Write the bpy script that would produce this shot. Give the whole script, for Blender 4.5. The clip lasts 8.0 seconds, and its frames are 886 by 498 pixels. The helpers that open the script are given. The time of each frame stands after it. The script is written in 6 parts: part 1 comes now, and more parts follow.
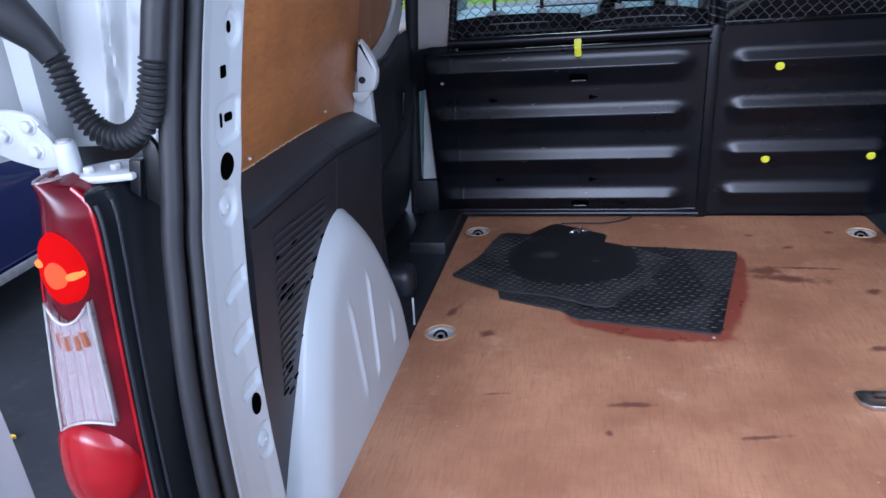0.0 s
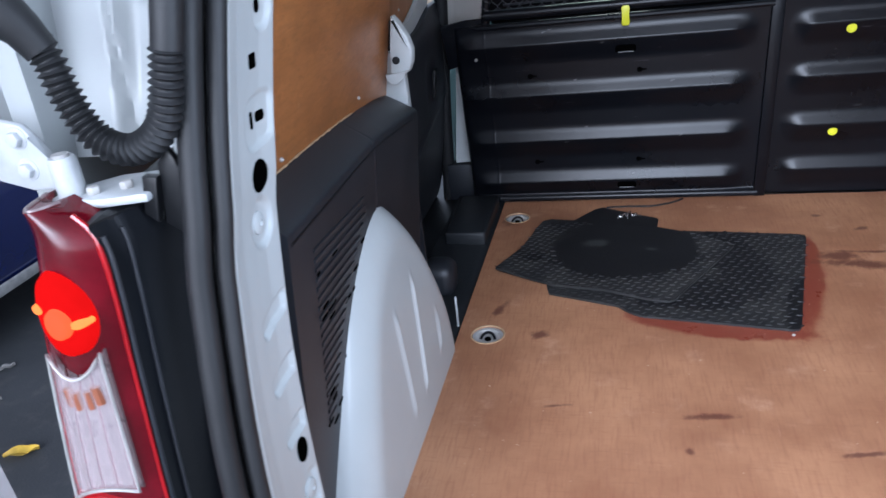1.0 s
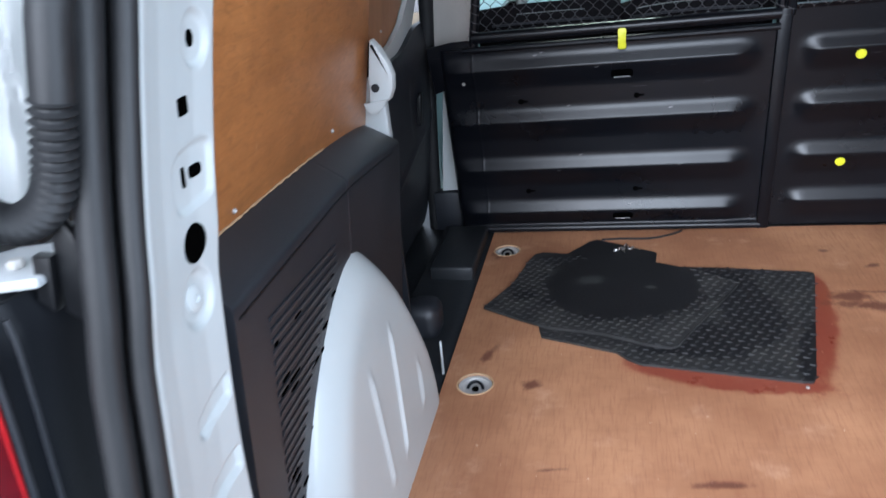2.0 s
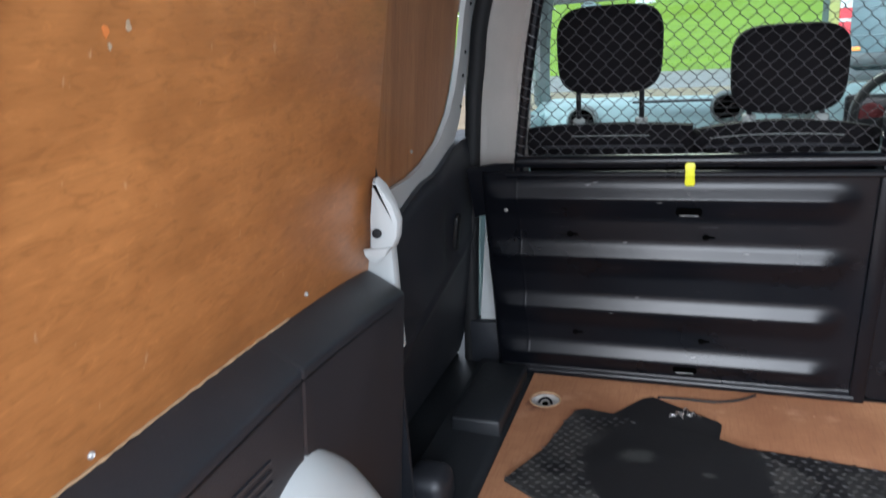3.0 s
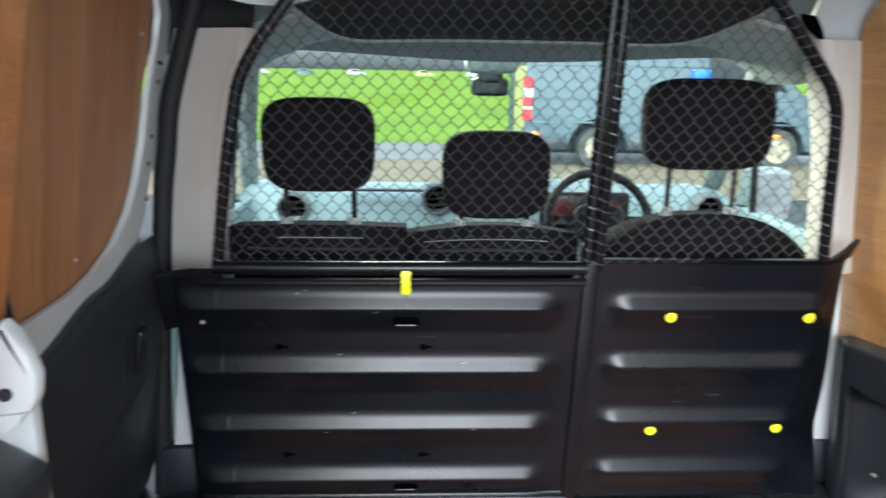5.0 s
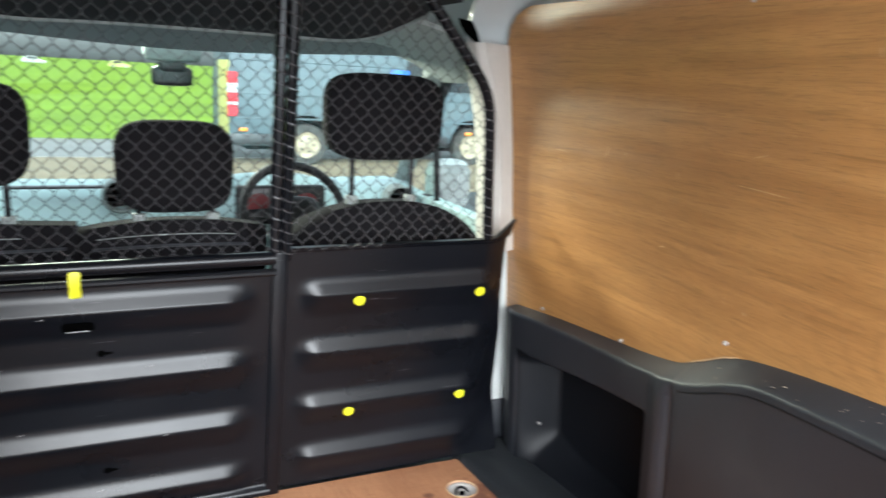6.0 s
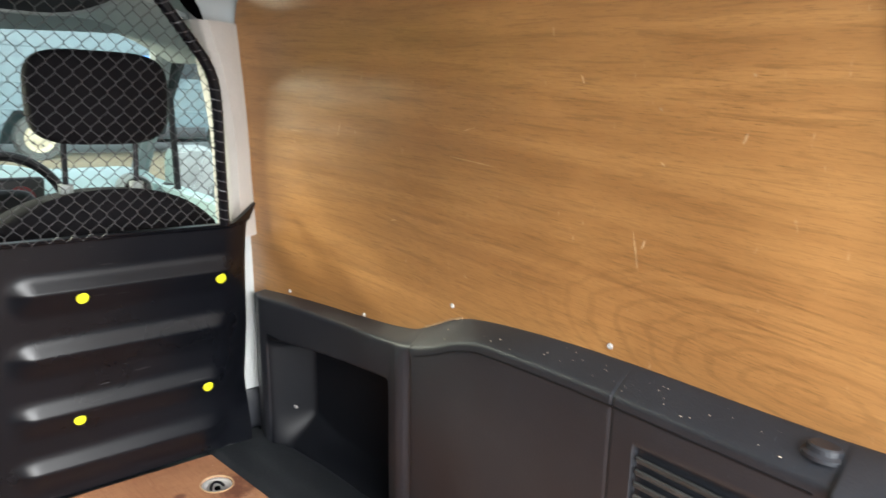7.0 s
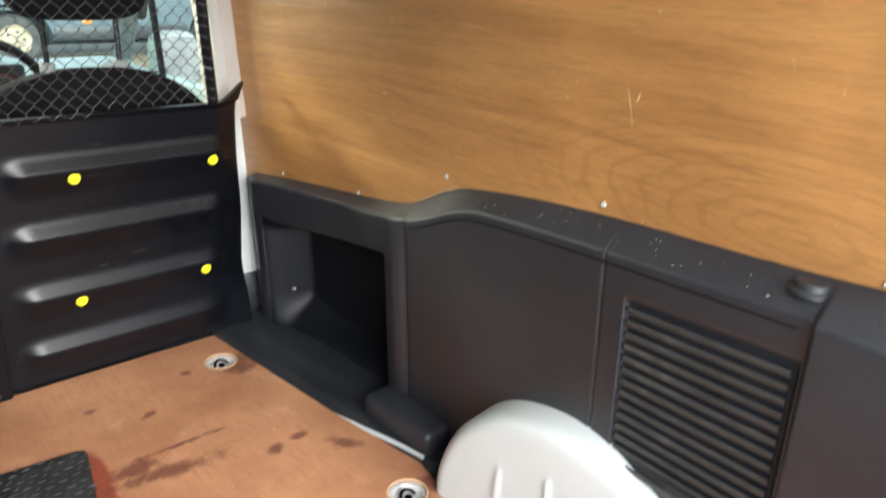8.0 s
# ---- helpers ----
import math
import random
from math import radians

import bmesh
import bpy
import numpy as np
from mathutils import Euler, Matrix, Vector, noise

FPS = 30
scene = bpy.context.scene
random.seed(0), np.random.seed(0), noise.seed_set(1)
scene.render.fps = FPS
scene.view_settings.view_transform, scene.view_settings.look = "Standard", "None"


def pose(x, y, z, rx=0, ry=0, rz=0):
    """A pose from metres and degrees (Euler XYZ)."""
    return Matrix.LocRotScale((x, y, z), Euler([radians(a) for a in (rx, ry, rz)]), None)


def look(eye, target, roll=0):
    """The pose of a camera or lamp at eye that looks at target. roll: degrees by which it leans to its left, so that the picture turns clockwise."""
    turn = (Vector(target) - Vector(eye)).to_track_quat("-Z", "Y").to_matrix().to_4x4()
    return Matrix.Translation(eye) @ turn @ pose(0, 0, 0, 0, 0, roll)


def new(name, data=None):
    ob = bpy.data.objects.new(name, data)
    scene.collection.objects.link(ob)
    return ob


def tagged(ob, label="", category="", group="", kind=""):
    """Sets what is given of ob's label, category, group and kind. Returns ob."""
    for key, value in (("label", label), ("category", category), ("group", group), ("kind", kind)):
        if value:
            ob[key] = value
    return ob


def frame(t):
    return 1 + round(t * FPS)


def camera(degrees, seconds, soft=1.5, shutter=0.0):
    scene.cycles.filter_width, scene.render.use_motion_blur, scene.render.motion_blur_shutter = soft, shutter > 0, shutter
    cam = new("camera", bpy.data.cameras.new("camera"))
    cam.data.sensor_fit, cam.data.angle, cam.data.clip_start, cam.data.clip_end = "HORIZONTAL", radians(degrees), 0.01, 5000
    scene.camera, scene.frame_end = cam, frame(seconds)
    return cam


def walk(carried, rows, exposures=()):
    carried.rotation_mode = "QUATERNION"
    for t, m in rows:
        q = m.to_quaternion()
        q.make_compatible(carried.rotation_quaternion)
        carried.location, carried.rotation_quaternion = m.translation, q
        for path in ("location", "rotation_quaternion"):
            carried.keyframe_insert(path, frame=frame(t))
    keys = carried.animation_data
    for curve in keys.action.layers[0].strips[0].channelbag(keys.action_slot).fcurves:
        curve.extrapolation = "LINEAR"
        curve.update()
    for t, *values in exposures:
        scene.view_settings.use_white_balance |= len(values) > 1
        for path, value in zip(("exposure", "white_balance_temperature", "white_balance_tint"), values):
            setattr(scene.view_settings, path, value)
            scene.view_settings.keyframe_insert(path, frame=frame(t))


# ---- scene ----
cam = camera(62.7, 8.0, shutter=0.4)
PATH = [
    (0, (-0.212, -0.644, 0.959), (-0.644, 1.143, 0.171), -4.9),
    (0.5, (-0.224, -0.536, 0.953), (-0.726, 1.217, 0.132), -5.5),
    (1, (-0.315, -0.489, 0.945), (-0.792, 1.26, 0.098), -7.2),
    (1.2, (-0.359, -0.479, 0.939), (-0.81, 1.272, 0.085), -7.8),
    (2.3, (-0.305, -0.232, 0.945), (-0.776, 1.552, 0.174), -5.7),
    (2.5, (-0.284, -0.148, 0.954), (-0.819, 1.636, 0.226), -5.4),
    (3, (-0.274, -0.011, 1.002), (-0.935, 1.773, 0.386), -4.4),
    (3.5, (-0.31, 0.05, 1.047), (-1.005, 1.855, 0.537), -3.5),
    (4, (-0.329, 0.114, 1.059), (-0.88, 1.98, 0.596), -2.3),
    (4.2, (-0.332, 0.144, 1.056), (-0.769, 2.041, 0.597), -1.5),
    (5.3, (-0.275, 0.214, 1.055), (0.033, 2.132, 0.58), 1.8),
    (5.5, (-0.272, 0.201, 1.046), (0.187, 2.091, 0.583), 2.3),
    (6, (-0.226, 0.173, 1.044), (0.601, 1.936, 0.588), 3.2),
    (6.5, (-0.192, 0.137, 1.032), (0.93, 1.733, 0.592), 3.6),
    (7, (-0.162, 0.116, 1.027), (1.171, 1.538, 0.578), 3.5),
    (7.5, (-0.165, 0.107, 1.018), (1.224, 1.444, 0.486), 3.2),
    (8, (-0.175, 0.101, 0.966), (1.13, 1.445, 0.264), 2.7),
]
EXPOSURES = [(0.0, -0.18, 4950, 19), (1.2, -0.05, 5300, 12), (2.5, 0.40, 5500, 10), (3.5, 0.50, 6000, 10), (4.2, 0.60, 6250, 10), (5.5, 0.86, 5650, 6), (6.5, 0.80, 6300, 9), (8.0, 0.75, 6300, 9)]
walk(cam, [(t, look(eye, target, roll)) for t, eye, target, roll in PATH], EXPOSURES)
# overcast daylight
world = bpy.data.worlds.new("overcast_sky")
scene.world = world
world.use_nodes = True
wn = world.node_tree
wn.nodes.clear()
w_out = wn.nodes.new("ShaderNodeOutputWorld")
w_bg = wn.nodes.new("ShaderNodeBackground")
w_sky = wn.nodes.new("ShaderNodeTexSky")
w_hsv = wn.nodes.new("ShaderNodeHueSaturation")
w_sky.sky_type = "NISHITA"
w_sky.sun_disc = False
w_sky.sun_elevation, w_sky.sun_rotation = radians(28), radians(190)
w_sky.dust_density = 4.0
w_hsv.inputs["Saturation"].default_value = 0.18
w_bg.inputs["Strength"].default_value = 0.31
wn.links.new(w_sky.outputs[0], w_hsv.inputs["Color"])
wn.links.new(w_hsv.outputs[0], w_bg.inputs["Color"])
wn.links.new(w_bg.outputs[0], w_out.inputs["Surface"])
sun = new("sun", bpy.data.lights.new("sun", "SUN"))
sun.data.energy, sun.data.angle, sun.data.color = 0.7, radians(50), (1.0, 0.97, 0.93)
# veiled sun behind the van
sun.matrix_basis = look((-2, -12, 6.5), (0, 0, 0))

# the sky's light through the open rear doorway
doorway = new("doorway_light", bpy.data.lights.new("doorway_light", "AREA"))
doorway.data.shape, doorway.data.size, doorway.data.size_y = "RECTANGLE", 0.70, 0.70
doorway.data.energy, doorway.data.color = 12.5, (0.93, 0.98, 1.0)
doorway.matrix_basis = look((0, -0.17, 0.86), (0, 1.1, 0.56))

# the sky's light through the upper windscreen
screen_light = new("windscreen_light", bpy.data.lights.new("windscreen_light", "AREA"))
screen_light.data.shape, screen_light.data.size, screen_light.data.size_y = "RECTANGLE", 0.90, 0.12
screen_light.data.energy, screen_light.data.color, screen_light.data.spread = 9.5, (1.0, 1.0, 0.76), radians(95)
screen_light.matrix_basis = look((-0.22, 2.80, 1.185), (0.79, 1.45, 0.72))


# ---- materials ----
def nodes_of(name):
    m = bpy.data.materials.new(name)
    m.use_nodes = True
    nt = m.node_tree
    return m, nt, nt.nodes["Principled BSDF"]


def nd(nt, kind, **inputs):
    n = nt.nodes.new(kind)
    for key, value in inputs.items():
        n.inputs[key.replace("_", " ")].default_value = value
    return n


def math_node(nt, op, a, b=None, clamp=False):
    n = nt.nodes.new("ShaderNodeMath")
    n.operation, n.use_clamp = op, clamp
    for k, v in enumerate((a, b)):
        if v is None:
            continue
        if isinstance(v, (int, float)):
            n.inputs[k].default_value = v
        else:
            nt.links.new(v, n.inputs[k])
    return n.outputs[0]


def mix(nt, fac, a, b):
    n = nt.nodes.new("ShaderNodeMix")
    n.data_type = "RGBA"
    for sock, v in ((n.inputs[0], fac), (n.inputs[6], a), (n.inputs[7], b)):
        if isinstance(v, (int, float)):
            sock.default_value = v
        elif isinstance(v, tuple):
            sock.default_value = (*v, 1) if len(v) == 3 else v
        else:
            nt.links.new(v, sock)
    return n.outputs[2]


def ramp(nt, fac, lo, hi):
    n = nt.nodes.new("ShaderNodeMapRange")
    n.interpolation_type = "SMOOTHSTEP"
    n.inputs[1].default_value, n.inputs[2].default_value = lo, hi
    nt.links.new(fac, n.inputs[0])
    return n.outputs[0]


def coords(nt, scale=(1, 1, 1), turn=(0, 0, 0)):
    tc = nt.nodes.new("ShaderNodeTexCoord")
    mp = nt.nodes.new("ShaderNodeMapping")
    mp.inputs["Scale"].default_value = scale
    mp.inputs["Rotation"].default_value = tuple(radians(a) for a in turn)
    nt.links.new(tc.outputs["Object"], mp.inputs["Vector"])
    return mp.outputs[0]


def noise_tex(nt, vec, scale, detail=4.0, rough=0.55, distort=0.0):
    n = nd(nt, "ShaderNodeTexNoise", Scale=scale, Detail=detail, Roughness=rough, Distortion=distort)
    nt.links.new(vec, n.inputs["Vector"])
    return n.outputs["Fac"]


def bump(nt, bsdf, height, strength, distance=0.002):
    b = nd(nt, "ShaderNodeBump", Strength=strength, Distance=distance)
    nt.links.new(height, b.inputs["Height"])
    nt.links.new(b.outputs[0], bsdf.inputs["Normal"])


def surface(name, colour, rough, dark=0.75, grain=60.0, stain=5.0, relief=0.15, metal=0.0, coat=0.0, scratch=0.0, dust=0.0, specular=0.5):
    """A worn surface: two scales of tone, fine relief, scratches and dust."""
    m, nt, b = nodes_of(name)
    v = coords(nt)
    fine, wide = noise_tex(nt, v, grain), noise_tex(nt, v, stain, 5)
    dim = tuple(c * dark for c in colour)
    tone = mix(nt, ramp(nt, wide, 0.3, 0.7), dim, colour)
    tone = mix(nt, math_node(nt, "MULTIPLY", ramp(nt, fine, 0.35, 0.75), 0.35), tone, dim)
    if dust:
        d = math_node(nt, "MULTIPLY", ramp(nt, noise_tex(nt, v, 11, 8, 0.7), 0.5, 0.8), dust)
        tone = mix(nt, d, tone, (0.36, 0.33, 0.3))
    if scratch:
        thin = noise_tex(nt, coords(nt, (4, 90, 60), (20, 10, 35)), 3, 3)
        s = math_node(nt, "MULTIPLY", ramp(nt, thin, 0.69, 0.74), scratch)
        tone = mix(nt, s, tone, (0.4, 0.4, 0.42))
    nt.links.new(tone, b.inputs["Base Color"])
    r = math_node(nt, "ADD", rough - 0.08, math_node(nt, "MULTIPLY", wide, 0.18))
    nt.links.new(r, b.inputs["Roughness"])
    b.inputs["Metallic"].default_value = metal
    b.inputs["Coat Weight"].default_value = coat
    b.inputs["Specular IOR Level"].default_value = specular
    bump(nt, b, fine, relief)
    return m


def ellipse_mask(nt, vec, centre, radii, turn=0.0, soft=0.5, wobble=None):
    """1 inside an uneven ellipse on the floor, 0 outside."""
    mp = nt.nodes.new("ShaderNodeMapping")
    mp.vector_type = "TEXTURE"
    mp.inputs["Location"].default_value = (*centre, 0)
    mp.inputs["Rotation"].default_value = (0, 0, radians(turn))
    mp.inputs["Scale"].default_value = (*radii, 1)
    nt.links.new(vec, mp.inputs["Vector"])
    sx = nt.nodes.new("ShaderNodeSeparateXYZ")
    nt.links.new(mp.outputs[0], sx.inputs[0])
    d = math_node(nt, "SQRT", math_node(nt, "ADD", math_node(nt, "MULTIPLY", sx.outputs[0], sx.outputs[0]), math_node(nt, "MULTIPLY", sx.outputs[1], sx.outputs[1])))
    if wobble is not None:
        d = math_node(nt, "ADD", d, wobble)
    return math_node(nt, "SUBTRACT", 1.0, ramp(nt, d, 1.0 - soft, 1.0 + soft * 0.4))


def floor_ply():
    m, nt, b = nodes_of("worn_floor_plywood")
    v = coords(nt)
    grain = noise_tex(nt, coords(nt, (34, 3, 8)), 5, 6, 0.6, 0.4)
    wide = noise_tex(nt, v, 3.2, 6, 0.6)
    blotch = noise_tex(nt, v, 9, 7, 0.65)
    tone = mix(nt, ramp(nt, wide, 0.3, 0.7), (0.255, 0.112, 0.055), (0.42, 0.212, 0.108))
    tone = mix(nt, math_node(nt, "MULTIPLY", ramp(nt, grain, 0.45, 0.72), 0.48), tone, (0.22, 0.085, 0.045))
    cross = noise_tex(nt, coords(nt, (5, 46, 8), (0, 0, 6)), 3.5, 5, 0.6, 1.2)
    tone = mix(nt, math_node(nt, "MULTIPLY", ramp(nt, cross, 0.52, 0.70), 0.30), tone, (0.23, 0.090, 0.045))
    tone = mix(nt, math_node(nt, "MULTIPLY", ramp(nt, blotch, 0.55, 0.78), 0.7), tone, (0.52, 0.305, 0.185))
    wob = math_node(nt, "MULTIPLY", math_node(nt, "SUBTRACT", noise_tex(nt, v, 22, 6, 0.7), 0.5), 1.4)
    wet = None
    for c, r, a, s in (((0.118, 1.24), (0.275, 0.058), 77, 0.3), ((-0.10, 1.040), (0.22, 0.055), -10, 0.2), ((0.17, 1.42), (0.03, 0.10), -10, 0.3)):
        e = ellipse_mask(nt, v, c, r, a, s, math_node(nt, "MULTIPLY", wob, 0.6))
        wet = e if wet is None else math_node(nt, "MAXIMUM", wet, e)
    tone = mix(nt, math_node(nt, "MULTIPLY", wet, 0.8), tone, (0.17, 0.022, 0.014))
    stains = None
    for c, r, a in (((0.28, 1.348), (0.13, 0.026), -8), ((0.33, 1.42), (0.12, 0.009), -2), ((0.24, 1.40), (0.05, 0.03), 20), ((-0.147, 0.705), (0.06, 0.010), 4),
                    ((-0.198, 0.604), (0.008, 0.010), 0), ((-0.507, 0.99), (0.022, 0.018), 30), ((0.497, 1.278), (0.025, 0.016), 20), ((0.244, 1.663), (0.016, 0.01), 0),
                    ((0.485, 1.69), (0.016, 0.012), 0), ((0.558, 1.285), (0.022, 0.014), 10), ((0.335, 1.568), (0.022, 0.012), 30), ((0.60, 1.66), (0.06, 0.07), 0), ((0.632, 1.668), (0.035, 0.045), 0), ((0.655, 0.975), (0.05, 0.035), 20), ((0.59, 0.945), (0.03, 0.02), 0), ((-0.66, 1.655), (0.035, 0.03), 0), ((-0.45, 0.72), (0.03, 0.006), 10),
                    ((0.62, 1.20), (0.05, 0.02), -60), ((0.1, 0.62), (0.05, 0.007), 12), ((0.42, 0.98), (0.03, 0.012), 8), ((-0.62, 1.1), (0.05, 0.012), 70)):
        e = ellipse_mask(nt, v, c, r, a, 0.7, math_node(nt, "MULTIPLY", wob, 2.2))
        stains = e if stains is None else math_node(nt, "MAXIMUM", stains, e)
    tone = mix(nt, math_node(nt, "MULTIPLY", stains, 0.85), tone, (0.10, 0.032, 0.020))
    specks = ramp(nt, noise_tex(nt, v, 75, 2), 0.735, 0.76)
    tone = mix(nt, math_node(nt, "MULTIPLY", specks, 0.6), tone, (0.6, 0.42, 0.3))
    scr = ramp(nt, noise_tex(nt, coords(nt, (70, 3, 5), (0, 0, 12)), 3, 3), 0.68, 0.74)
    tone = mix(nt, math_node(nt, "MULTIPLY", scr, 0.26), tone, (0.52, 0.32, 0.22))
    nt.links.new(tone, b.inputs["Base Color"])
    rough = math_node(nt, "SUBTRACT", math_node(nt, "ADD", 0.42, math_node(nt, "MULTIPLY", blotch, 0.25)), math_node(nt, "MULTIPLY", wet, 0.25))
    nt.links.new(rough, b.inputs["Roughness"])
    bump(nt, b, grain, 0.12)
    return m


def wall_ply(name, light, deep, vertical=False, rough=0.36, knot=None, rings=0.0, bands=1.0, streak=0.6, coat=1.0, fleck=0.0):
    """Varnished plywood with long grain, figure and scuffs."""
    m, nt, b = nodes_of(name)
    v = coords(nt)
    stretch = (9, 30, 1.1) if vertical else (9, 1.1, 30)
    fibre = noise_tex(nt, coords(nt, tuple(6.0 * s for s in stretch)), 3.0, 7, 0.75, 0.6)
    band = noise_tex(nt, coords(nt, tuple(0.32 * s for s in stretch)), 1.7, 5, 0.6, 0.9)
    cloud = noise_tex(nt, v, 3.0, 4)
    tone = mix(nt, math_node(nt, "ADD", math_node(nt, "MULTIPLY", ramp(nt, band, 0.3, 0.72), bands), 0.5 - bands / 2), deep, light)
    tone = mix(nt, math_node(nt, "MULTIPLY", ramp(nt, fibre, 0.45, 0.78), streak), tone, tuple(c * 0.62 for c in deep))
    tone = mix(nt, math_node(nt, "MULTIPLY", ramp(nt, cloud, 0.45, 0.75), 0.3), tone, tuple(min(1, c * 1.25) for c in light))
    fig = noise_tex(nt, coords(nt, tuple(1.5 * s for s in stretch)), 2.6, 6, 0.62, 0.8)
    tone = mix(nt, math_node(nt, "MULTIPLY", ramp(nt, fig, 0.50, 0.66), 0.42 * streak), tone, tuple(c * 0.52 for c in deep))
    pores = noise_tex(nt, coords(nt, (40, 240, 9) if vertical else (40, 9, 240)), 3.0, 3, 0.6)
    tone = mix(nt, math_node(nt, "MULTIPLY", ramp(nt, pores, 0.60, 0.70), 0.55 * streak), tone, tuple(c * 0.40 for c in deep))
    if fleck:
        short = noise_tex(nt, coords(nt, (9, 15, 52)), 2.0, 5, 0.62, 0.8)
        tone = mix(nt, math_node(nt, "MULTIPLY", ramp(nt, short, 0.50, 0.68), fleck), tone, tuple(c * 0.62 for c in deep))
        tone = mix(nt, math_node(nt, "MULTIPLY", ramp(nt, math_node(nt, "SUBTRACT", 1.0, short), 0.54, 0.70), fleck * 0.8), tone, tuple(min(1, c * 1.3) for c in light))
        soft = noise_tex(nt, coords(nt, (5, 5, 9)), 1.6, 3)
        tone = mix(nt, math_node(nt, "MULTIPLY", ramp(nt, soft, 0.42, 0.68), fleck * 0.9), tone, tuple(c * 0.72 for c in deep))
    if knot:
        wave = nd(nt, "ShaderNodeTexWave", Scale=1.5, Distortion=4.5, Detail=5.0, Detail_Scale=1.3)
        wave.wave_type, wave.rings_direction = "RINGS", "X"
        mp = nt.nodes.new("ShaderNodeMapping")
        mp.vector_type = "TEXTURE"
        mp.inputs["Location"].default_value = knot
        mp.inputs["Scale"].default_value = (1, 0.26, 0.075)
        nt.links.new(v, mp.inputs["Vector"])
        nt.links.new(mp.outputs[0], wave.inputs["Vector"])
        near = nt.nodes.new("ShaderNodeVectorMath")
        near.operation = "LENGTH"
        nt.links.new(mp.outputs[0], near.inputs[0])
        fade = math_node(nt, "SUBTRACT", 1.0, ramp(nt, near.outputs["Value"], 0.8, 2.8))
        tone = mix(nt, math_node(nt, "MULTIPLY", math_node(nt, "MULTIPLY", ramp(nt, wave.outputs["Fac"], 0.72, 0.98), fade), rings), tone, tuple(c * 0.55 for c in deep))
    thin = noise_tex(nt, coords(nt, (20, 26, 9), (35, 0, 0)), 3.2, 3)
    tone = mix(nt, math_node(nt, "MULTIPLY", ramp(nt, thin, 0.69, 0.76), 0.28), tone, (0.66, 0.46, 0.27))
    nt.links.new(tone, b.inputs["Base Color"])
    nt.links.new(math_node(nt, "ADD", rough - 0.1, math_node(nt, "MULTIPLY", fibre, 0.2)), b.inputs["Roughness"])
    b.inputs["Coat Weight"].default_value = coat
    b.inputs["Specular IOR Level"].default_value = 0.2 + 0.3 * coat
    b.inputs["Coat Roughness"].default_value = 0.40
    b.inputs["Coat IOR"].default_value = 1.5 + 0.25 * coat
    # slow waviness of the sheet under the fine grain
    sway = nd(nt, "ShaderNodeBump", Strength=0.35, Distance=0.02)
    nt.links.new(noise_tex(nt, coords(nt, (3, 1.2, 6)), 1.3, 2), sway.inputs["Height"])
    fine = nd(nt, "ShaderNodeBump", Strength=0.12, Distance=0.001)
    nt.links.new(fibre, fine.inputs["Height"])
    nt.links.new(sway.outputs[0], fine.inputs["Normal"])
    nt.links.new(fine.outputs[0], b.inputs["Normal"])
    nt.links.new(sway.outputs[0], b.inputs["Coat Normal"])
    return m


def mat_rubber(name, wet, pale=1.0, blots=()):
    """Black rubber, pale with dust where dry and dark where wet."""
    m, nt, b = nodes_of(name)
    v = coords(nt)
    wob = math_node(nt, "MULTIPLY", math_node(nt, "SUBTRACT", noise_tex(nt, v, 28, 7, 0.75), 0.5), 1.5)
    d = None
    for c, r, a in wet:
        e = ellipse_mask(nt, v, c, r, a, 0.12, wob)
        d = e if d is None else math_node(nt, "MAXIMUM", d, e)
    dry = mix(nt, ramp(nt, noise_tex(nt, v, 14, 6), 0.35, 0.7), tuple(pale * q for q in (0.020, 0.020, 0.021)), tuple(pale * q for q in (0.055, 0.053, 0.050)))
    tone = mix(nt, d, dry, (0.006, 0.006, 0.007))
    for c, r, a in blots:
        e = ellipse_mask(nt, v, c, r, a, 0.5, math_node(nt, "MULTIPLY", wob, 1.3))
        tone = mix(nt, math_node(nt, "MULTIPLY", e, 0.7), tone, (0.040, 0.042, 0.040))
    nt.links.new(tone, b.inputs["Base Color"])
    nt.links.new(math_node(nt, "SUBTRACT", 0.75, math_node(nt, "MULTIPLY", d, 0.22)), b.inputs["Roughness"])
    bump(nt, b, noise_tex(nt, v, 160, 3), 0.3)
    return m


def glow(name, colour, strength, base=(0.4, 0.01, 0.01)):
    m, nt, b = nodes_of(name)
    b.inputs["Base Color"].default_value = (*base, 1)
    b.inputs["Roughness"].default_value = 0.3
    b.inputs["Specular IOR Level"].default_value = 0.0
    rings = nd(nt, "ShaderNodeTexNoise", Scale=30.0)
    nt.links.new(coords(nt), rings.inputs["Vector"])
    nt.links.new(mix(nt, rings.outputs["Fac"], tuple(c * 0.8 for c in colour), colour), b.inputs["Emission Color"])
    b.inputs["Emission Strength"].default_value = strength
    return m


def pane_glass(name, tint, gloss=0.06):
    m, nt, b = nodes_of(name)
    nt.nodes.remove(b)
    out = nt.nodes["Material Output"]
    tr = nt.nodes.new("ShaderNodeBsdfTransparent")
    gl = nt.nodes.new("ShaderNodeBsdfGlossy")
    mx = nt.nodes.new("ShaderNodeMixShader")
    tr.inputs[0].default_value = (*tint, 1)
    gl.inputs["Roughness"].default_value = gloss
    mx.inputs[0].default_value = 0.05
    nt.links.new(tr.outputs[0], mx.inputs[1])
    nt.links.new(gl.outputs[0], mx.inputs[2])
    nt.links.new(mx.outputs[0], out.inputs["Surface"])
    return m


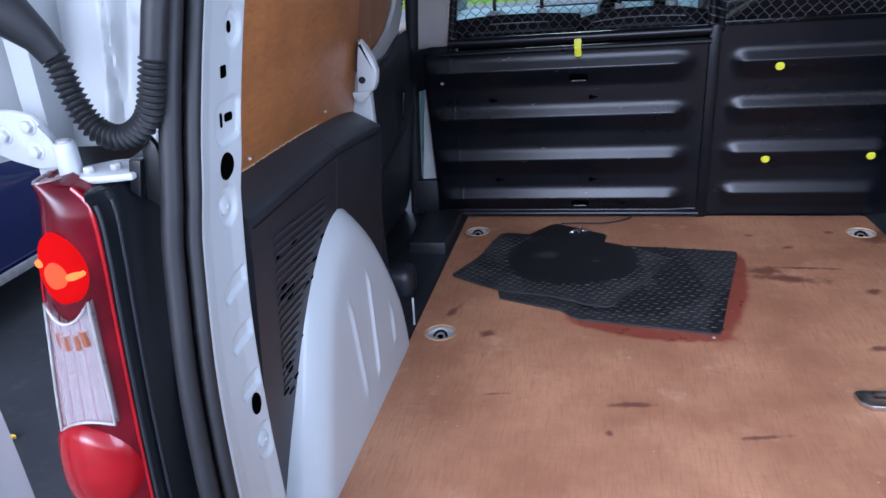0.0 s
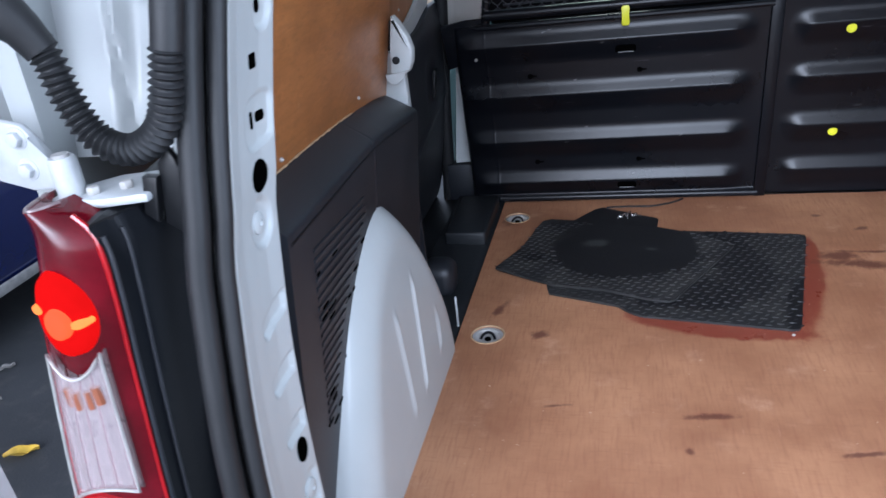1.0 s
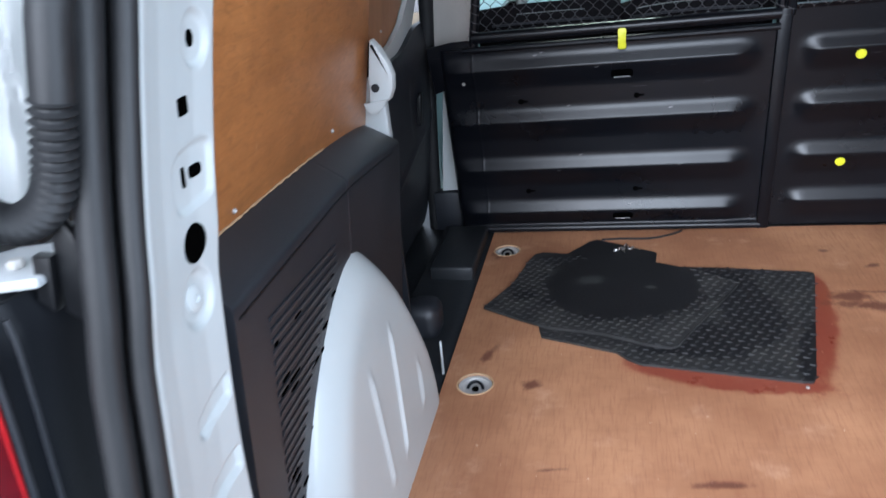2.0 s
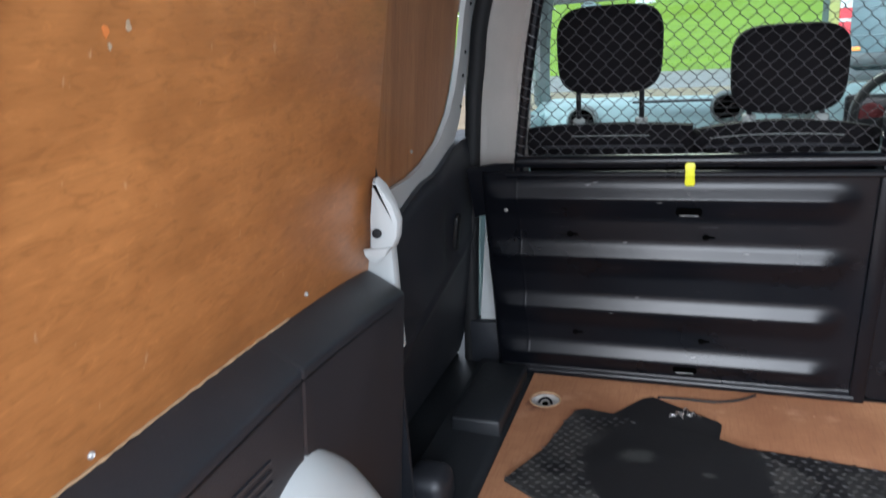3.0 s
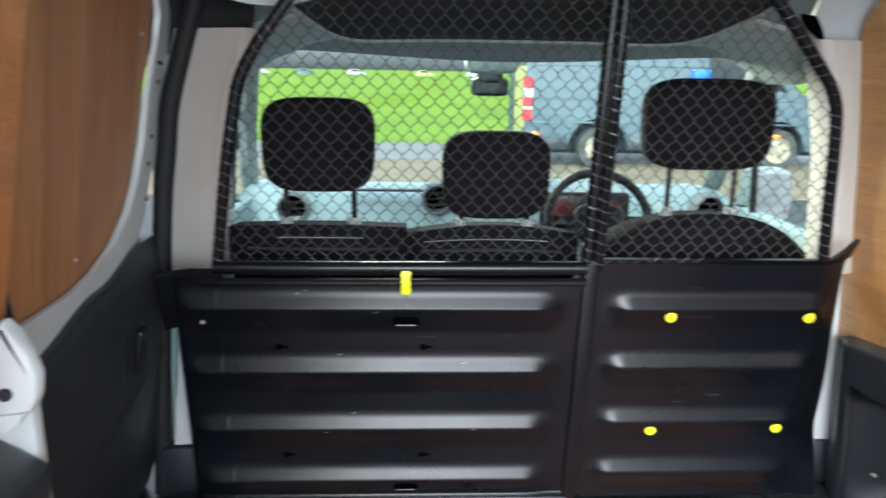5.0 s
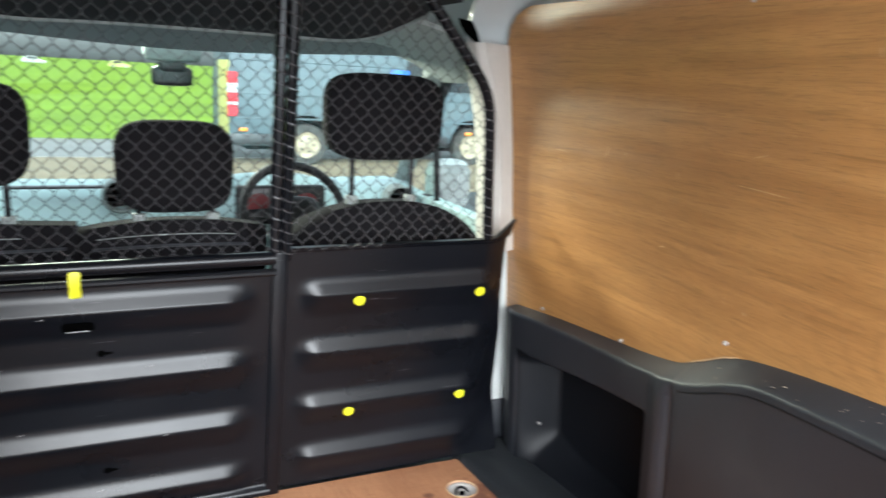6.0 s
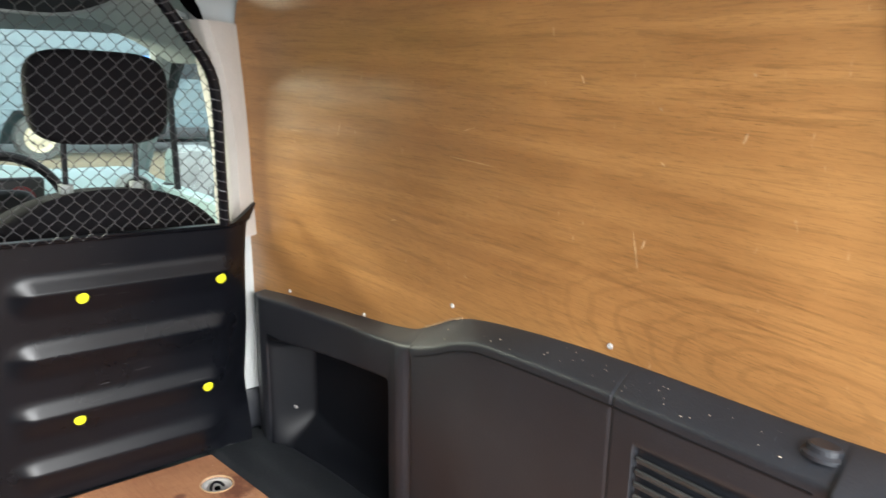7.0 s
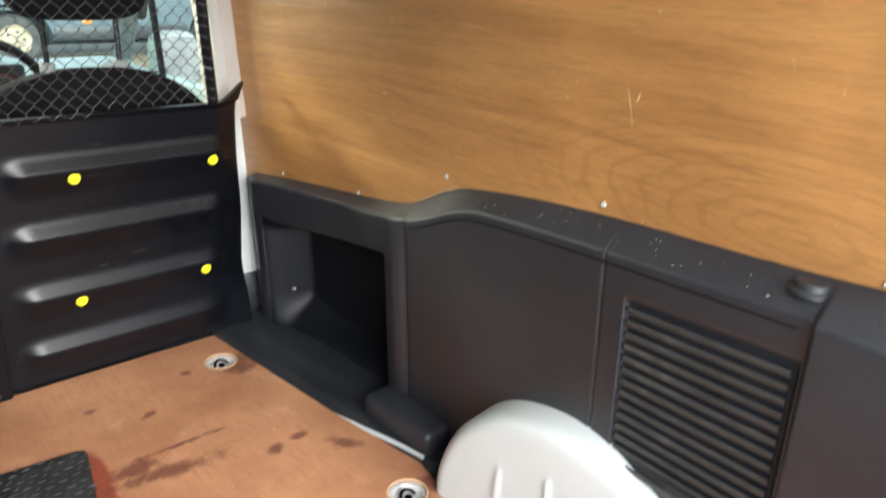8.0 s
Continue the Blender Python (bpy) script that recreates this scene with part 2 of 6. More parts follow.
def lens_plastic(name, colour, alpha):
    """Clear moulded lamp plastic over a bright bowl."""
    m, nt, b = nodes_of(name)
    b.inputs["Base Color"].default_value = (*colour, 1)
    b.inputs["Roughness"].default_value = 0.08
    b.inputs["Alpha"].default_value = alpha
    b.inputs["Coat Weight"].default_value = 1.0
    bump(nt, b, noise_tex(nt, coords(nt, (1, 1, 0.2)), 90, 2), 0.2)
    return m


FLOOR_PLY = floor_ply()
PLY_LEFT = wall_ply("darker_varnished_plywood", (0.435, 0.180, 0.054), (0.31, 0.118, 0.033), bands=0.45, streak=0.34, coat=0.35, fleck=0.42)
PLY_FIGURED = wall_ply("figured_varnished_plywood", (0.445, 0.226, 0.073), (0.288, 0.132, 0.040), knot=(0.7, 0.40, 0.69), rings=0.26, bands=0.75, streak=0.9, coat=0.6)
PLY_DOOR = wall_ply("dark_varnished_plywood", (0.38, 0.180, 0.072), (0.25, 0.105, 0.042), vertical=True, rough=0.45, bands=0.8, streak=0.7, coat=0.2)
WHITE = surface("white_body_paint", (0.475, 0.50, 0.50), 0.38, 0.93, 40, 3, 0.02, coat=0.2)
WHITE_DULL = surface("white_body_paint_dusty", (0.50, 0.52, 0.53), 0.45, 0.7, 50, 14, 0.05, coat=0.1, dust=0.35)
ROOF_WHITE = surface("white_roof_paint", (0.74, 0.76, 0.77), 0.45, 0.85, 50, 8, 0.03)
PLASTIC = surface("black_textured_plastic", (0.0150, 0.0172, 0.0228), 0.46, 0.7, 320, 4, 0.25, dust=0.018, scratch=0.06, specular=0.68)
SLAT = surface("dusty_black_plastic", (0.030, 0.030, 0.030), 0.5, 0.6, 320, 30, 0.25, dust=0.20, scratch=0.1, specular=0.6)
PLASTIC_SMOOTH = surface("black_smooth_plastic", (0.005, 0.0055, 0.0068), 0.36, 0.7, 120, 5, 0.1, dust=0.02)
# lamp surround; in the trim pocket its darker tone imitates shade
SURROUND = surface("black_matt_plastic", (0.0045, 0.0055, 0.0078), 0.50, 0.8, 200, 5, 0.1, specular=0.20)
STEEL_BLACK = surface("black_painted_steel", (0.0036, 0.0042, 0.0062), 0.28, 0.75, 90, 4, 0.06, dust=0.004, scratch=0.08, specular=0.25)
RUBBER = surface("black_rubber", (0.010, 0.0105, 0.012), 0.68, 0.7, 150, 8, 0.2, dust=0.01, specular=0.35)
SEAL = surface("grey_black_seal_rubber", (0.0115, 0.012, 0.0135), 0.55, 0.75, 150, 8, 0.15, dust=0.02, specular=0.5)
LINER = surface("black_floor_liner", (0.016, 0.0185, 0.022), 0.46, 0.6, 90, 6, 0.4, dust=0.02)
WIRE = surface("dark_wire", (0.060, 0.060, 0.064), 0.36, 0.8, 100, 9, 0.1, specular=0.5)
BARE_STEEL = surface("bare_worn_steel", (0.20, 0.20, 0.20), 0.5, 0.7, 90, 30, 0.05)
SMEAR_GREY = surface("faded_grey_paint", (0.42, 0.30, 0.19), 0.6, 0.8, 60, 30, 0.05)
BEIGE = surface("grey_beige_trim", (0.56, 0.53, 0.49), 0.6, 0.8, 150, 3, 0.15)
HEADLINING = surface("dark_headlining", (0.020, 0.0195, 0.022), 0.9, 0.7, 200, 6, 0.3, specular=0.2)
LIGHT_TRIM = surface("light_grey_trim", (0.28, 0.31, 0.30), 0.6, 0.85, 150, 4, 0.1)
HEADER = surface("grey_header_trim", (0.15, 0.17, 0.17), 0.6, 0.85, 150, 4, 0.1)
CLOTH = surface("black_seat_cloth", (0.0070, 0.0064, 0.0078), 0.9, 0.6, 260, 12, 0.6, specular=0.12)
DASH = surface("grey_dashboard", (0.50, 0.66, 0.66), 0.45, 0.85, 220, 4, 0.2)
CHROME = surface("bright_metal", (0.62, 0.62, 0.62), 0.25, 0.8, 60, 8, 0.05, metal=1.0)
CUP = surface("pale_cup_metal", (0.50, 0.49, 0.47), 0.4, 0.7, 60, 30, 0.1, metal=0.2)
SAWDUST = surface("pale_sawdust", (0.55, 0.47, 0.36), 0.8, 0.7, 90, 40, 0.1)
PLY_EDGE = surface("raw_plywood_edge", (0.55, 0.36, 0.20), 0.7, 0.7, 200, 30, 0.2)
YELLOW = surface("yellow_plastic", (0.62, 0.62, 0.015), 0.4, 0.9, 80, 20, 0.05)
SCREW = surface("pale_screw_metal", (0.5, 0.48, 0.46), 0.4, 0.7, 90, 30, 0.05, metal=0.4)
BLACK_HOLE = surface("black_gap", (0.0012, 0.0012, 0.0012), 0.95, 0.8, 60, 6, 0.05, specular=0.0)
RED_LENS = surface("red_lamp_lens", (0.13, 0.003, 0.009), 0.14, 0.5, 30, 14, 0.05, coat=0.2, specular=0.35)
RED_BRIGHT = surface("bright_red_lamp_lens", (0.36, 0.006, 0.010), 0.18, 0.7, 60, 14, 0.15, coat=0.3)
RED_LIT = glow("lit_red_lamp_lens", (1.0, 0.004, 0.001), 0.95, (0.10, 0.001, 0.001))
WING_LIT = glow("lit_reflector", (1.0, 0.34, 0.05), 1.5)
BULB_LIT = glow("lit_bulb", (1.0, 0.13, 0.022), 1.35)
CLEAR_LENS = lens_plastic("clear_lamp_lens", (0.80, 0.70, 0.72), 0.22)
BOWL = surface("lamp_bowl", (0.27, 0.21, 0.21), 0.28, 0.75, 50, 18, 0.1, metal=0.3)
VARNISH_NICK = surface("scratched_varnish", (0.62, 0.40, 0.20), 0.6, 0.6, 150, 40, 0.1)
AMBER = surface("amber_bulb", (0.30, 0.10, 0.05), 0.25, 0.8, 60, 10, 0.05, coat=0.5)
GLASS = pane_glass("windscreen_glass", (0.90, 0.975, 0.96))
ASPHALT = surface("wet_asphalt", (0.060, 0.063, 0.068), 0.6, 0.55, 120, 1.6, 0.8, dust=0.15)
PAVING = surface("pale_paving", (0.24, 0.23, 0.22), 0.7, 0.8, 40, 2, 0.2)
SAND = surface("tan_gravel", (0.29, 0.225, 0.14), 0.8, 0.75, 60, 2, 0.4)
GRASS = surface("mown_grass", (0.225, 0.355, 0.030), 0.9, 0.72, 14, 0.5, 0.6, specular=0.08)
BLUE_CAR = surface("dark_blue_car_paint", (0.010, 0.018, 0.11), 0.2, 0.85, 30, 3, 0.02, coat=1.0)
GREY_VAN = surface("grey_blue_van_paint", (0.075, 0.110, 0.130), 0.5, 0.85, 30, 3, 0.02)
DARK_GLASS = surface("dark_car_glass", (0.02, 0.025, 0.03), 0.08, 0.9, 30, 3, 0.01, coat=0.5)
TYRE = surface("dusty_tyre", (0.05, 0.048, 0.045), 0.8, 0.7, 60, 6, 0.3, dust=0.3)
DUSTY_RIM = surface("dusty_wheel", (0.40, 0.34, 0.24), 0.6, 0.7, 40, 6, 0.2)
AMBER_LAMP = surface("amber_marker", (0.8, 0.26, 0.02), 0.25, 0.9, 40, 8, 0.05, coat=0.6)
YELLOW_GREEN = surface("yellow_green_surface", (0.50, 0.50, 0.16), 0.5, 0.8, 40, 8, 0.05)
VAN_LAMP_RED = surface("red_van_lamp", (0.50, 0.012, 0.025), 0.4, 0.9, 40, 8, 0.05)
BLUE_FILM = surface("blue_film", (0.03, 0.16, 0.6), 0.4, 0.9, 40, 8, 0.05)
PAINT_SMEAR = surface("faded_orange_paint", (0.66, 0.20, 0.045), 0.6, 0.8, 60, 30, 0.05)
LEAF = surface("yellow_leaf", (0.55, 0.36, 0.03), 0.6, 0.6, 60, 20, 0.3)
DIAL = surface("red_dial", (0.16, 0.012, 0.014), 0.5, 0.8, 50, 10, 0.05)
MAT_TOP = mat_rubber("worn_rubber_wet", [((-0.305, 1.425), (0.215, 0.195), 15), ((-0.30, 1.57), (0.22, 0.08), -8), ((-0.56, 1.37), (0.035, 0.03), 0)], 0.44, [((-0.385, 1.455), (0.045, 0.028), 15), ((-0.235, 1.42), (0.016, 0.010), 0)])
MAT_LOW = mat_rubber("worn_rubber_damp", [((-0.05, 1.545), (0.20, 0.035), -4), ((-0.02, 1.38), (0.075, 0.22), 12), ((0.10, 1.13), (0.035, 0.16), -14), ((-0.18, 1.19), (0.20, 0.09), -12)], 0.36)
MAT_RAG = mat_rubber("soaked_rubber", [((-0.3, 1.66), (0.2, 0.14), 0)])


# ---- building helpers ----
def thing(name, label, category, base=(0, 0, 0), group="", kind="", m=None):
    e = new(name)
    e.empty_display_size = 0.05
    e.matrix_basis = m if m is not None else Matrix.Translation(base)
    return tagged(e, label, category, group, kind)


def finish(bm, name, material, sharp=35):
    bmesh.ops.recalc_face_normals(bm, faces=bm.faces)
    me = bpy.data.meshes.new(name)
    bm.to_mesh(me)
    bm.free()
    me.polygons.foreach_set("use_smooth", [True] * len(me.polygons))
    me.set_sharp_from_angle(angle=radians(sharp))
    me.materials.append(material)
    return me


def part(name, bm, material, parent, label="", sharp=35, local=False):
    """One mesh under a thing or a part; its points are in the world, or in the thing's own space if local."""
    ob = new(name, finish(bm, name, material, sharp))
    ob.parent = parent
    if parent.type == "EMPTY" and not local:
        ob.matrix_parent_inverse = parent.matrix_basis.inverted()
    return tagged(ob, label)


def solo(name, bm, material, label, category="", kind="", sharp=35, group=""):
    return tagged(new(name, finish(bm, name, material, sharp)), label, category, group, kind)


def box(bm, lo, hi, bev=0.004, segs=2):
    lo, hi = Vector(lo), Vector(hi)
    g = bmesh.ops.create_cube(bm, size=1.0, matrix=Matrix.Translation((lo + hi) / 2) @ Matrix.Diagonal((*(hi - lo), 1)))
    if bev:
        es = list({e for v in g["verts"] for e in v.link_edges})
        bmesh.ops.bevel(bm, geom=es, offset=bev, segments=segs, affect="EDGES", profile=0.5)
    return bm


def tube(bm, pts, r, n=8, ring=None, closed=False):
    """A round bar along points; ring(i) scales the radius at point i."""
    pts = [Vector(p) for p in pts]
    rows, side = [], None
    for i, p in enumerate(pts):
        a = pts[i - 1] if i or closed else p
        b = pts[(i + 1) % len(pts)] if i < len(pts) - 1 or closed else p
        t = (b - a).normalized()
        if side is None:
            side = t.orthogonal().normalized()
        side = (side - t * side.dot(t)).normalized()
        up = t.cross(side)
        k = r * (ring(i) if ring else 1)
        rows.append([bm.verts.new(p + k * (math.cos(2 * math.pi * j / n) * side + math.sin(2 * math.pi * j / n) * up)) for j in range(n)])
    for i in range(len(rows) - (0 if closed else 1)):
        a, b = rows[i], rows[(i + 1) % len(rows)]
        for j in range(n):
            bm.faces.new((a[j], a[(j + 1) % n], b[(j + 1) % n], b[j]))
    if not closed:
        bm.faces.new(rows[0][::-1])
        bm.faces.new(rows[-1])
    return bm


def spline(pts, steps=8, closed=False):
    """Catmull-Rom through the points."""
    pts = [Vector(p) for p in pts]
    n, out = len(pts), []
    for i in range(n if closed else n - 1):
        p0, p1, p2, p3 = (pts[(i + k) % n] if closed else pts[min(max(i + k, 0), n - 1)] for k in (-1, 0, 1, 2))
        for s in range(steps):
            t = s / steps
            out.append(0.5 * (2 * p1 + (p2 - p0) * t + (2 * p0 - 5 * p1 + 4 * p2 - p3) * t * t + (3 * p1 - p0 - 3 * p2 + p3) * t ** 3))
    if not closed:
        out.append(pts[-1])
    return out


def sheet(bm, fn, us, vs, back):
    """A skin of points fn(u, v) with a back offset by the vector back, closed round its rim."""
    back = Vector(back)
    front = [[Vector(fn(u, v)) for v in vs] for u in us]
    A = [[bm.verts.new(p) for p in row] for row in front]
    B = [[bm.verts.new(p + back) for p in row] for row in front]
    n, m = len(us), len(vs)
    for i in range(n - 1):
        for j in range(m - 1):
            bm.faces.new((A[i][j], A[i + 1][j], A[i + 1][j + 1], A[i][j + 1]))
            bm.faces.new((B[i][j], B[i][j + 1], B[i + 1][j + 1], B[i + 1][j]))
    for i in range(n - 1):
        bm.faces.new((A[i][0], B[i][0], B[i + 1][0], A[i + 1][0]))
        bm.faces.new((A[i][-1], A[i + 1][-1], B[i + 1][-1], B[i][-1]))
    for j in range(m - 1):
        bm.faces.new((A[0][j], A[0][j + 1], B[0][j + 1], B[0][j]))
        bm.faces.new((A[-1][j], B[-1][j], B[-1][j + 1], A[-1][j + 1]))
    return bm


def prism(bm, outline, place, depth, bev=0.0):
    """An outline (a, b) at depths 0 and depth, mapped by place(a, b, d)."""
    lo = [bm.verts.new(place(a, b, 0)) for a, b in outline]
    hi = [bm.verts.new(place(a, b, depth)) for a, b in outline]
    n = len(outline)
    f0, f1 = bm.faces.new(lo), bm.faces.new(hi[::-1])
    for i in range(n):
        bm.faces.new((lo[i], hi[i], hi[(i + 1) % n], lo[(i + 1) % n]))
    if bev:
        es = [e for f in (f0, f1) for e in f.edges]
        bmesh.ops.bevel(bm, geom=es, offset=bev, segments=2, affect="EDGES", profile=0.5)
    return bm


def round_rect(w, h, r, n=5, cx=0.0, cy=0.0):
    out = []
    for k, (sx, sy) in enumerate(((1, 1), (-1, 1), (-1, -1), (1, -1))):
        for i in range(n + 1):
            a = math.pi / 2 * (k + i / n)
            out.append((cx + sx * (w / 2 - r) + r * math.cos(a), cy + sy * (h / 2 - r) + r * math.sin(a)))
    return out


def circle(r, n=20, cx=0.0, cy=0.0, ry=None):
    return [(cx + r * math.cos(2 * math.pi * i / n), cy + (ry or r) * math.sin(2 * math.pi * i / n)) for i in range(n)]


def curve(pts):
    """A smooth function through (x, y) pairs."""
    xs, ys = [p[0] for p in pts], [p[1] for p in pts]
    d = [(ys[min(i + 1, len(xs) - 1)] - ys[max(i - 1, 0)]) / (xs[min(i + 1, len(xs) - 1)] - xs[max(i - 1, 0)]) for i in range(len(xs))]

    def at(x):
        x = min(max(x, xs[0]), xs[-1])
        i = min(max(int(np.searchsorted(xs, x)) - 1, 0), len(xs) - 2)
        h = xs[i + 1] - xs[i]
        t = (x - xs[i]) / h
        return ((2 * t ** 3 - 3 * t * t + 1) * ys[i] + (t ** 3 - 2 * t * t + t) * h * d[i] + (3 * t * t - 2 * t ** 3) * ys[i + 1] + (t ** 3 - t * t) * h * d[i + 1])
    return at


def span(a, b, n):
    return [a + (b - a) * i / n for i in range(n + 1)]


def step(x, lo, hi):
    t = min(max((x - lo) / (hi - lo), 0), 1)
    return t * t * (3 - 2 * t)


def plane_xz(y, s=-1):
    return lambda a, b, d: (a, y + s * d, b)


def plane_xy(z):
    return lambda a, b, d: (a, b, z + d)


def inside(p, poly):
    x, y = p
    hit = False
    for (x0, y0), (x1, y1) in zip(poly, poly[1:] + poly[:1]):
        if (y0 > y) != (y1 > y) and x < x0 + (x1 - x0) * (y - y0) / (y1 - y0):
            hit = not hit
    return hit


# ---- the van's cargo space ----
# half widths of the lining at 0.6 m over the floor, and how the walls lean in
HALF_R = curve([(-0.1, 0.61), (0.227, 0.683), (0.445, 0.719), (0.709, 0.7625), (0.9, 0.785), (1.1, 0.803), (1.3, 0.82), (1.45, 0.827), (1.6, 0.824), (1.76, 0.812), (1.95, 0.80)])
LEAN = 0.07


def half_left(y):
    """The left lining at the ledge's height: a straight wall that leans in more than the right one."""
    return 0.778 + 0.0735 * (y - 0.406)



def wall_x(s, y, z, off=0.0, tilt=None):
    if s > 0:
        return HALF_R(y) - off - (LEAN if tilt is None else tilt) * (z - 0.6)
    return -(half_left(y) - off - (0.19 if tilt is None else tilt) * (z - 0.64))


# outer skin, roof and floor pan
bm = bmesh.new()
sheet(bm, lambda y, z: (wall_x(-1, y, z, -0.13, 0.03) - 0.05 * step(y, 1.0, 1.3), y, z), span(0.12, 1.16, 12), span(-0.05, 1.3, 10), (-0.03, 0, 0))
solo("wall_left", bm, WHITE, "white painted steel side of the van behind its lining", "wall", "structure")
bm = bmesh.new()
sheet(bm, lambda y, z: (wall_x(1, y, z, -0.13, 0.03), y, z), span(0.12, 2.0, 16), span(-0.05, 1.3, 10), (0.03, 0, 0))
solo("wall_right", bm, WHITE, "white painted steel side of the van behind its lining", "wall", "structure")
bm = bmesh.new()
sheet(bm, lambda x, y: (x, y, 1.285 + 0.03 * math.cos(x * 1.6) - 0.004 * math.sin(y * 26) ** 2), span(-0.86, 0.86, 18), span(0.16, 1.78, 60), (0, 0, 0.03))
solo("ceiling", bm, ROOF_WHITE, "white painted steel van roof with shallow ribs", "ceiling", "structure")
bm = bmesh.new()
box(bm, (-0.98, 0.02, -0.10), (0.98, 2.06, -0.014), 0.006)
solo("floor_pan", bm, LINER, "black rubbery liner on the van floor", "floor", "structure")

# plywood board with four round wells
RINGS = [(-0.632, 0.984), (-0.645, 1.688), (0.579, 1.690), (0.617, 0.986)]
FLOOR_EDGE = [(-0.705, 0.03), (0.672, 0.03), (0.672, 0.5), (0.676, 0.95), (0.70, 1.04), (0.67, 1.293), (0.65, 1.58), (0.632, 1.835), (0.3, 1.838), (-0.3, 1.838), (-0.705, 1.838), (-0.705, 1.2), (-0.705, 0.6)]


def board_with_wells(outline, wells, r, z, depth):
    bm = bmesh.new()
    edges = []
    for loop in [outline] + [circle(r, 24, *c) for c in wells]:
        vs = [bm.verts.new((x, y, z)) for x, y in loop]
        edges += [bm.edges.new((vs[i], vs[(i + 1) % len(vs)])) for i in range(len(vs))]
    bmesh.ops.triangle_fill(bm, use_beauty=True, use_dissolve=False, edges=edges, normal=(0, 0, 1))
    made = bmesh.ops.extrude_face_region(bm, geom=list(bm.faces))
    bmesh.ops.translate(bm, vec=(0, 0, -depth), verts=[v for v in made["geom"] if isinstance(v, bmesh.types.BMVert)])
    return bm


solo("floor", board_with_wells(FLOOR_EDGE, RINGS, 0.040, 0.0, 0.0125), FLOOR_PLY, "worn reddish plywood floor board with stains and scratches", "floor", "structure", sharp=25)


def tie_down(x, y):
    t = thing("tie_down_ring", "pale metal lashing eye sunk in the plywood floor", "tie-down", (x, y, -0.014), "floor lashing eyes")
    bm = bmesh.new()
    tube(bm, [(x + 0.0405 * math.cos(a), y + 0.0405 * math.sin(a), -0.0005) for a in (2 * math.pi * i / 24 for i in range(24))], 0.0022, 6, closed=True)
    part("wood_rim", bm, PLY_EDGE, t, "raw pale plywood rim")
    bm = bmesh.new()
    prof = [(0.0375, -0.0035), (0.031, -0.0045), (0.027, -0.0105), (0.006, -0.0125)]
    rows = [[bm.verts.new((x + r * math.cos(2 * math.pi * i / 20), y + r * math.sin(2 * math.pi * i / 20), z)) for i in range(20)] for r, z in prof]
    for a, b in zip(rows, rows[1:]):
        for i in range(20):
            bm.faces.new((a[i], a[(i + 1) % 20], b[(i + 1) % 20], b[i]))
    bm.faces.new(rows[-1])
    part("cup", bm, CUP, t)
    bm = bmesh.new()
    tube(bm, spline([(x - 0.018, y - 0.004, -0.011), (x - 0.012, y + 0.006, -0.004), (x, y + 0.011, -0.001), (x + 0.012, y + 0.006, -0.004), (x + 0.018, y - 0.004, -0.011)], 5), 0.0035, 8)
    part("eye", bm, STEEL_BLACK, t, "dark steel eye")
    bm = bmesh.new()
    prism(bm, circle(0.008, 12, x, y - 0.004), plane_xy(-0.0135), 0.006, 0.001)
    part("bolt", bm, BLACK_HOLE, t)
    return t


for x, y in RINGS:
    tie_down(x, y)


# ---- wheel arches ----
ARCH = {-1: [(0.25, -0.012), (0.285, 0.05), (0.33, 0.14), (0.375, 0.22), (0.425, 0.30), (0.475, 0.368), (0.53, 0.420), (0.59, 0.455), (0.65, 0.472), (0.70, 0.472), (0.745, 0.456), (0.79, 0.420), (0.835, 0.370), (0.88, 0.300), (0.925, 0.215), (0.955, 0.14), (0.968, 0.06), (0.970, -0.012)],
        1: [(0.27, -0.012), (0.30, 0.055), (0.34, 0.120), (0.41, 0.200), (0.50, 0.250), (0.60, 0.279), (0.667, 0.285), (0.73, 0.278), (0.80, 0.257), (0.86, 0.226), (0.91, 0.184), (0.945, 0.132), (0.968, 0.072), (0.975, 0.03), (0.976, -0.012)]}


def wheel_arch(s):
    """White painted arch: a leaning bulge with pressed grooves."""
    t = thing("wheel_arch", "glossy white painted steel wheel arch with pressed grooves", "wheel arch", (s * 0.72, 0.62, -0.013), "wheel arches", "structure")
    bm = bmesh.new()
    rim = flat_spline(ARCH[s], 8)
    base = (0.66, -0.012)

    def at(i, k):
        # k 1 at the rim in the trim, 0 on the floor below the middle
        y = base[0] + (rim[i][0] - base[0]) * k
        z = base[1] + (rim[i][1] - base[1]) * k
        x = (0.698 if s < 0 else 0.660) + (0.017 if s < 0 else 0.008) * (max(z, 0) / 0.30) ** 1.2 + 0.004 * abs(y - 0.66)
        x += 0.055 * max(0, (k - (0.80 if s < 0 else 0.86)) / (0.20 if s < 0 else 0.14)) ** (2.2 if s < 0 else 3.6) + 0.10 * max(0, (k - 0.97) / 0.03)
        for gy, tilt in (((0.585, 0.02), (0.655, 0.20), (0.80, 0.16)) if s < 0 else ((0.56, 0.10), (0.68, 0.05), (0.80, -0.03))):
            q = (y - gy - tilt * z) / 0.006
            x -= (0.0062 if s < 0 else 0.0040) * math.exp(-q * q) * step(z, 0.06, 0.09) * (1 - step(k, 0.62, 0.70))
        return (s * x, y, z)
    sheet(bm, at, range(len(rim)), [1.0, 0.985, 0.97, 0.955, 0.94, 0.92, 0.90, 0.87, 0.84, 0.80] + span(0.77, 0.03, 34), (s * 0.03, 0, -0.002))
    part("arch", bm, WHITE, t, sharp=60)
    return t


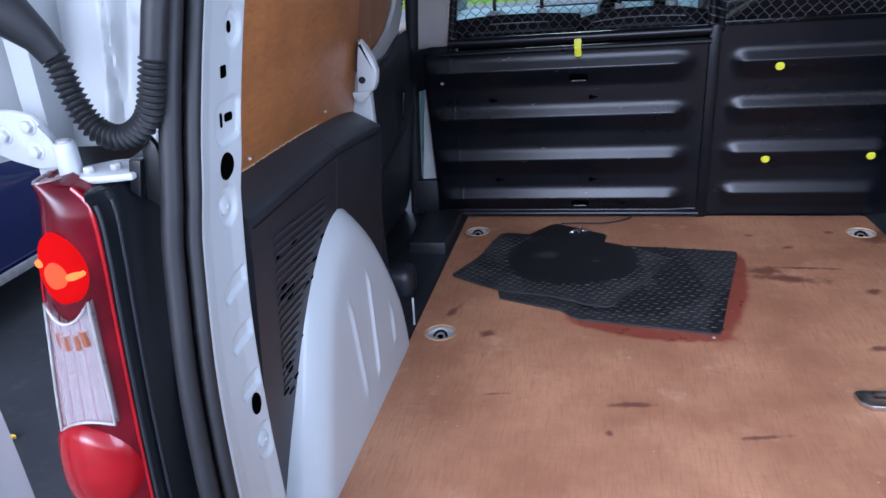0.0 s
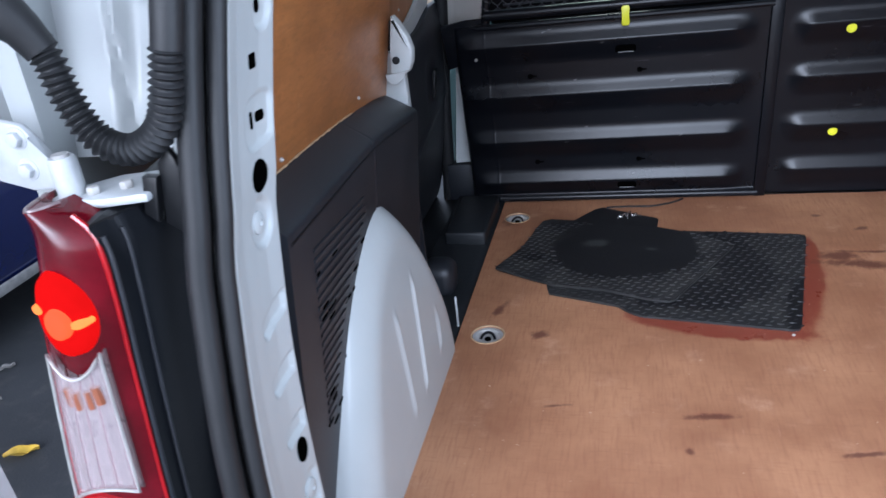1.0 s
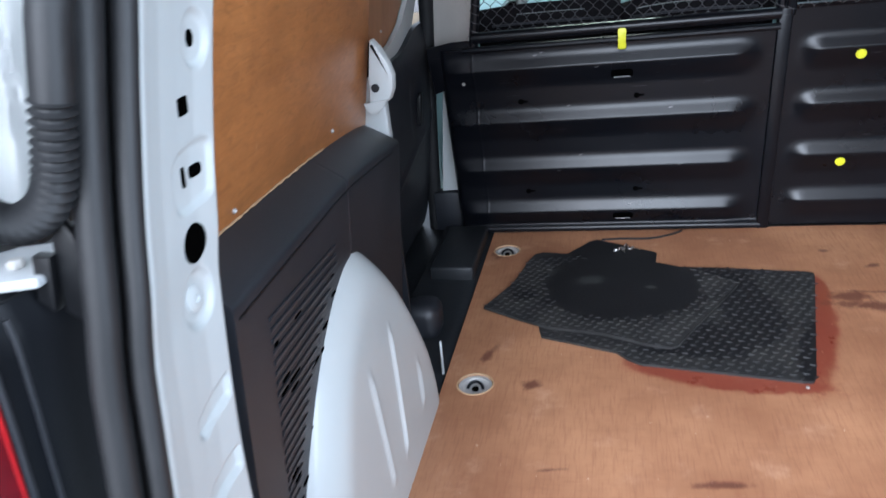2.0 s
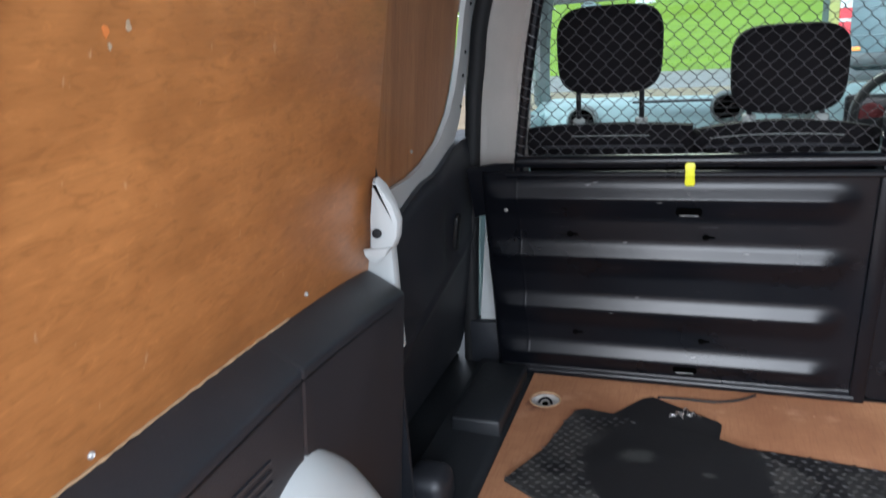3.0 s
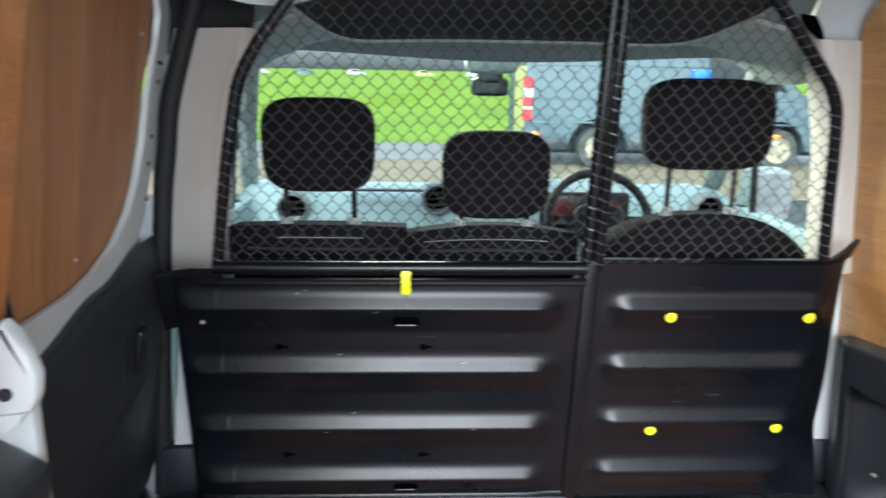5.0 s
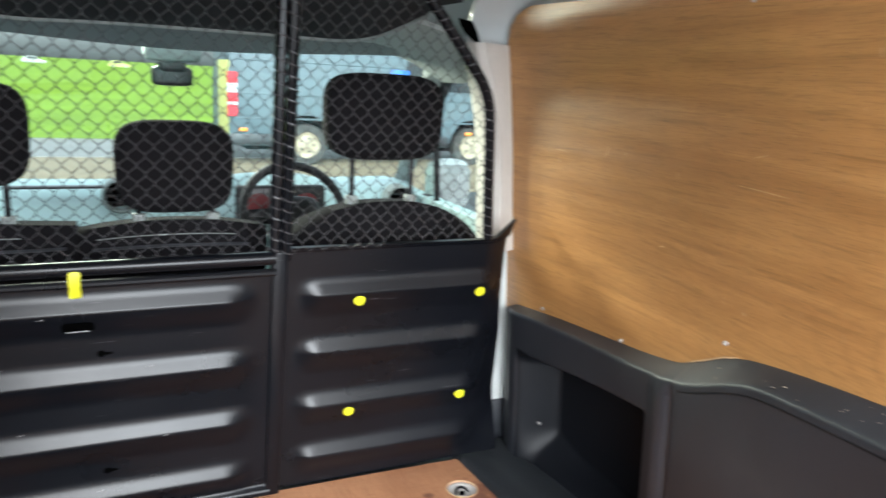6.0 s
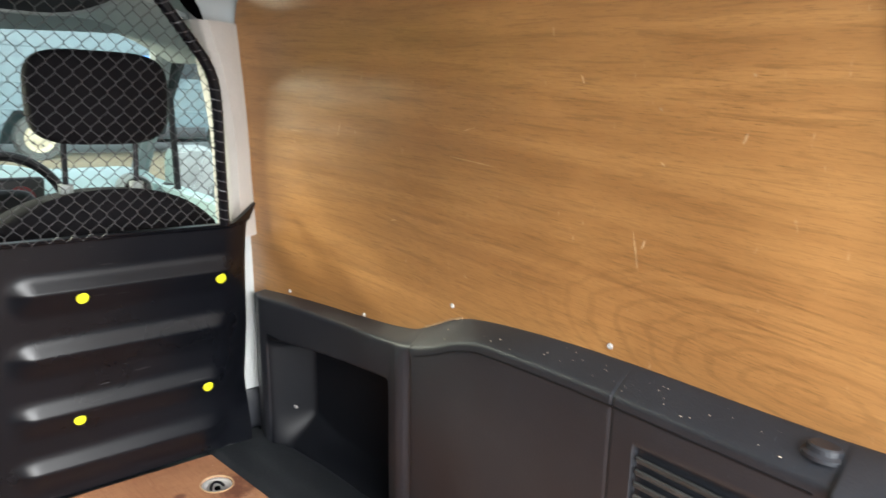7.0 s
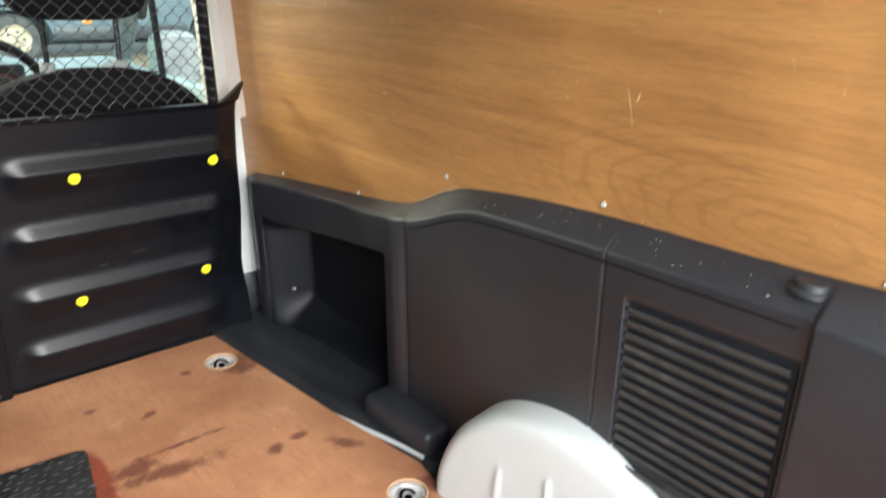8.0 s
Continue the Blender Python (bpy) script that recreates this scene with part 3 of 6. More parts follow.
def flat_spline(pts, steps=8):
    return [(p.x, p.z) for p in spline([(a, 0, b) for a, b in pts], steps)]


wheel_arch(-1)
wheel_arch(1)


# ---- moulded side trims ----
ZO_R = curve([(0.0, 0.69), (0.2, 0.675), (0.36, 0.656), (0.704, 0.628), (0.9, 0.607), (1.043, 0.584), (1.11, 0.562), (1.169, 0.532), (1.251, 0.498), (1.45, 0.468), (1.76, 0.442), (1.95, 0.42)])
ZI_R = curve([(0.0, 0.64), (0.2, 0.634), (0.34, 0.630), (0.67, 0.604), (0.9, 0.585), (0.984, 0.575), (1.05, 0.553), (1.11, 0.525), (1.178, 0.50), (1.26, 0.485), (1.45, 0.462), (1.72, 0.445), (1.95, 0.425)])
ZO_L = curve([(0.2, 0.655), (0.37, 0.640), (0.52, 0.631), (0.71, 0.617), (0.86, 0.602), (1.0, 0.585), (1.09, 0.570), (1.125, 0.562), (1.145, 0.550), (1.155, 0.536), (1.16, 0.524)])
ZI_L = curve([(0.2, 0.624), (0.244, 0.621), (0.45, 0.608), (0.711, 0.592), (0.88, 0.572), (1.0, 0.556), (1.10, 0.541), (1.125, 0.534), (1.145, 0.520), (1.155, 0.505), (1.16, 0.49)])
NOSE_L = curve([(0.2, 0.700), (0.244, 0.704), (0.45, 0.723), (0.711, 0.745), (0.95, 0.761), (1.16, 0.7725)])


def trim_face(s, y, z):
    """x of the trim's upright face."""
    if s > 0:
        off = 0.052 + (0.014 * step(0.345 - y, 0, 0.01) if y < 0.345 else 0.0)
        x = wall_x(s, y, z, off, 0.06)
    else:
        x = NOSE_L(y) + 0.11 * (ZI_L(y) - 0.012 - z) + 0.032 * step(y, 1.09, 1.165) ** 2
    x += 0.0028 * math.exp(-((y - (0.660 if s > 0 else 0.711)) / 0.0035) ** 2)
    if s > 0:
        top = 0.385 - 0.12 * (y - 1.29)
        hole = step(y, 1.268, 1.290) * (1 - step(y, 1.735, 1.800)) * (1 - step(z, top - 0.035, top))
        # the far corner of the pocket is filled to a curved slope
        fill = 0.7 * (1 - step(z, -0.01, 0.055 + 0.05 * step(y, 1.6, 1.79)))
        x += 0.118 * hole * (1 - fill)
        x -= 0.006 * math.exp(-((y - 1.232) / 0.022) ** 2) * (1 - step(z, 0.44, 0.50))
        x += 0.009 * math.exp(-((y - 1.195) / 0.007) ** 2) * (1 - step(z, 0.44, 0.50))
        x += 0.02 * step(y, 1.82, 1.88)
    y0, y1, z0, z1 = GRILLE[s]
    well = step(y, y0 - 0.006, y0) * (1 - step(y, y1, y1 + 0.006)) * step(z, z0 - 0.006, z0) * (1 - step(z, z1 - 0.09 * (y - y0), z1 + 0.006 - 0.09 * (y - y0)))
    return s * (x + (0.009 if s > 0 else 0.0) * well)


GRILLE = {1: (0.352, 0.610, 0.275, 0.557), -1: (0.325, 0.62, 0.12, 0.562)}


def trim_profile(s, y, v):
    """v 0..0.3 over the ledge, 0.3..1 down the face."""
    zo, zi = (ZO_R(y) if s > 0 else ZO_L(y)), (ZI_R(y) if s > 0 else ZI_L(y))
    edge = trim_face(s, y, zi - 0.016)
    wall = wall_x(s, y, zo)
    if v <= 0.3:
        k = v / 0.3
        if k < 0.80:
            q = k / 0.80
            return (wall + (edge - wall) * 0.93 * q, y, zo + 0.001 + (zi - 0.008 - zo) * q ** 1.1)
        a = (k - 0.80) / 0.20 * math.pi / 2
        return (wall + (edge - wall) * (0.93 + 0.07 * math.sin(a)), y, zi - 0.008 - 0.008 * (1 - math.cos(a)))
    k = (v - 0.3) / 0.7
    z = zi - 0.016 + (-0.013 - zi + 0.016) * k
    return (trim_face(s, y, z), y, z)


def dense(a, b, n, marks):
    ys = set(span(a, b, n))
    for m0 in marks:
        ys |= {m0 + d for d in (-0.009, -0.006, -0.004, -0.002, 0.0, 0.002, 0.004, 0.006, 0.009) if a < m0 + d < b}
    return sorted(ys)


def grille(s, parent):
    """Upright field of level slats in the trim."""
    y0, y1, z0, z1 = GRILLE[s]
    n = 14 if s > 0 else 30
    for i in range(n):
        zc = z1 - 0.016 - i * (0.0202 if s > 0 else 0.0150)
        y_end = y1 if s > 0 else float(np.interp(zc - 0.02, [0.12, 0.2, 0.3, 0.37, 0.42, 0.45, 0.49], [0.31, 0.35, 0.405, 0.455, 0.505, 0.55, y1]))
        if y_end < y0 + 0.04:
            break
        bm = bmesh.new()

        def slat(u, v, zc=zc, y_end=y_end):
            y = y0 + 0.004 + (y_end - y0 - 0.008) * u
            z = zc - (0.09 if s > 0 else 0.13) * (y - y0)
            a = 2 * math.pi * v
            x = abs(trim_face(s, y, z)) - (0.006 if s > 0 else -0.0005) - (0.0045 if s > 0 else 0.003) * math.cos(a)
            return (s * x, y, z + (0.0056 if s > 0 else 0.0035) * math.sin(a) + 0.003 * math.cos(a))
        vs = span(0, 1, 10)
        rows = [[bm.verts.new(slat(u, v)) for v in vs[:-1]] for u in span(0, 1, 14)]
        for a, b in zip(rows, rows[1:]):
            for j in range(10):
                bm.faces.new((a[j], a[(j + 1) % 10], b[(j + 1) % 10], b[j]))
        bm.faces.new(rows[0])
        bm.faces.new(rows[-1][::-1])
        part("slat", bm, SLAT if s > 0 else PLASTIC, parent, "dusty black plastic slat" if i == 0 else "", sharp=60)


def side_trim(s):
    y1 = 1.88 if s > 0 else 1.155
    t = thing("side_trim_panel", "black textured side trim with ledge, slatted grille and open pocket" if s > 0 else "black textured plastic side trim with ledge and slatted grille", "trim panel", (s * 0.75, 0.6, -0.013), "side trims")
    bm = bmesh.new()
    marks = [0.660, 0.34, GRILLE[s][0], GRILLE[s][1]] + ([1.275, 1.285, 1.188, 1.225, 1.785, 1.795] if s > 0 else [0.711, 1.12, 1.13, 1.148])
    vs = span(0, 0.3, 12) + span(0.3, 1, 90)[1:]
    sheet(bm, lambda y, v: trim_profile(s, y, v), dense(0.222 if s > 0 else 0.239, y1, 150 if s > 0 else 90, marks), vs, (s * 0.012, 0, 0))
    part("panel", bm, PLASTIC, t, sharp=50)
    bm = bmesh.new()
    sheet(bm, lambda y, k: (trim_face(s, y, ZI(s, y) - 0.028) - s * 0.0012, y, ZI(s, y) - 0.028 + 0.003 * k), span(0.36 if s > 0 else 0.25, (1.17 if s > 0 else 1.05), 50), [0, 1], (s * 0.004, 0, 0))
    part("edge_line", bm, PLASTIC_SMOOTH, t, "fine moulded line under the ledge")
    grille(s, t)
    return t


def ZI(s, y):
    return ZI_R(y) if s > 0 else ZI_L(y)


trim_r = side_trim(1)
trim_l = side_trim(-1)

# round plug on the ledge, pocket boss, and the lower flap by the arch
bm = bmesh.new()
rows = []
for r, z in ((0.025, 0.636), (0.025, 0.641), (0.020, 0.644), (0.0195, 0.650), (0.017, 0.652)):
    rows.append([bm.verts.new((0.684 + r * 0.8 * math.cos(a), 0.365 + r * math.sin(a), z - 0.0)) for a in (2 * math.pi * i / 24 for i in range(24))])
for a, b in zip(rows, rows[1:]):
    for i in range(24):
        bm.faces.new((a[i], a[(i + 1) % 24], b[(i + 1) % 24], b[i]))
bm.faces.new(rows[-1])
bm.faces.new(rows[0][::-1])
part("plug", bm, PLASTIC, trim_r, "round black plug on the ledge")
bm = bmesh.new()
box(bm, (0.716, 1.040, -0.013), (0.815, 1.262, 0.056), 0.014, 3)
part("boss", bm, PLASTIC, trim_r)
bm = bmesh.new()
sheet(bm, lambda y, v: (0.75 + 0.19 * v, y, -0.010 + 0.016 * v), span(1.272, 1.795, 12), span(0, 1, 8), (0, 0, -0.003))
part("pocket_floor", bm, PLASTIC, trim_r)
# darker matt sheet over the trim paints the pocket's shade
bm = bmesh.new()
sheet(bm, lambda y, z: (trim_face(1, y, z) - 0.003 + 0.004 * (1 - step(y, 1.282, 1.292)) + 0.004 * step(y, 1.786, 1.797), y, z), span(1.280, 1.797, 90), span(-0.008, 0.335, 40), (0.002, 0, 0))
part("pocket_shade", bm, SURROUND, trim_r, "darker matt sheet that puts shade into the open pocket")
bm = bmesh.new()
prism(bm, circle(0.004, 10, 0.850, 0.110), plane_xz(1.772), 0.016, 0.001)
part("screw_head", bm, SCREW, trim_r)
# closed front end of the left trim
bm = bmesh.new()
sheet(bm, lambda a, v: (trim_face(-1, 1.155, 0.5) - 0.008 - 0.075 * a, 1.153 + 0.006 * math.sin(a * math.pi / 2), -0.013 + (0.498 + 0.026 * a + 0.013) * v), span(0, 1, 8), span(0, 1, 14), (0, -0.01, 0))
part("end_cap", bm, PLASTIC, trim_l)
# pale edge of the body showing beside the liner
bm = bmesh.new()
tube(bm, spline([(0.668, 1.31, -0.006), (0.690, 1.20, -0.003), (0.705, 1.12, 0.0), (0.712, 1.045, 0.004)], 6), 0.005, 8)
part("pale_edge", bm, WHITE, trim_r, "pale exposed edge beside the liner")
bm = bmesh.new()
tube(bm, spline([(-0.712, 1.02, 0.0), (-0.722, 1.06, 0.02), (-0.727, 1.08, 0.05)], 6), 0.003, 6)
part("pale_edge", bm, WHITE, trim_l, "pale exposed edge beside the liner")
# liner raised along the sides
for s in (-1, 1):
    bm = bmesh.new()
    y1 = 1.90
    sheet(bm, lambda y, v: (s * ((0.70 if y < 1.04 or s < 0 else 0.70 - 0.085 * (y - 1.04)) + 0.006 + 0.17 * v), y, -0.012 + 0.012 * step(v, 0, 0.1) + (0.03 if s > 0 and y < 1.26 else 0.004) * step(v, 0.35, 0.6)), span(0.96, y1, 40), span(0, 1, 16), (0, 0, -0.003))
    solo("floor_liner_edge", bm, LINER, "black ribbed liner edge between plywood floor and side trim", "floor liner", "structure")


bm = bmesh.new()
box(bm, (-0.845, 1.49, -0.012), (-0.718, 1.80, 0.040), 0.008, 3)
solo("floor_step", bm, LINER, "dark raised step of the floor liner beside the side door", "floor liner", "structure")
bm = bmesh.new()
box(bm, (-0.845, 1.165, -0.012), (-0.752, 1.262, 0.085), 0.030, 4)
solo("track_cover", bm, PLASTIC, "rounded black plastic cover at the end of the side trim", "cover", "structure")


# ---- plywood linings ----
def lining(name, label, fn, us, vs, back, material):
    t = thing(name, label, "plywood panel", fn(us[0], vs[0]), "plywood linings")
    bm = bmesh.new()
    sheet(bm, fn, us, vs, back)
    part("board", bm, material, t, sharp=40)
    return t


def right_board(y, v):
    top = 1.235
    k = (y - 1.815) / 0.12
    if k > 0:
        top -= 0.12 * (1 - math.sqrt(max(1 - min(k, 1) ** 2, 0)))
    z0 = ZO_R(y) - 0.02
    z = z0 + (top - z0) * v
    bow = 0.010 * math.sin(math.pi * min(max((y - 0.9) / 1.0, 0), 1)) * math.sin(math.pi * v)
    return (wall_x(1, y, z) + bow - 0.012 * step(y, 1.78, 1.935) * step(z, 0.55, 0.8), y, z)


ply_r = lining("plywood_panel", "varnished orange-brown plywood lining bent along the side wall", right_board, span(0.236, 1.935, 72), span(0, 1, 24), (0.006, 0, 0), PLY_FIGURED)


def left_board(y, v):
    z0 = ZO_L(y) - 0.02
    z = z0 + (1.235 - z0) * v
    return (wall_x(-1, y, z), y, z)


ply_l = lining("plywood_panel", "varnished orange-brown plywood lining on the rear side wall", left_board, span(0.245, 1.128, 48), span(0, 1, 20), (-0.006, 0, 0), PLY_LEFT)


# raw chipped edge of the boards above the ledges
for board, s, y0, y1 in ((ply_l, -1, 0.25, 0.80), (ply_r, 1, 1.075, 1.20)):
    bm = bmesh.new()
    ys = span(y0, y1, 90)
    tube(bm, [(wall_x(s, y, (ZO_R(y) if s > 0 else ZO_L(y))) - s * 0.0016, y, (ZO_R(y) if s > 0 else ZO_L(y)) + 0.0022 + 0.0012 * noise.noise((y * 60, s, 0))) for y in ys], 0.0018, 6, ring=lambda i: max(0.25, 0.85 + 1.2 * noise.noise((i * 0.35, 3.0, 0.0))))
    part("raw_edge", bm, PLY_EDGE, board, "pale raw edge of the plywood")


def screw(parent, x, y, z, s, r=0.0065):
    bm = bmesh.new()
    rows = [[bm.verts.new((x - s * d, y + q * math.cos(a), z + q * math.sin(a))) for a in (2 * math.pi * i / 12 for i in range(12))] for q, d in ((r, -0.001), (r, 0.002), (r * 0.6, 0.0035), (r * 0.25, 0.002))]
    for a, b in zip(rows, rows[1:]):
        for i in range(12):
            bm.faces.new((a[i], a[(i + 1) % 12], b[(i + 1) % 12], b[i]))
    bm.faces.new(rows[-1])
    part("screw", bm, SCREW, parent)


for y, z in ((1.755, 0.455), (1.44, 0.475), (1.11, 0.593), (0.709, 0.645), (0.292, 0.672), (1.12, 1.20)):
    screw(ply_r, right_board(y, (z - ZO_R(y) + 0.02) / (1.235 - ZO_R(y) + 0.02))[0], y, z, 1, 0.005 if y > 0.4 else 0.0036)
for y, z in ((0.853, 0.626), (0.405, 0.653), (0.30, 0.668)):
    screw(ply_l, wall_x(-1, y, z), y, z, -1, 0.0038)
# smear of orange and grey paint on the left board
for y, z, r, m in ((0.458, 1.008, 0.0040, PAINT_SMEAR), (0.486, 1.010, 0.0036, SMEAR_GREY), (0.462, 0.996, 0.0024, SMEAR_GREY)):
    bm = bmesh.new()
    x0 = wall_x(-1, y, z)
    prism(bm, [(y + r * k * math.cos(a), z + 1.5 * r * k * math.sin(a)) for k, a in ((random.uniform(0.5, 1.1), 2 * math.pi * i / 14) for i in range(14))], lambda a, b, d: (x0 + 0.0005 + d, a, b), 0.0006)
    part("paint_mark", bm, m, ply_l, "small old paint smear")


# scratches and nicks in the varnish of the right board
for y0, z0, y1, z1 in ((1.527, 0.921, 1.541, 0.888), (1.438, 1.036, 1.443, 1.014), (1.131, 0.888, 0.996, 0.885), (0.683, 0.832, 0.668, 0.776), (0.803, 1.049, 0.796, 1.036), (0.655, 1.010, 0.649, 1.006), (0.644, 0.937, 0.637, 0.933), (0.520, 1.058, 0.516, 1.054), (1.726, 0.887, 1.676, 0.885), (1.092, 0.939, 1.055, 0.949), (1.337, 0.724, 1.320, 0.729), (0.659, 0.825, 0.665, 0.810), (1.078, 0.664, 1.069, 0.661), (0.518, 0.988, 0.523, 0.974)):
    n = math.hypot(y1 - y0, z1 - z0)
    ny, nz = -(z1 - z0) / n, (y1 - y0) / n
    w = 0.0009 if n > 0.02 else 0.0018
    bm = bmesh.new()
    line = [(y0 + (y1 - y0) * k + ny * w * q, z0 + (z1 - z0) * k + nz * w * q) for k, q in ((0, 0), (0.3, 0.9), (0.6, 0.5), (0.85, 1.0), (1, 0), (0.8, -0.4), (0.45, -1.0), (0.2, -0.5))]
    prism(bm, line, lambda a, b, d: (right_board(a, (b - ZO_R(a) + 0.02) / (1.255 - ZO_R(a)))[0] + 0.0002 - d, a, b), 0.0005)
    part("scratch", bm, VARNISH_NICK, ply_r, "pale scratch in the varnish")


# ---- rear pillars ----
PILLAR_X = curve([(-0.1, 0.690), (0.2, 0.700), (0.359, 0.704), (0.5, 0.707), (0.652, 0.704), (0.705, 0.697), (0.762, 0.692), (0.824, 0.684), (0.874, 0.677), (1.0, 0.655), (1.35, 0.58)])
PILLAR_Y = curve([(-0.1, 0.115), (0.2, 0.130), (0.3, 0.134), (0.4, 0.142), (0.5, 0.156), (0.6, 0.175), (0.7, 0.193), (0.76, 0.205), (0.82, 0.217), (0.87, 0.228), (0.95, 0.244), (1.05, 0.262), (1.35, 0.31)])


def pillar_at(z, s):
    """Where the pillar's inner face stands at a height: its x and the y of its middle line."""
    if s > 0:
        return 0.676 - 0.08 * (z - 0.71), 0.183 + 0.09 * min(z - 0.71, 0) + 0.24 * max(z - 0.71, 0)
    return PILLAR_X(z), PILLAR_Y(z)


def rear_pillar(s):
    t = thing("rear_pillar", "white painted steel rear door pillar with punched holes and pressed dimples", "pillar", (s * 0.72, 0.15, -0.05), "rear pillars", "structure")

    # cross section: wraps from the aperture seal over the inner face to the lining
    P = [(0.045, -0.082), (0.004, -0.100), (-0.010, -0.102), (-0.017, -0.098), (-0.018, -0.090), (-0.014, -0.080), (-0.008, -0.056), (-0.003, -0.020), (0.0, 0.010), (-0.001, 0.044), (0.002, 0.051), (0.03, 0.054), (0.09, 0.060)]
    if s > 0:
        P = [(q, w * (1.5 if w > 0 else 1.0)) for q, w in P]

    def flat(y):
        """Offset of the inner face across its width."""
        return float(np.interp(y, [w for q, w in P[4:10]], [q for q, w in P[4:10]]))

    def press(y, z):
        """Depth of the pressed dimples at a place on the inner face."""
        d = 0.0
        for ya, yb, zc, rise in ((0.148, 0.202, 0.543, 0.008), (0.140, 0.197, 0.467, 0.004), (0.137, 0.190, 0.391, 0.0)):
            k = min(max((y - ya) / (yb - ya), 0.0), 1.0)
            q = math.hypot(y - ya - (yb - ya) * k, z - zc - rise * (k - 0.5)) / 0.0125
            d = max(d, 0.0055 * (1 - step(q, 0.72, 1.05)))
        for yc, zc, r in ((0.188, 0.652, 0.030), (0.242, 0.874, 0.025), (0.159, 0.292, 0.030), (0.262, 0.975, 0.026)):
            d = max(d, 0.0055 * (1 - step(math.hypot(y - yc, z - zc) / r, 0.78, 1.0)))
        q = ((abs(y - 0.213) / 0.042) ** 3.2 + (abs(z - 0.762 - 0.06 * (y - 0.213)) / 0.028) ** 3.2) ** (1 / 3.2)
        return max(d, 0.005 * (1 - step(q, 0.88, 1.02))) * (1 - step(y - pillar_at(z, s)[1], 0.036, 0.044))

    def strip(z, v):
        x0, y0 = pillar_at(z, s)
        k = v * (len(P) - 1)
        i = min(int(k), len(P) - 2)
        a, b, f = P[i], P[i + 1], k - i
        x, y = x0 + a[0] + (b[0] - a[0]) * f, y0 + a[1] + (b[1] - a[1]) * f
        if 4 <= k <= 10:
            x += press(y, z)
        return (s * x, y, z)
    bm = bmesh.new()
    sheet(bm, strip, span(-0.05, 1.30, 460), [k / 12 for k in (0, 0.5, 1, 1.5, 2, 2.5, 3, 3.5, 4, 4.5, 5)] + span(5.12 / 12, 9 / 12, 54) + [k / 12 for k in (9.5, 10, 10.5, 11, 12)], (s * 0.004, 0, 0))
    body = part("pillar", bm, WHITE, t, sharp=60)

    def on_face(y, z):
        x0, y0 = pillar_at(z, s)
        return s * (x0 + flat(y - y0) + press(y, z))

    for outline in (circle(0.0205, 22, 0.194, 0.705, 0.018), circle(0.013, 18, 0.156, 0.358, 0.017), round_rect(0.017, 0.015, 0.002, 3, 0.206, 0.825), round_rect(0.020, 0.011, 0.004, 3, 0.223, 0.764),
                    round_rect(0.006, 0.019, 0.003, 3, 0.201, 0.764), circle(0.005, 14, 0.242, 0.875, 0.0075), circle(0.012, 18, 0.252, 0.945), circle(0.010, 14, 0.27, 1.08)):
        bm = bmesh.new()
        prism(bm, outline, lambda a, b, d: (on_face(a, b) + s * (0.003 - d), a, b), 0.0044)
        part("hole", bm, BLACK_HOLE, body, "dark punched hole")
    for yc, zc in ((0.188, 0.652), (0.159, 0.292)):
        bm = bmesh.new()
        x0 = on_face(yc, zc)
        rows = [[bm.verts.new((x0 + s * (0.002 - d), yc + r * math.cos(a), zc + r * math.sin(a))) for a in (2 * math.pi * i / 16 for i in range(16))] for r, d in ((0.014, 0), (0.013, 0.005), (0.008, 0.0075), (0.004, 0.0075), (0.003, 0.005))]
        for a, b in zip(rows, rows[1:]):
            for i in range(16):
                bm.faces.new((a[i], a[(i + 1) % 16], b[(i + 1) % 16], b[i]))
        bm.faces.new(rows[-1])
        part("bolt", bm, WHITE, body)
    # rubber seal: a lip and a bulb
    bm = bmesh.new()
    for r, ox, oy in ((0.0125, 0.0, -0.132), (0.0095, -0.017, -0.112), (0.010, 0.006, -0.112)):
        tube(bm, [(s * (pillar_at(z, s)[0] + ox), pillar_at(z, s)[1] + oy, z) for z in span(-0.05, 1.30, 50)], r, 12)
    part("door_seal", bm, SEAL, t, "black rubber door seal", sharp=60)
    # channel outside the seal, and body corner over the lamp
    bm = bmesh.new()

    def channel(z, v):
        x0, y0 = pillar_at(z, s)
        x = x0 + 0.02 + 0.25 * v
        y = y0 - 0.09 + 0.07 * step(v, 0.02, 0.12) - 0.02 * step(v, 0.42, 0.5) - 0.10 * step(v, 0.75, 1.0)
        y -= 0.012 * math.exp(-(((x - 0.775) / 0.02) ** 2 + ((z - 0.91) / 0.022) ** 2) ** 2)
        y += 0.006 * math.exp(-((x - 0.822) / 0.003) ** 2)
        return (s * x, y, z)
    sheet(bm, channel, span(0.745, 1.30, 60), span(0, 1, 60), (0, 0.02, 0))
    part("corner", bm, WHITE, t)
    return t


pillar_l = rear_pillar(-1)
pillar_r = rear_pillar(1)


# ---- rear lamps and what stands round them ----
LAMP_L = curve([(0.20, 0.945), (0.30, 0.940), (0.39, 0.930), (0.45, 0.920), (0.575, 0.893), (0.628, 0.880), (0.685, 0.856), (0.745, 0.838)])
LAMP_R = curve([(0.20, 0.800), (0.30, 0.796), (0.426, 0.787), (0.508, 0.780), (0.589, 0.773), (0.657, 0.767), (0.713, 0.768), (0.732, 0.784), (0.745, 0.806)])


def lamp_skin(s, z, v, proud=0.0):
    a, b = LAMP_R(z), LAMP_L(z)
    return (s * (a + (b - a) * v), 0.018 - 0.022 * math.sin(math.pi * min(v * 1.1, 1)) ** 0.8 + 0.12 * max(0, v - 0.70) ** 1.4 + 0.15 * max(0, z - 0.70) - proud, z)


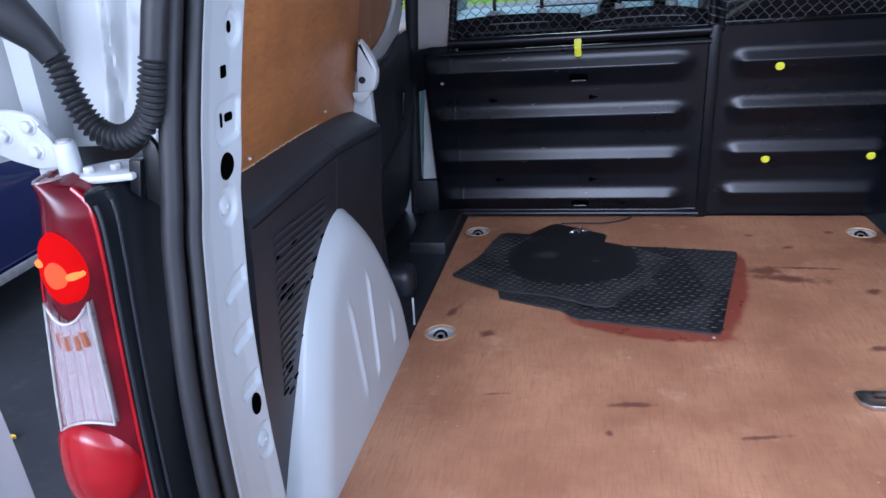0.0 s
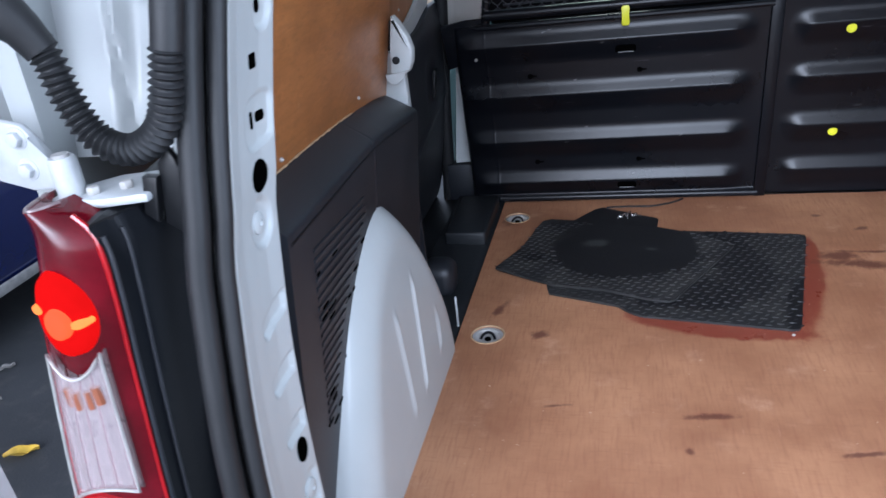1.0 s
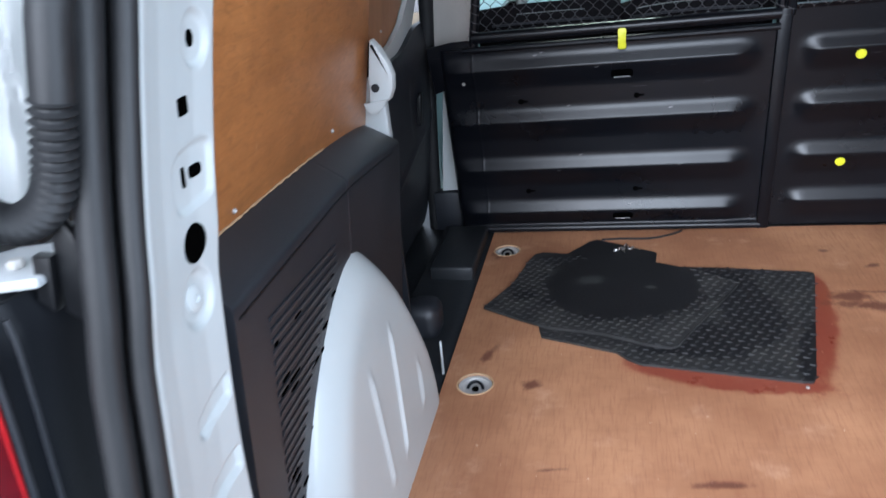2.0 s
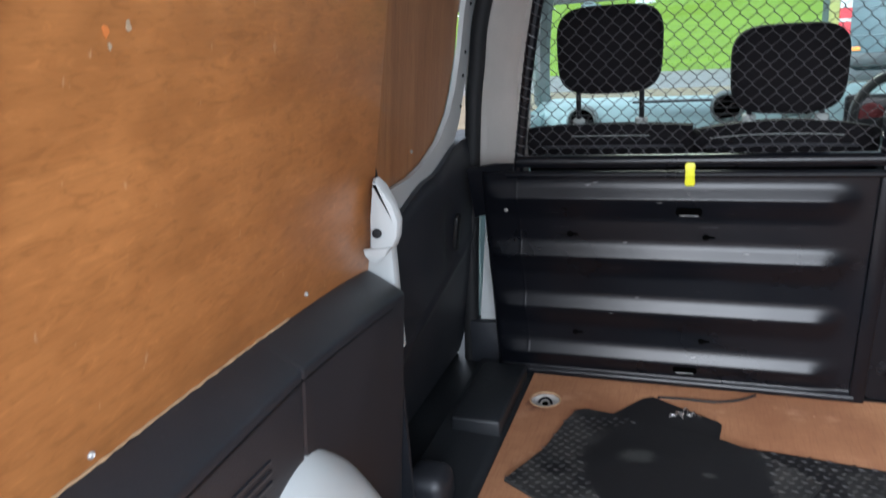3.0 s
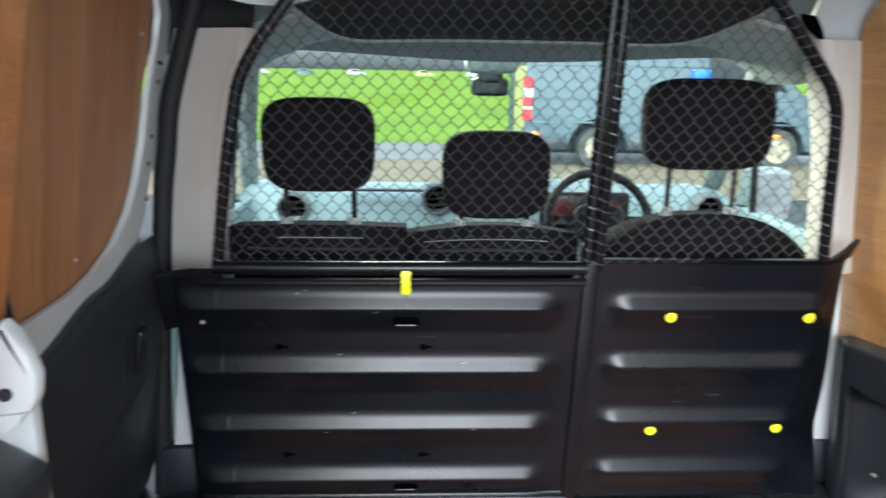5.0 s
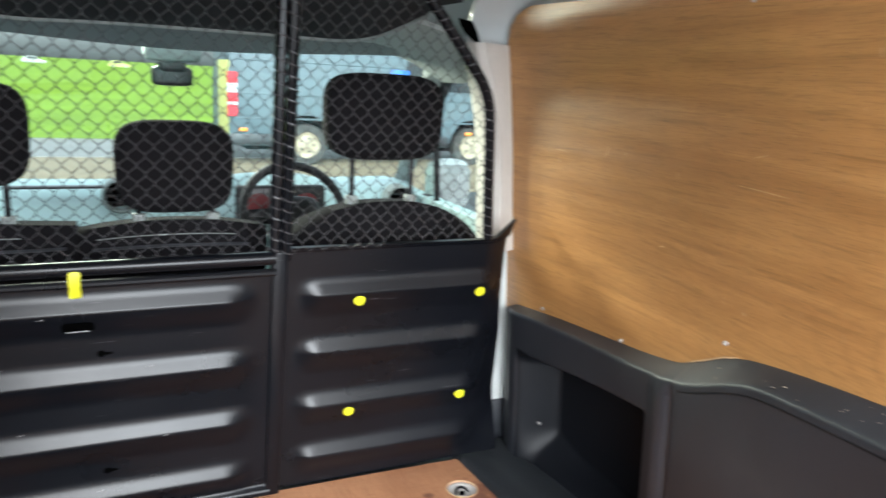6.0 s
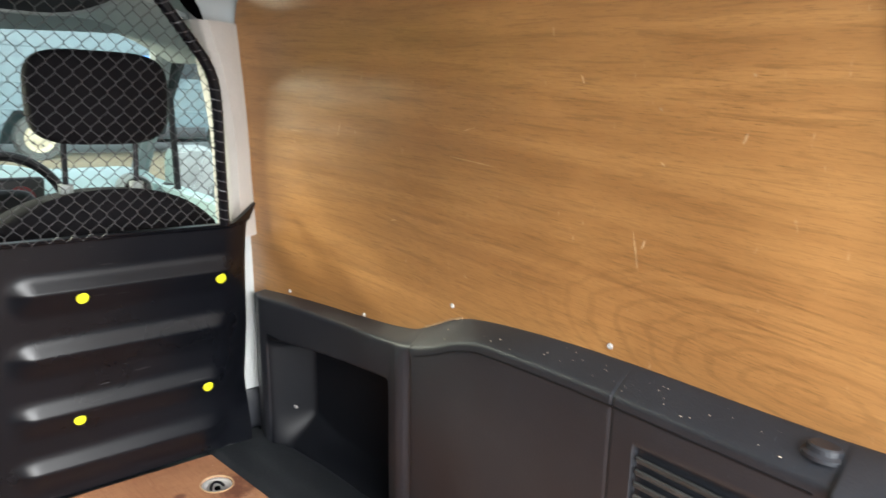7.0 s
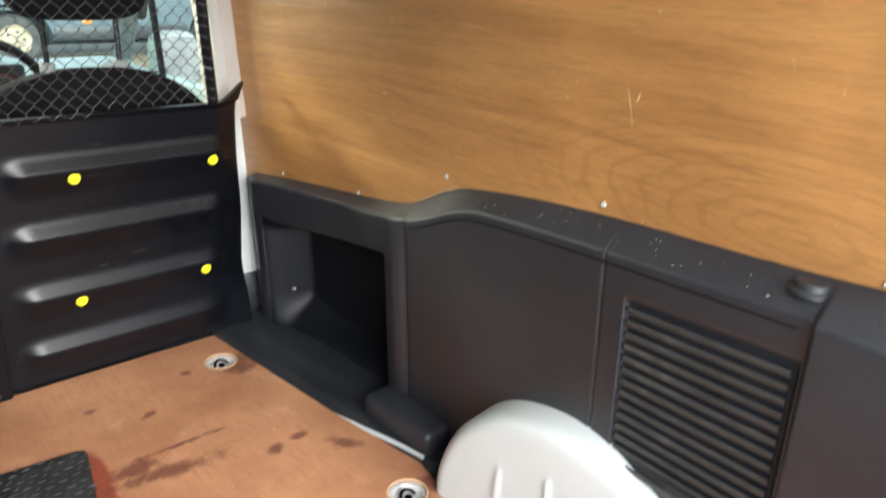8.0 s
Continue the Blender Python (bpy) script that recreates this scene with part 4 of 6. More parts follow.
def lamp_spot(s, x, z, proud=0.0):
    a, b = LAMP_R(z), LAMP_L(z)
    return lamp_skin(s, z, min(max((x - a) / (b - a), 0.0), 1.0), proud)


def lamp_dome(s, bm, cx, cz, rx, rz, high, n=28, rings=10):
    rows = []
    for i in range(rings + 1):
        k = i / rings
        h = high * math.sqrt(max(1 - (1 - k) ** 2, 0)) + (0.004 if 0 < i else -0.004)
        rows.append([bm.verts.new(lamp_spot(s, cx + rx * (1 - k) * math.cos(a), cz + rz * (1 - k) * math.sin(a), h)) for a in (2 * math.pi * j / n for j in range(n))] if i < rings else [bm.verts.new(lamp_spot(s, cx, cz, high + 0.004))])
    for a, b in zip(rows, rows[1:]):
        for j in range(n):
            bm.faces.new((a[j], a[(j + 1) % n], b[(j + 1) % n], b[j]) if len(b) > 1 else (a[j], a[(j + 1) % n], b[0]))
    return bm


def tail_lamp(s):
    t = thing("tail_lamp", "red rear lamp with a lit round lens and clear lens", "tail lamp", (s * 0.87, 0.06, 0.20), "rear lamps")
    bm = bmesh.new()
    sheet(bm, lambda z, v: lamp_skin(s, z, v), span(0.20, 0.745, 60), span(0, 1, 24), (0, 0.025, 0))
    part("housing", bm, RED_LENS, t, "dark red moulded lens")
    for v, r in ((0.018, 0.0030), (0.975, 0.0028)):
        bm = bmesh.new()
        tube(bm, [lamp_skin(s, z, v, 0.0005) for z in span(0.20, 0.735, 50)], r, 8)
        part("lens_edge", bm, RED_BRIGHT, t, "bright red edge of the lens")
    bm = bmesh.new()
    lamp_dome(s, bm, 0.812, 0.648, 0.028, 0.046, 0.012)
    lit = part("upper_lens", bm, RED_LIT, t, "lit round red lens", sharp=80)
    bm = bmesh.new()
    lamp_dome(s, bm, 0.808, 0.646, 0.012, 0.018, 0.006, 20, 6)
    for v in bm.verts:
        v.co.y -= 0.0128
    part("bulb", bm, BULB_LIT, lit, "glowing filament bulb", sharp=80)
    for dx, dz in ((0.018, 0.011), (-0.017, -0.006)):
        bm = bmesh.new()
        lamp_dome(s, bm, 0.810 + dx, 0.648 + dz, 0.009, 0.0055, 0.003, 14, 4)
        for v in bm.verts:
            v.co.y -= 0.010
        part("reflector_wing", bm, WING_LIT, lit, "glowing reflector wing", sharp=80)
    bm = bmesh.new()
    lamp_dome(s, bm, 0.862, 0.360, 0.066, 0.070, 0.018)
    part("lower_lens", bm, RED_BRIGHT, t, "round bright red lens", sharp=80)
    # clear lens between them: bowl, bulbs and ribbed cover
    def clear(u, v, proud, ripple=0.0016):
        z = 0.440 + 0.140 * u + 0.020 * (2 * v - 1) ** 2 * (2 * u - 0.7) + 0.012 * (1 - u) * (0.5 - v)
        a, b = LAMP_R(z) + 0.019, LAMP_L(z) - 0.042
        x = a + (b - a) * v
        return lamp_spot(s, x, z, proud + ripple * math.cos(v * math.pi * 9))
    bm = bmesh.new()
    sheet(bm, lambda u, v: clear(u, v, 0.0012), span(0, 1, 12), span(0, 1, 60), (0, 0.004, 0))
    part("bowl", bm, BOWL, t, "silvery reflector bowl")
    for v in (0.22, 0.38, 0.60, 0.74):
        bm = bmesh.new()
        x, y, z = clear(0.80, v, 0.004)
        tube(bm, [(x, y, z - 0.010), (x, y, z + 0.010)], 0.005, 8)
        part("amber_bulb", bm, AMBER, t)
    bm = bmesh.new()
    sheet(bm, lambda u, v: clear(u, v, 0.0085), span(0, 1, 12), span(0, 1, 60), (0, 0.003, 0))
    ob = part("clear_lens", bm, CLEAR_LENS, t, "clear ribbed lens")
    bm = bmesh.new()
    rim = [clear(u, v, 0.0095, 0.0) for u, v in [(0, v) for v in span(0, 1, 14)] + [(u, 1) for u in span(0, 1, 8)[1:]] + [(1, v) for v in span(1, 0, 14)[1:]] + [(u, 0) for u in span(1, 0, 8)[1:-1]]]
    tube(bm, rim, 0.0018, 6, closed=True)
    part("lens_rim", bm, CUP, t, "pale moulded rim")
    bm = bmesh.new()
    tube(bm, [lamp_skin(s, 0.745, v, -0.004) for v in span(0, 1, 10)], 0.0022, 8)
    part("top_rim", bm, BOWL, t, "pale thin top edge")
    return t


tail_lamp(-1)
tail_lamp(1)
for s in (-1, 1):
    t = thing("lamp_surround", "black plastic surround between rear lamp and door seal", "trim", (s * 0.75, 0.1, -0.05), "lamp surrounds", "structure")
    bm = bmesh.new()

    def surround(z, v, s=s):
        x0, y0 = pillar_at(z, s)
        a, b = x0 + 0.004, LAMP_R(max(z, 0.2)) + 0.004
        x = a + (b - a) * v
        y = (y0 - 0.112) * (1 - v) + 0.020 * v + 0.055 * math.sin(math.pi * min(v * 1.15, 1))
        y -= 0.012 * math.exp(-((v - 0.90) / 0.03) ** 2) + 0.009 * math.exp(-((v - 0.78) / 0.03) ** 2)
        return (s * x, y, z)
    sheet(bm, surround, span(-0.05, 0.725, 40), span(0, 1, 50), (0, 0.02, 0))
    part("surround", bm, SURROUND, t)
    # lighter ribs put the bright edges of the grooves into colour
    for v, r in ((0.80, 0.0020), (0.88, 0.0024)):
        bm = bmesh.new()
        tube(bm, [Vector(surround(z, v)) + Vector((0, -0.001, 0)) for z in span(-0.05, 0.715, 50)], r, 8)
        part("bright_edge_rib", bm, PLASTIC, t, "fine rib in lighter plastic for the bright groove edge")
    bm = bmesh.new()
    sheet(bm, lambda v, k: (surround(0.725, v)[0], surround(0.725, v)[1] + (0.13 - surround(0.725, v)[1] + 0.05) * k, 0.727 + 0.02 * k), span(0, 1, 20), span(0, 1, 4), (0, 0, -0.015))
    part("shelf", bm, PLASTIC_SMOOTH, t)
    bm = bmesh.new()
    prism(bm, [(0.737, 0.708), (0.749, 0.718), (0.741, 0.754), (0.726, 0.753)], lambda a, b, d: (s * a, 0.075 - d, b), 0.012, 0.002)
    part("clip", bm, PLASTIC_SMOOTH, t)
    bm = bmesh.new()
    prism(bm, [(0.714, 0.690), (0.735, 0.705), (0.726, 0.765), (0.713, 0.778), (0.707, 0.768), (0.705, 0.755), (0.703, 0.742)], lambda a, b, d: (s * a, 0.080 - d, b), 0.010, 0.003)
    part("bracket", bm, PLASTIC_SMOOTH, t)

# hinge over the lamp
bm = bmesh.new()
prism(bm, [(-0.735, 0.055), (-0.775, 0.046), (-0.815, 0.044), (-0.836, 0.050), (-0.838, 0.075), (-0.80, 0.115), (-0.75, 0.13), (-0.735, 0.13)], plane_xy(0.732), 0.008, 0.003)
hinge = part("hinge", bm, WHITE_DULL, pillar_l, "white painted hinge leaf with worn bolts")
bm = bmesh.new()
tube(bm, [(-0.818, 0.062, 0.737), (-0.818, 0.062, 0.774), (-0.818, 0.062, 0.777)], 0.0130, 20, ring=lambda i: (1.0, 1.0, 0.88)[i])
part("knuckle", bm, WHITE_DULL, hinge)
bm = bmesh.new()
tube(bm, [(-0.818, 0.062, 0.777), (-0.818, 0.062, 0.780)], 0.008, 16)
part("pin", bm, CUP, hinge, "worn bare hinge pin")
bm = bmesh.new()
prism(bm, [(-0.93, 0.775), (-0.885, 0.757), (-0.855, 0.746), (-0.826, 0.748), (-0.820, 0.760), (-0.830, 0.776), (-0.838, 0.800), (-0.846, 0.810), (-0.87, 0.816), (-0.93, 0.82)], plane_xz(0.066), 0.010, 0.004)
part("upper_leaf", bm, WHITE_DULL, hinge)
for x, z in ((-0.853, 0.798), (-0.852, 0.768), (-0.888, 0.788)):
    bm = bmesh.new()
    prism(bm, circle(0.0075, 6, x, z), plane_xz(0.058), 0.009, 0.002)
    prism(bm, circle(0.011, 18, x, z), plane_xz(0.059), 0.004, 0.001)
    part("bolt", bm, WHITE_DULL, hinge)
for x, y in ((-0.795, 0.062), (-0.768, 0.075)):
    bm = bmesh.new()
    prism(bm, circle(0.0065, 6, x, y), plane_xy(0.7395), 0.008, 0.002)
    part("bolt", bm, CUP, hinge, "worn bolt head")

# rear doors standing open beyond the rear corners
for s in (-1, 1):
    t = thing("rear_door", "white painted rear door swung wide open", "van door", (s * 0.98, 0.02, -0.06), "rear doors")
    a0 = radians(16 if s < 0 else 25)
    ux, uy = -math.sin(a0), -math.cos(a0)

    def leaf(u, z, d, s=s, ux=ux, uy=uy):
        return (s * (0.985 - ux * u - uy * d * -1.0), 0.0 + uy * u + ux * d * 0.0, z)
    bm = bmesh.new()
    sheet(bm, lambda u, z: leaf(u, z, 0.012 * math.sin(z * 5) + (0.02 if 0.08 < u < 0.5 and (0.1 < z < 0.5 or 0.62 < z < 1.1) else 0.0)), span(0, 0.62, 40), span(-0.06, 1.28, 60), (s * 0.06, 0, 0))
    part("door_panel", bm, WHITE, t, sharp=60)
    bm = bmesh.new()
    prism(bm, round_rect(0.34, 0.40, 0.03, 5, 0.30, 0.30), lambda a, b, d: Vector(leaf(a, b, 0)) + Vector((-s * (d - 0.05) - s * 0.03, 0, 0)), 0.01, 0.003)
    part("inner_trim", bm, PLASTIC, t)

# ribbed cable sleeve from pillar to door
sleeve = thing("cable_sleeve", "black ribbed rubber cable sleeve looped between pillar and door", "cable sleeve", (-0.80, 0.125, 0.772))
path = spline([(-0.800, 0.060, 0.880), (-0.793, 0.060, 0.860), (-0.789, 0.060, 0.836), (-0.778, 0.060, 0.805), (-0.762, 0.060, 0.787), (-0.739, 0.060, 0.781), (-0.716, 0.060, 0.789), (-0.699, 0.060, 0.806), (-0.687, 0.060, 0.836), (-0.678, 0.061, 0.868)], 26)
even = [Vector(path[0])]
for q in path:
    while (Vector(q) - even[-1]).length > 0.0014:
        even.append(even[-1] + (Vector(q) - even[-1]).normalized() * 0.0014)
bm = bmesh.new()
tube(bm, even, 0.0148, 16, ring=lambda i: 0.86 + 0.17 * math.cos(2 * math.pi * i / 5.0))
part("ribs", bm, SEAL, sleeve, sharp=80)
bm = bmesh.new()
tube(bm, [(-0.678, 0.061, 0.865), (-0.668, 0.066, 0.91), (-0.650, 0.10, 1.02), (-0.645, 0.14, 1.2)], 0.0140, 14)
part("upper_tube", bm, SEAL, sleeve)
bm = bmesh.new()
tube(bm, [(-0.797, 0.060, 0.872), (-0.806, 0.056, 0.892), (-0.822, 0.048, 0.915), (-0.86, 0.035, 0.945)], 0.0165, 16, ring=lambda i: (0.9, 1.05, 1.45, 1.6)[i])
part("grommet", bm, SEAL, sleeve)


# ---- sliding side door and front posts on the left ----
def door_x(z):
    return -0.905 + 0.13 * (z - 0.76)


sd = thing("sliding_door", "closed sliding side door with black trim and white frame", "van door", (-0.93, 1.5, -0.02))
bm = bmesh.new()
sheet(bm, lambda y, z: (door_x(z) - 0.05, y, z), span(1.10, 2.0, 8), span(-0.02, 1.30, 8), (-0.03, 0, 0))
part("door_skin", bm, WHITE, sd)


def door_trim(y, v):
    top = 0.572 + 0.05 * step(y, 1.35, 1.6) + 0.05 * step(y, 1.62, 1.85) + 0.04 * step(1.32 - y, 0, 0.15)
    z = -0.015 + (top + 0.015) * v
    x = door_x(z) + 0.03 + 0.035 * math.sin(math.pi * min(v * 1.02, 1)) ** 0.6
    x -= 0.012 * math.exp(-(((y - 1.72) / 0.05) ** 4 + ((z - 0.45) / 0.07) ** 4))
    x += 0.006 * math.exp(-((z - 0.26 - 0.25 * (y - 1.4)) / 0.012) ** 2)
    return (x, y, z)


bm = bmesh.new()
sheet(bm, door_trim, span(1.17, 1.94, 50), span(0, 1, 60), (-0.02, 0, 0))
part("door_trim", bm, PLASTIC, sd, "black moulded inner trim", sharp=50)
bm = bmesh.new()
prism(bm, round_rect(0.035, 0.10, 0.012, 5, 1.76, 0.44), lambda a, b, d: (door_x(b) + 0.055 + d, a, b), 0.010, 0.003)
part("pull_handle", bm, PLASTIC_SMOOTH, sd)


def window_outline(inset):
    """The window board's edge, rounded at the low front corner."""
    y0, y1, z0, z1 = 1.13, 1.895 - inset, 0.648 + inset, 1.225 - inset
    out = [(y0, z1), (y0, z0)]
    out += [(1.50, z0 + 0.0), (1.60, z0 + 0.015), (1.70, z0 + 0.05), (1.77, z0 + 0.105), (1.81, z0 + 0.17), (1.835, z0 + 0.25), (1.85, z0 + 0.35)]
    out += [(y1 - 0.01, z0 + 0.45), (y1, z1 - 0.06), (y1 - 0.02, z1 - 0.02), (y1 - 0.06, z1)]
    return out


bm = bmesh.new()
inner = window_outline(0.0)
outer = [(1.10, 1.30), (1.10, 0.54), (1.50, 0.54), (1.62, 0.56), (1.74, 0.59), (1.82, 0.66), (1.87, 0.73), (1.905, 0.85), (1.925, 0.97), (1.965, 1.07), (1.98, 1.17), (1.98, 1.25), (1.93, 1.30)]
A = [bm.verts.new((door_x(b) + 0.004, a, b)) for a, b in inner]
B = [bm.verts.new((door_x(b) + 0.016, a + 0.004, b)) for a, b in inner]
C = [bm.verts.new((door_x(b) + 0.016, a, b)) for a, b in outer]
for P, Q in ((A, B), (B, C)):
    for i in range(len(P)):
        bm.faces.new((P[i], P[(i + 1) % len(P)], Q[(i + 1) % len(P)], Q[i]))
part("window_frame", bm, WHITE, sd, "white painted window frame")
for y, z in ((1.868, 0.76), (1.873, 0.84), (1.882, 0.90), (1.905, 1.02), (1.92, 1.06), (1.90, 1.062)):
    bm = bmesh.new()
    prism(bm, round_rect(0.012, 0.009, 0.002, 2, y, z), lambda a, b, d: (door_x(b) + 0.0145 + d, a, b), 0.003)
    part("clip_hole", bm, BLACK_HOLE, sd)
wply = thing("plywood_panel", "dark glossy plywood board fixed over the sliding door window", "plywood panel", (-0.915, 1.5, 0.63), "plywood linings")
bm = bmesh.new()
prism(bm, [(a, b) for a, b in window_outline(-0.004)], lambda a, b, d: (door_x(b) - d, a, b), 0.006)
part("board", bm, PLY_DOOR, wply)

for y, z in ((1.30, 0.69), (1.55, 0.70), (1.835, 1.12)):
    screw(wply, door_x(z), y, z, -1, 0.004)

# white catch on the body beside the door, and the body edge there
catch = thing("door_catch", "rounded white door catch with a grey rubber button", "door catch", (-0.81, 1.10, 0.575))
bm = bmesh.new()
prism(bm, [(-0.813, 0.611), (-0.791, 0.611), (-0.766, 0.626), (-0.757, 0.645), (-0.753, 0.673), (-0.761, 0.702), (-0.779, 0.730), (-0.789, 0.746), (-0.795, 0.745), (-0.803, 0.680)], plane_xz(1.103), 0.03, 0.009)
part("plate", bm, WHITE, catch)
bm = bmesh.new()
prism(bm, circle(0.0085, 14, -0.793, 0.652), plane_xz(1.0745), 0.008, 0.002)
part("button", bm, RUBBER, catch, "grey rubber button")
bm = bmesh.new()
prism(bm, [(-0.822, 0.622), (-0.768, 0.628), (-0.780, 0.613), (-0.797, 0.598), (-0.810, 0.600), (-0.820, 0.610)], plane_xz(1.080), 0.012, 0.003)
part("tongue", bm, WHITE, catch)
bm = bmesh.new()
box(bm, (-0.98, 1.135, -0.013), (-0.838, 1.16, 1.28), 0.01)
box(bm, (-0.86, 1.130, 0.40), (-0.795, 1.158, 0.66), 0.006)
solo("side_post", bm, WHITE, "white painted steel post behind the side trim", "post", "structure")
bm = bmesh.new()
tube(bm, spline([(-0.85, 1.165, -0.013), (-0.85, 1.165, 0.45), (-0.835, 1.165, 0.62), (-0.83, 1.16, 0.70), (-0.84, 1.165, 0.78), (-0.83, 1.165, 1.0), (-0.80, 1.165, 1.26)], 6), 0.012, 8)
solo("side_door_seal", bm, RUBBER, "black rubber seal round the side door", "door seal", "structure")

# posts between cargo space and cab
for s in (-1, 1):
    t = thing("door_post", "grey-beige trimmed post between cargo space and cab", "post", (s * 0.8, 1.95, -0.02), "door posts", "structure")

    def post(z, v, s=s):
        P = [(0.90, 1.945), (0.838, 1.925), (0.812, 1.91), (0.775, 1.888), (0.740, 1.875), (0.722, 1.89), (0.715, 1.93), (0.73, 2.0), (0.80, 2.03)]
        k = v * (len(P) - 1)
        i = min(int(k), len(P) - 2)
        a, b, f = P[i], P[i + 1], k - i
        dx = 0.05 * (z - 0.66) + 0.30 * max(0, z - 0.80) ** 1.6
        return (s * (a[0] + (b[0] - a[0]) * f - dx), a[1] + (b[1] - a[1]) * f, z)
    bm = bmesh.new()
    sheet(bm, lambda z, v: post(z, v), span(0.625, 1.075, 16), span(0, 1, 32), (s * 0.006, 0.004, 0))
    part("trim", bm, BEIGE, t, sharp=60)
    bm = bmesh.new()
    sheet(bm, lambda z, v: Vector(post(z, v)) + Vector((-s * 0.008, -0.006, 0)), span(1.066, 1.138, 7), span(0, 1, 32), (s * 0.006, 0.004, 0))
    part("upper_trim", bm, BEIGE, t, sharp=60)
    bm = bmesh.new()
    sheet(bm, lambda z, v: Vector(post(z, v)) + Vector((s * 0.004, 0.002, 0)), span(0.585 if s > 0 else 0.47, 0.632, 4), span(0, 1, 32), (s * 0.006, 0.004, 0))
    part("lower_trim", bm, BEIGE, t, sharp=60)
    bm = bmesh.new()
    if s > 0:
        box(bm, (0.762, 1.935, -0.013), (0.90, 2.0, 0.60), 0.012, 3)
    else:
        prism(bm, [(-0.880, 0.125), (-0.80, 0.128), (-0.80, 0.50), (-0.842, 0.50), (-0.846, 0.44), (-0.860, 0.30)], plane_xz(1.90, 1), 0.08, 0.003)
    part("post", bm, WHITE, t, "white painted steel post")
    bm = bmesh.new()
    box(bm, (0.775 if s > 0 else -0.91, 1.925 if s > 0 else 1.885, -0.013), (0.90 if s > 0 else -0.775, 1.94, 0.115 if s > 0 else 0.122), 0.006, 2)
    part("foot_trim", bm, PLASTIC, t)
bm = bmesh.new()
tube(bm, spline([(-0.920, 1.915, -0.013), (-0.908, 1.915, 0.2), (-0.898, 1.915, 0.36), (-0.884, 1.915, 0.55), (-0.867, 1.915, 0.75), (-0.851, 1.915, 0.86), (-0.835, 1.915, 0.97), (-0.800, 1.915, 1.09), (-0.765, 1.915, 1.20), (-0.750, 1.91, 1.27)], 8), 0.022, 12)
solo("front_door_seal", bm, RUBBER, "thick black rubber seal at the front of the side door", "door seal", "structure")
# roof rails at the corners
for s in (-1, 1):
    bm = bmesh.new()
    sheet(bm, lambda y, v: (s * (0.66 + 0.13 * v), y, 1.285 - 0.05 * v * v), span(0.16, 1.78, 20), span(0, 1, 8), (s * 0.01, 0, 0.02))
    solo("roof_rail", bm, WHITE, "white painted inner roof rail", "roof rail", "structure")


# white body over the right post, closing the corner under the roof
for s in (-1, 1):
    bm = bmesh.new()
    sheet(bm, lambda x, z: (s * (x - 0.16 * (z - 1.10)), 1.955 - 0.10 * step(z, 1.16, 1.30) + 0.05 * (x - 0.72), z), span(0.66, 0.90, 10), span(1.08, 1.31, 10), (0, 0.02, 0))
    if s > 0:
        corner = solo("roof_corner", bm, WHITE, "white painted body corner under the roof", "body corner", "structure")
        bm = bmesh.new()
        prism(bm, [(0.598, 1.195), (0.604, 1.178), (0.618, 1.160), (0.650, 1.138), (0.662, 1.140), (0.652, 1.165), (0.636, 1.190)], plane_xz(1.915), 0.004)
        solo("body_hole", bm, BLACK_HOLE, "dark hole in the white body corner", "body hole", "structure")
    else:
        # left corner: a black sheet paints in the shade of the open gap
        solo("roof_corner", bm, RUBBER, "black sheet standing in for the dark gap under the roof", "body corner", "structure")
bm = bmesh.new()
prism(bm, flat_spline([(-0.765, 1.228), (-0.725, 1.209), (-0.674, 1.192), (-0.612, 1.179), (-0.55, 1.178), (-0.49, 1.192)]) + flat_spline([(-0.49, 1.216), (-0.544, 1.202), (-0.599, 1.198), (-0.673, 1.214), (-0.711, 1.231), (-0.745, 1.25)]), plane_xz(1.790), 0.03, 0.004)
solo("roof_bow", bm, WHITE, "white painted curved roof bow over the cab", "roof bow", "structure")


# ---- bulkhead ----
BULK = pose(0, 1.832, 0, math.degrees(math.atan(0.143)))
bulkhead = thing("bulkhead", "black steel bulkhead with pressed ribs and wire mesh above", "bulkhead", m=BULK)


def ribs(x, h, rows, x0, x1):
    ends = step(x, x0, x0 + 0.06) * (1 - step(x, x1 - 0.075, x1))
    d = 0.0
    for c in rows:
        # long slope facing up, rounded crest, slow return below
        if h > c - 0.018:
            q = min(max((c + 0.028 - h) / 0.046, 0.0), 1.0)
            d += 0.020 * (q * q / 0.5 * 0.5 if q < 0.5 else q - 0.25) / 0.75
        elif h > c - 0.095:
            d += 0.020 * (1 - step(c - 0.018 - h, -0.008, 0.070))
    return d * ends


RIB_L, RIB_R = (0.568, 0.407, 0.251, 0.101), (0.562, 0.410, 0.258, 0.110)


def left_panel(x, h):
    rim = 0.016 * (1 - step(h, 0.020, 0.034)) - 0.020 * (1 - step(x, -0.812, -0.798)) + 0.0005 * math.exp(-((x + 0.714) / 0.003) ** 2)
    return (x, -rim - ribs(x, h, RIB_L, -0.815, 0.072), h)


bm = bmesh.new()
sheet(bm, left_panel, dense(-0.812, 0.103, 82, [-0.714]), span(0.010, 0.610, 150), (0, 0.012, 0))
pl = part("left_panel", bm, STEEL_BLACK, bulkhead, "black ribbed steel lower panel", sharp=60, local=True)
EDGE_R = curve([(0.0, 0.760), (0.03, 0.759), (0.33, 0.747), (0.5, 0.721), (0.62, 0.710), (0.66, 0.715), (0.70, 0.738)])


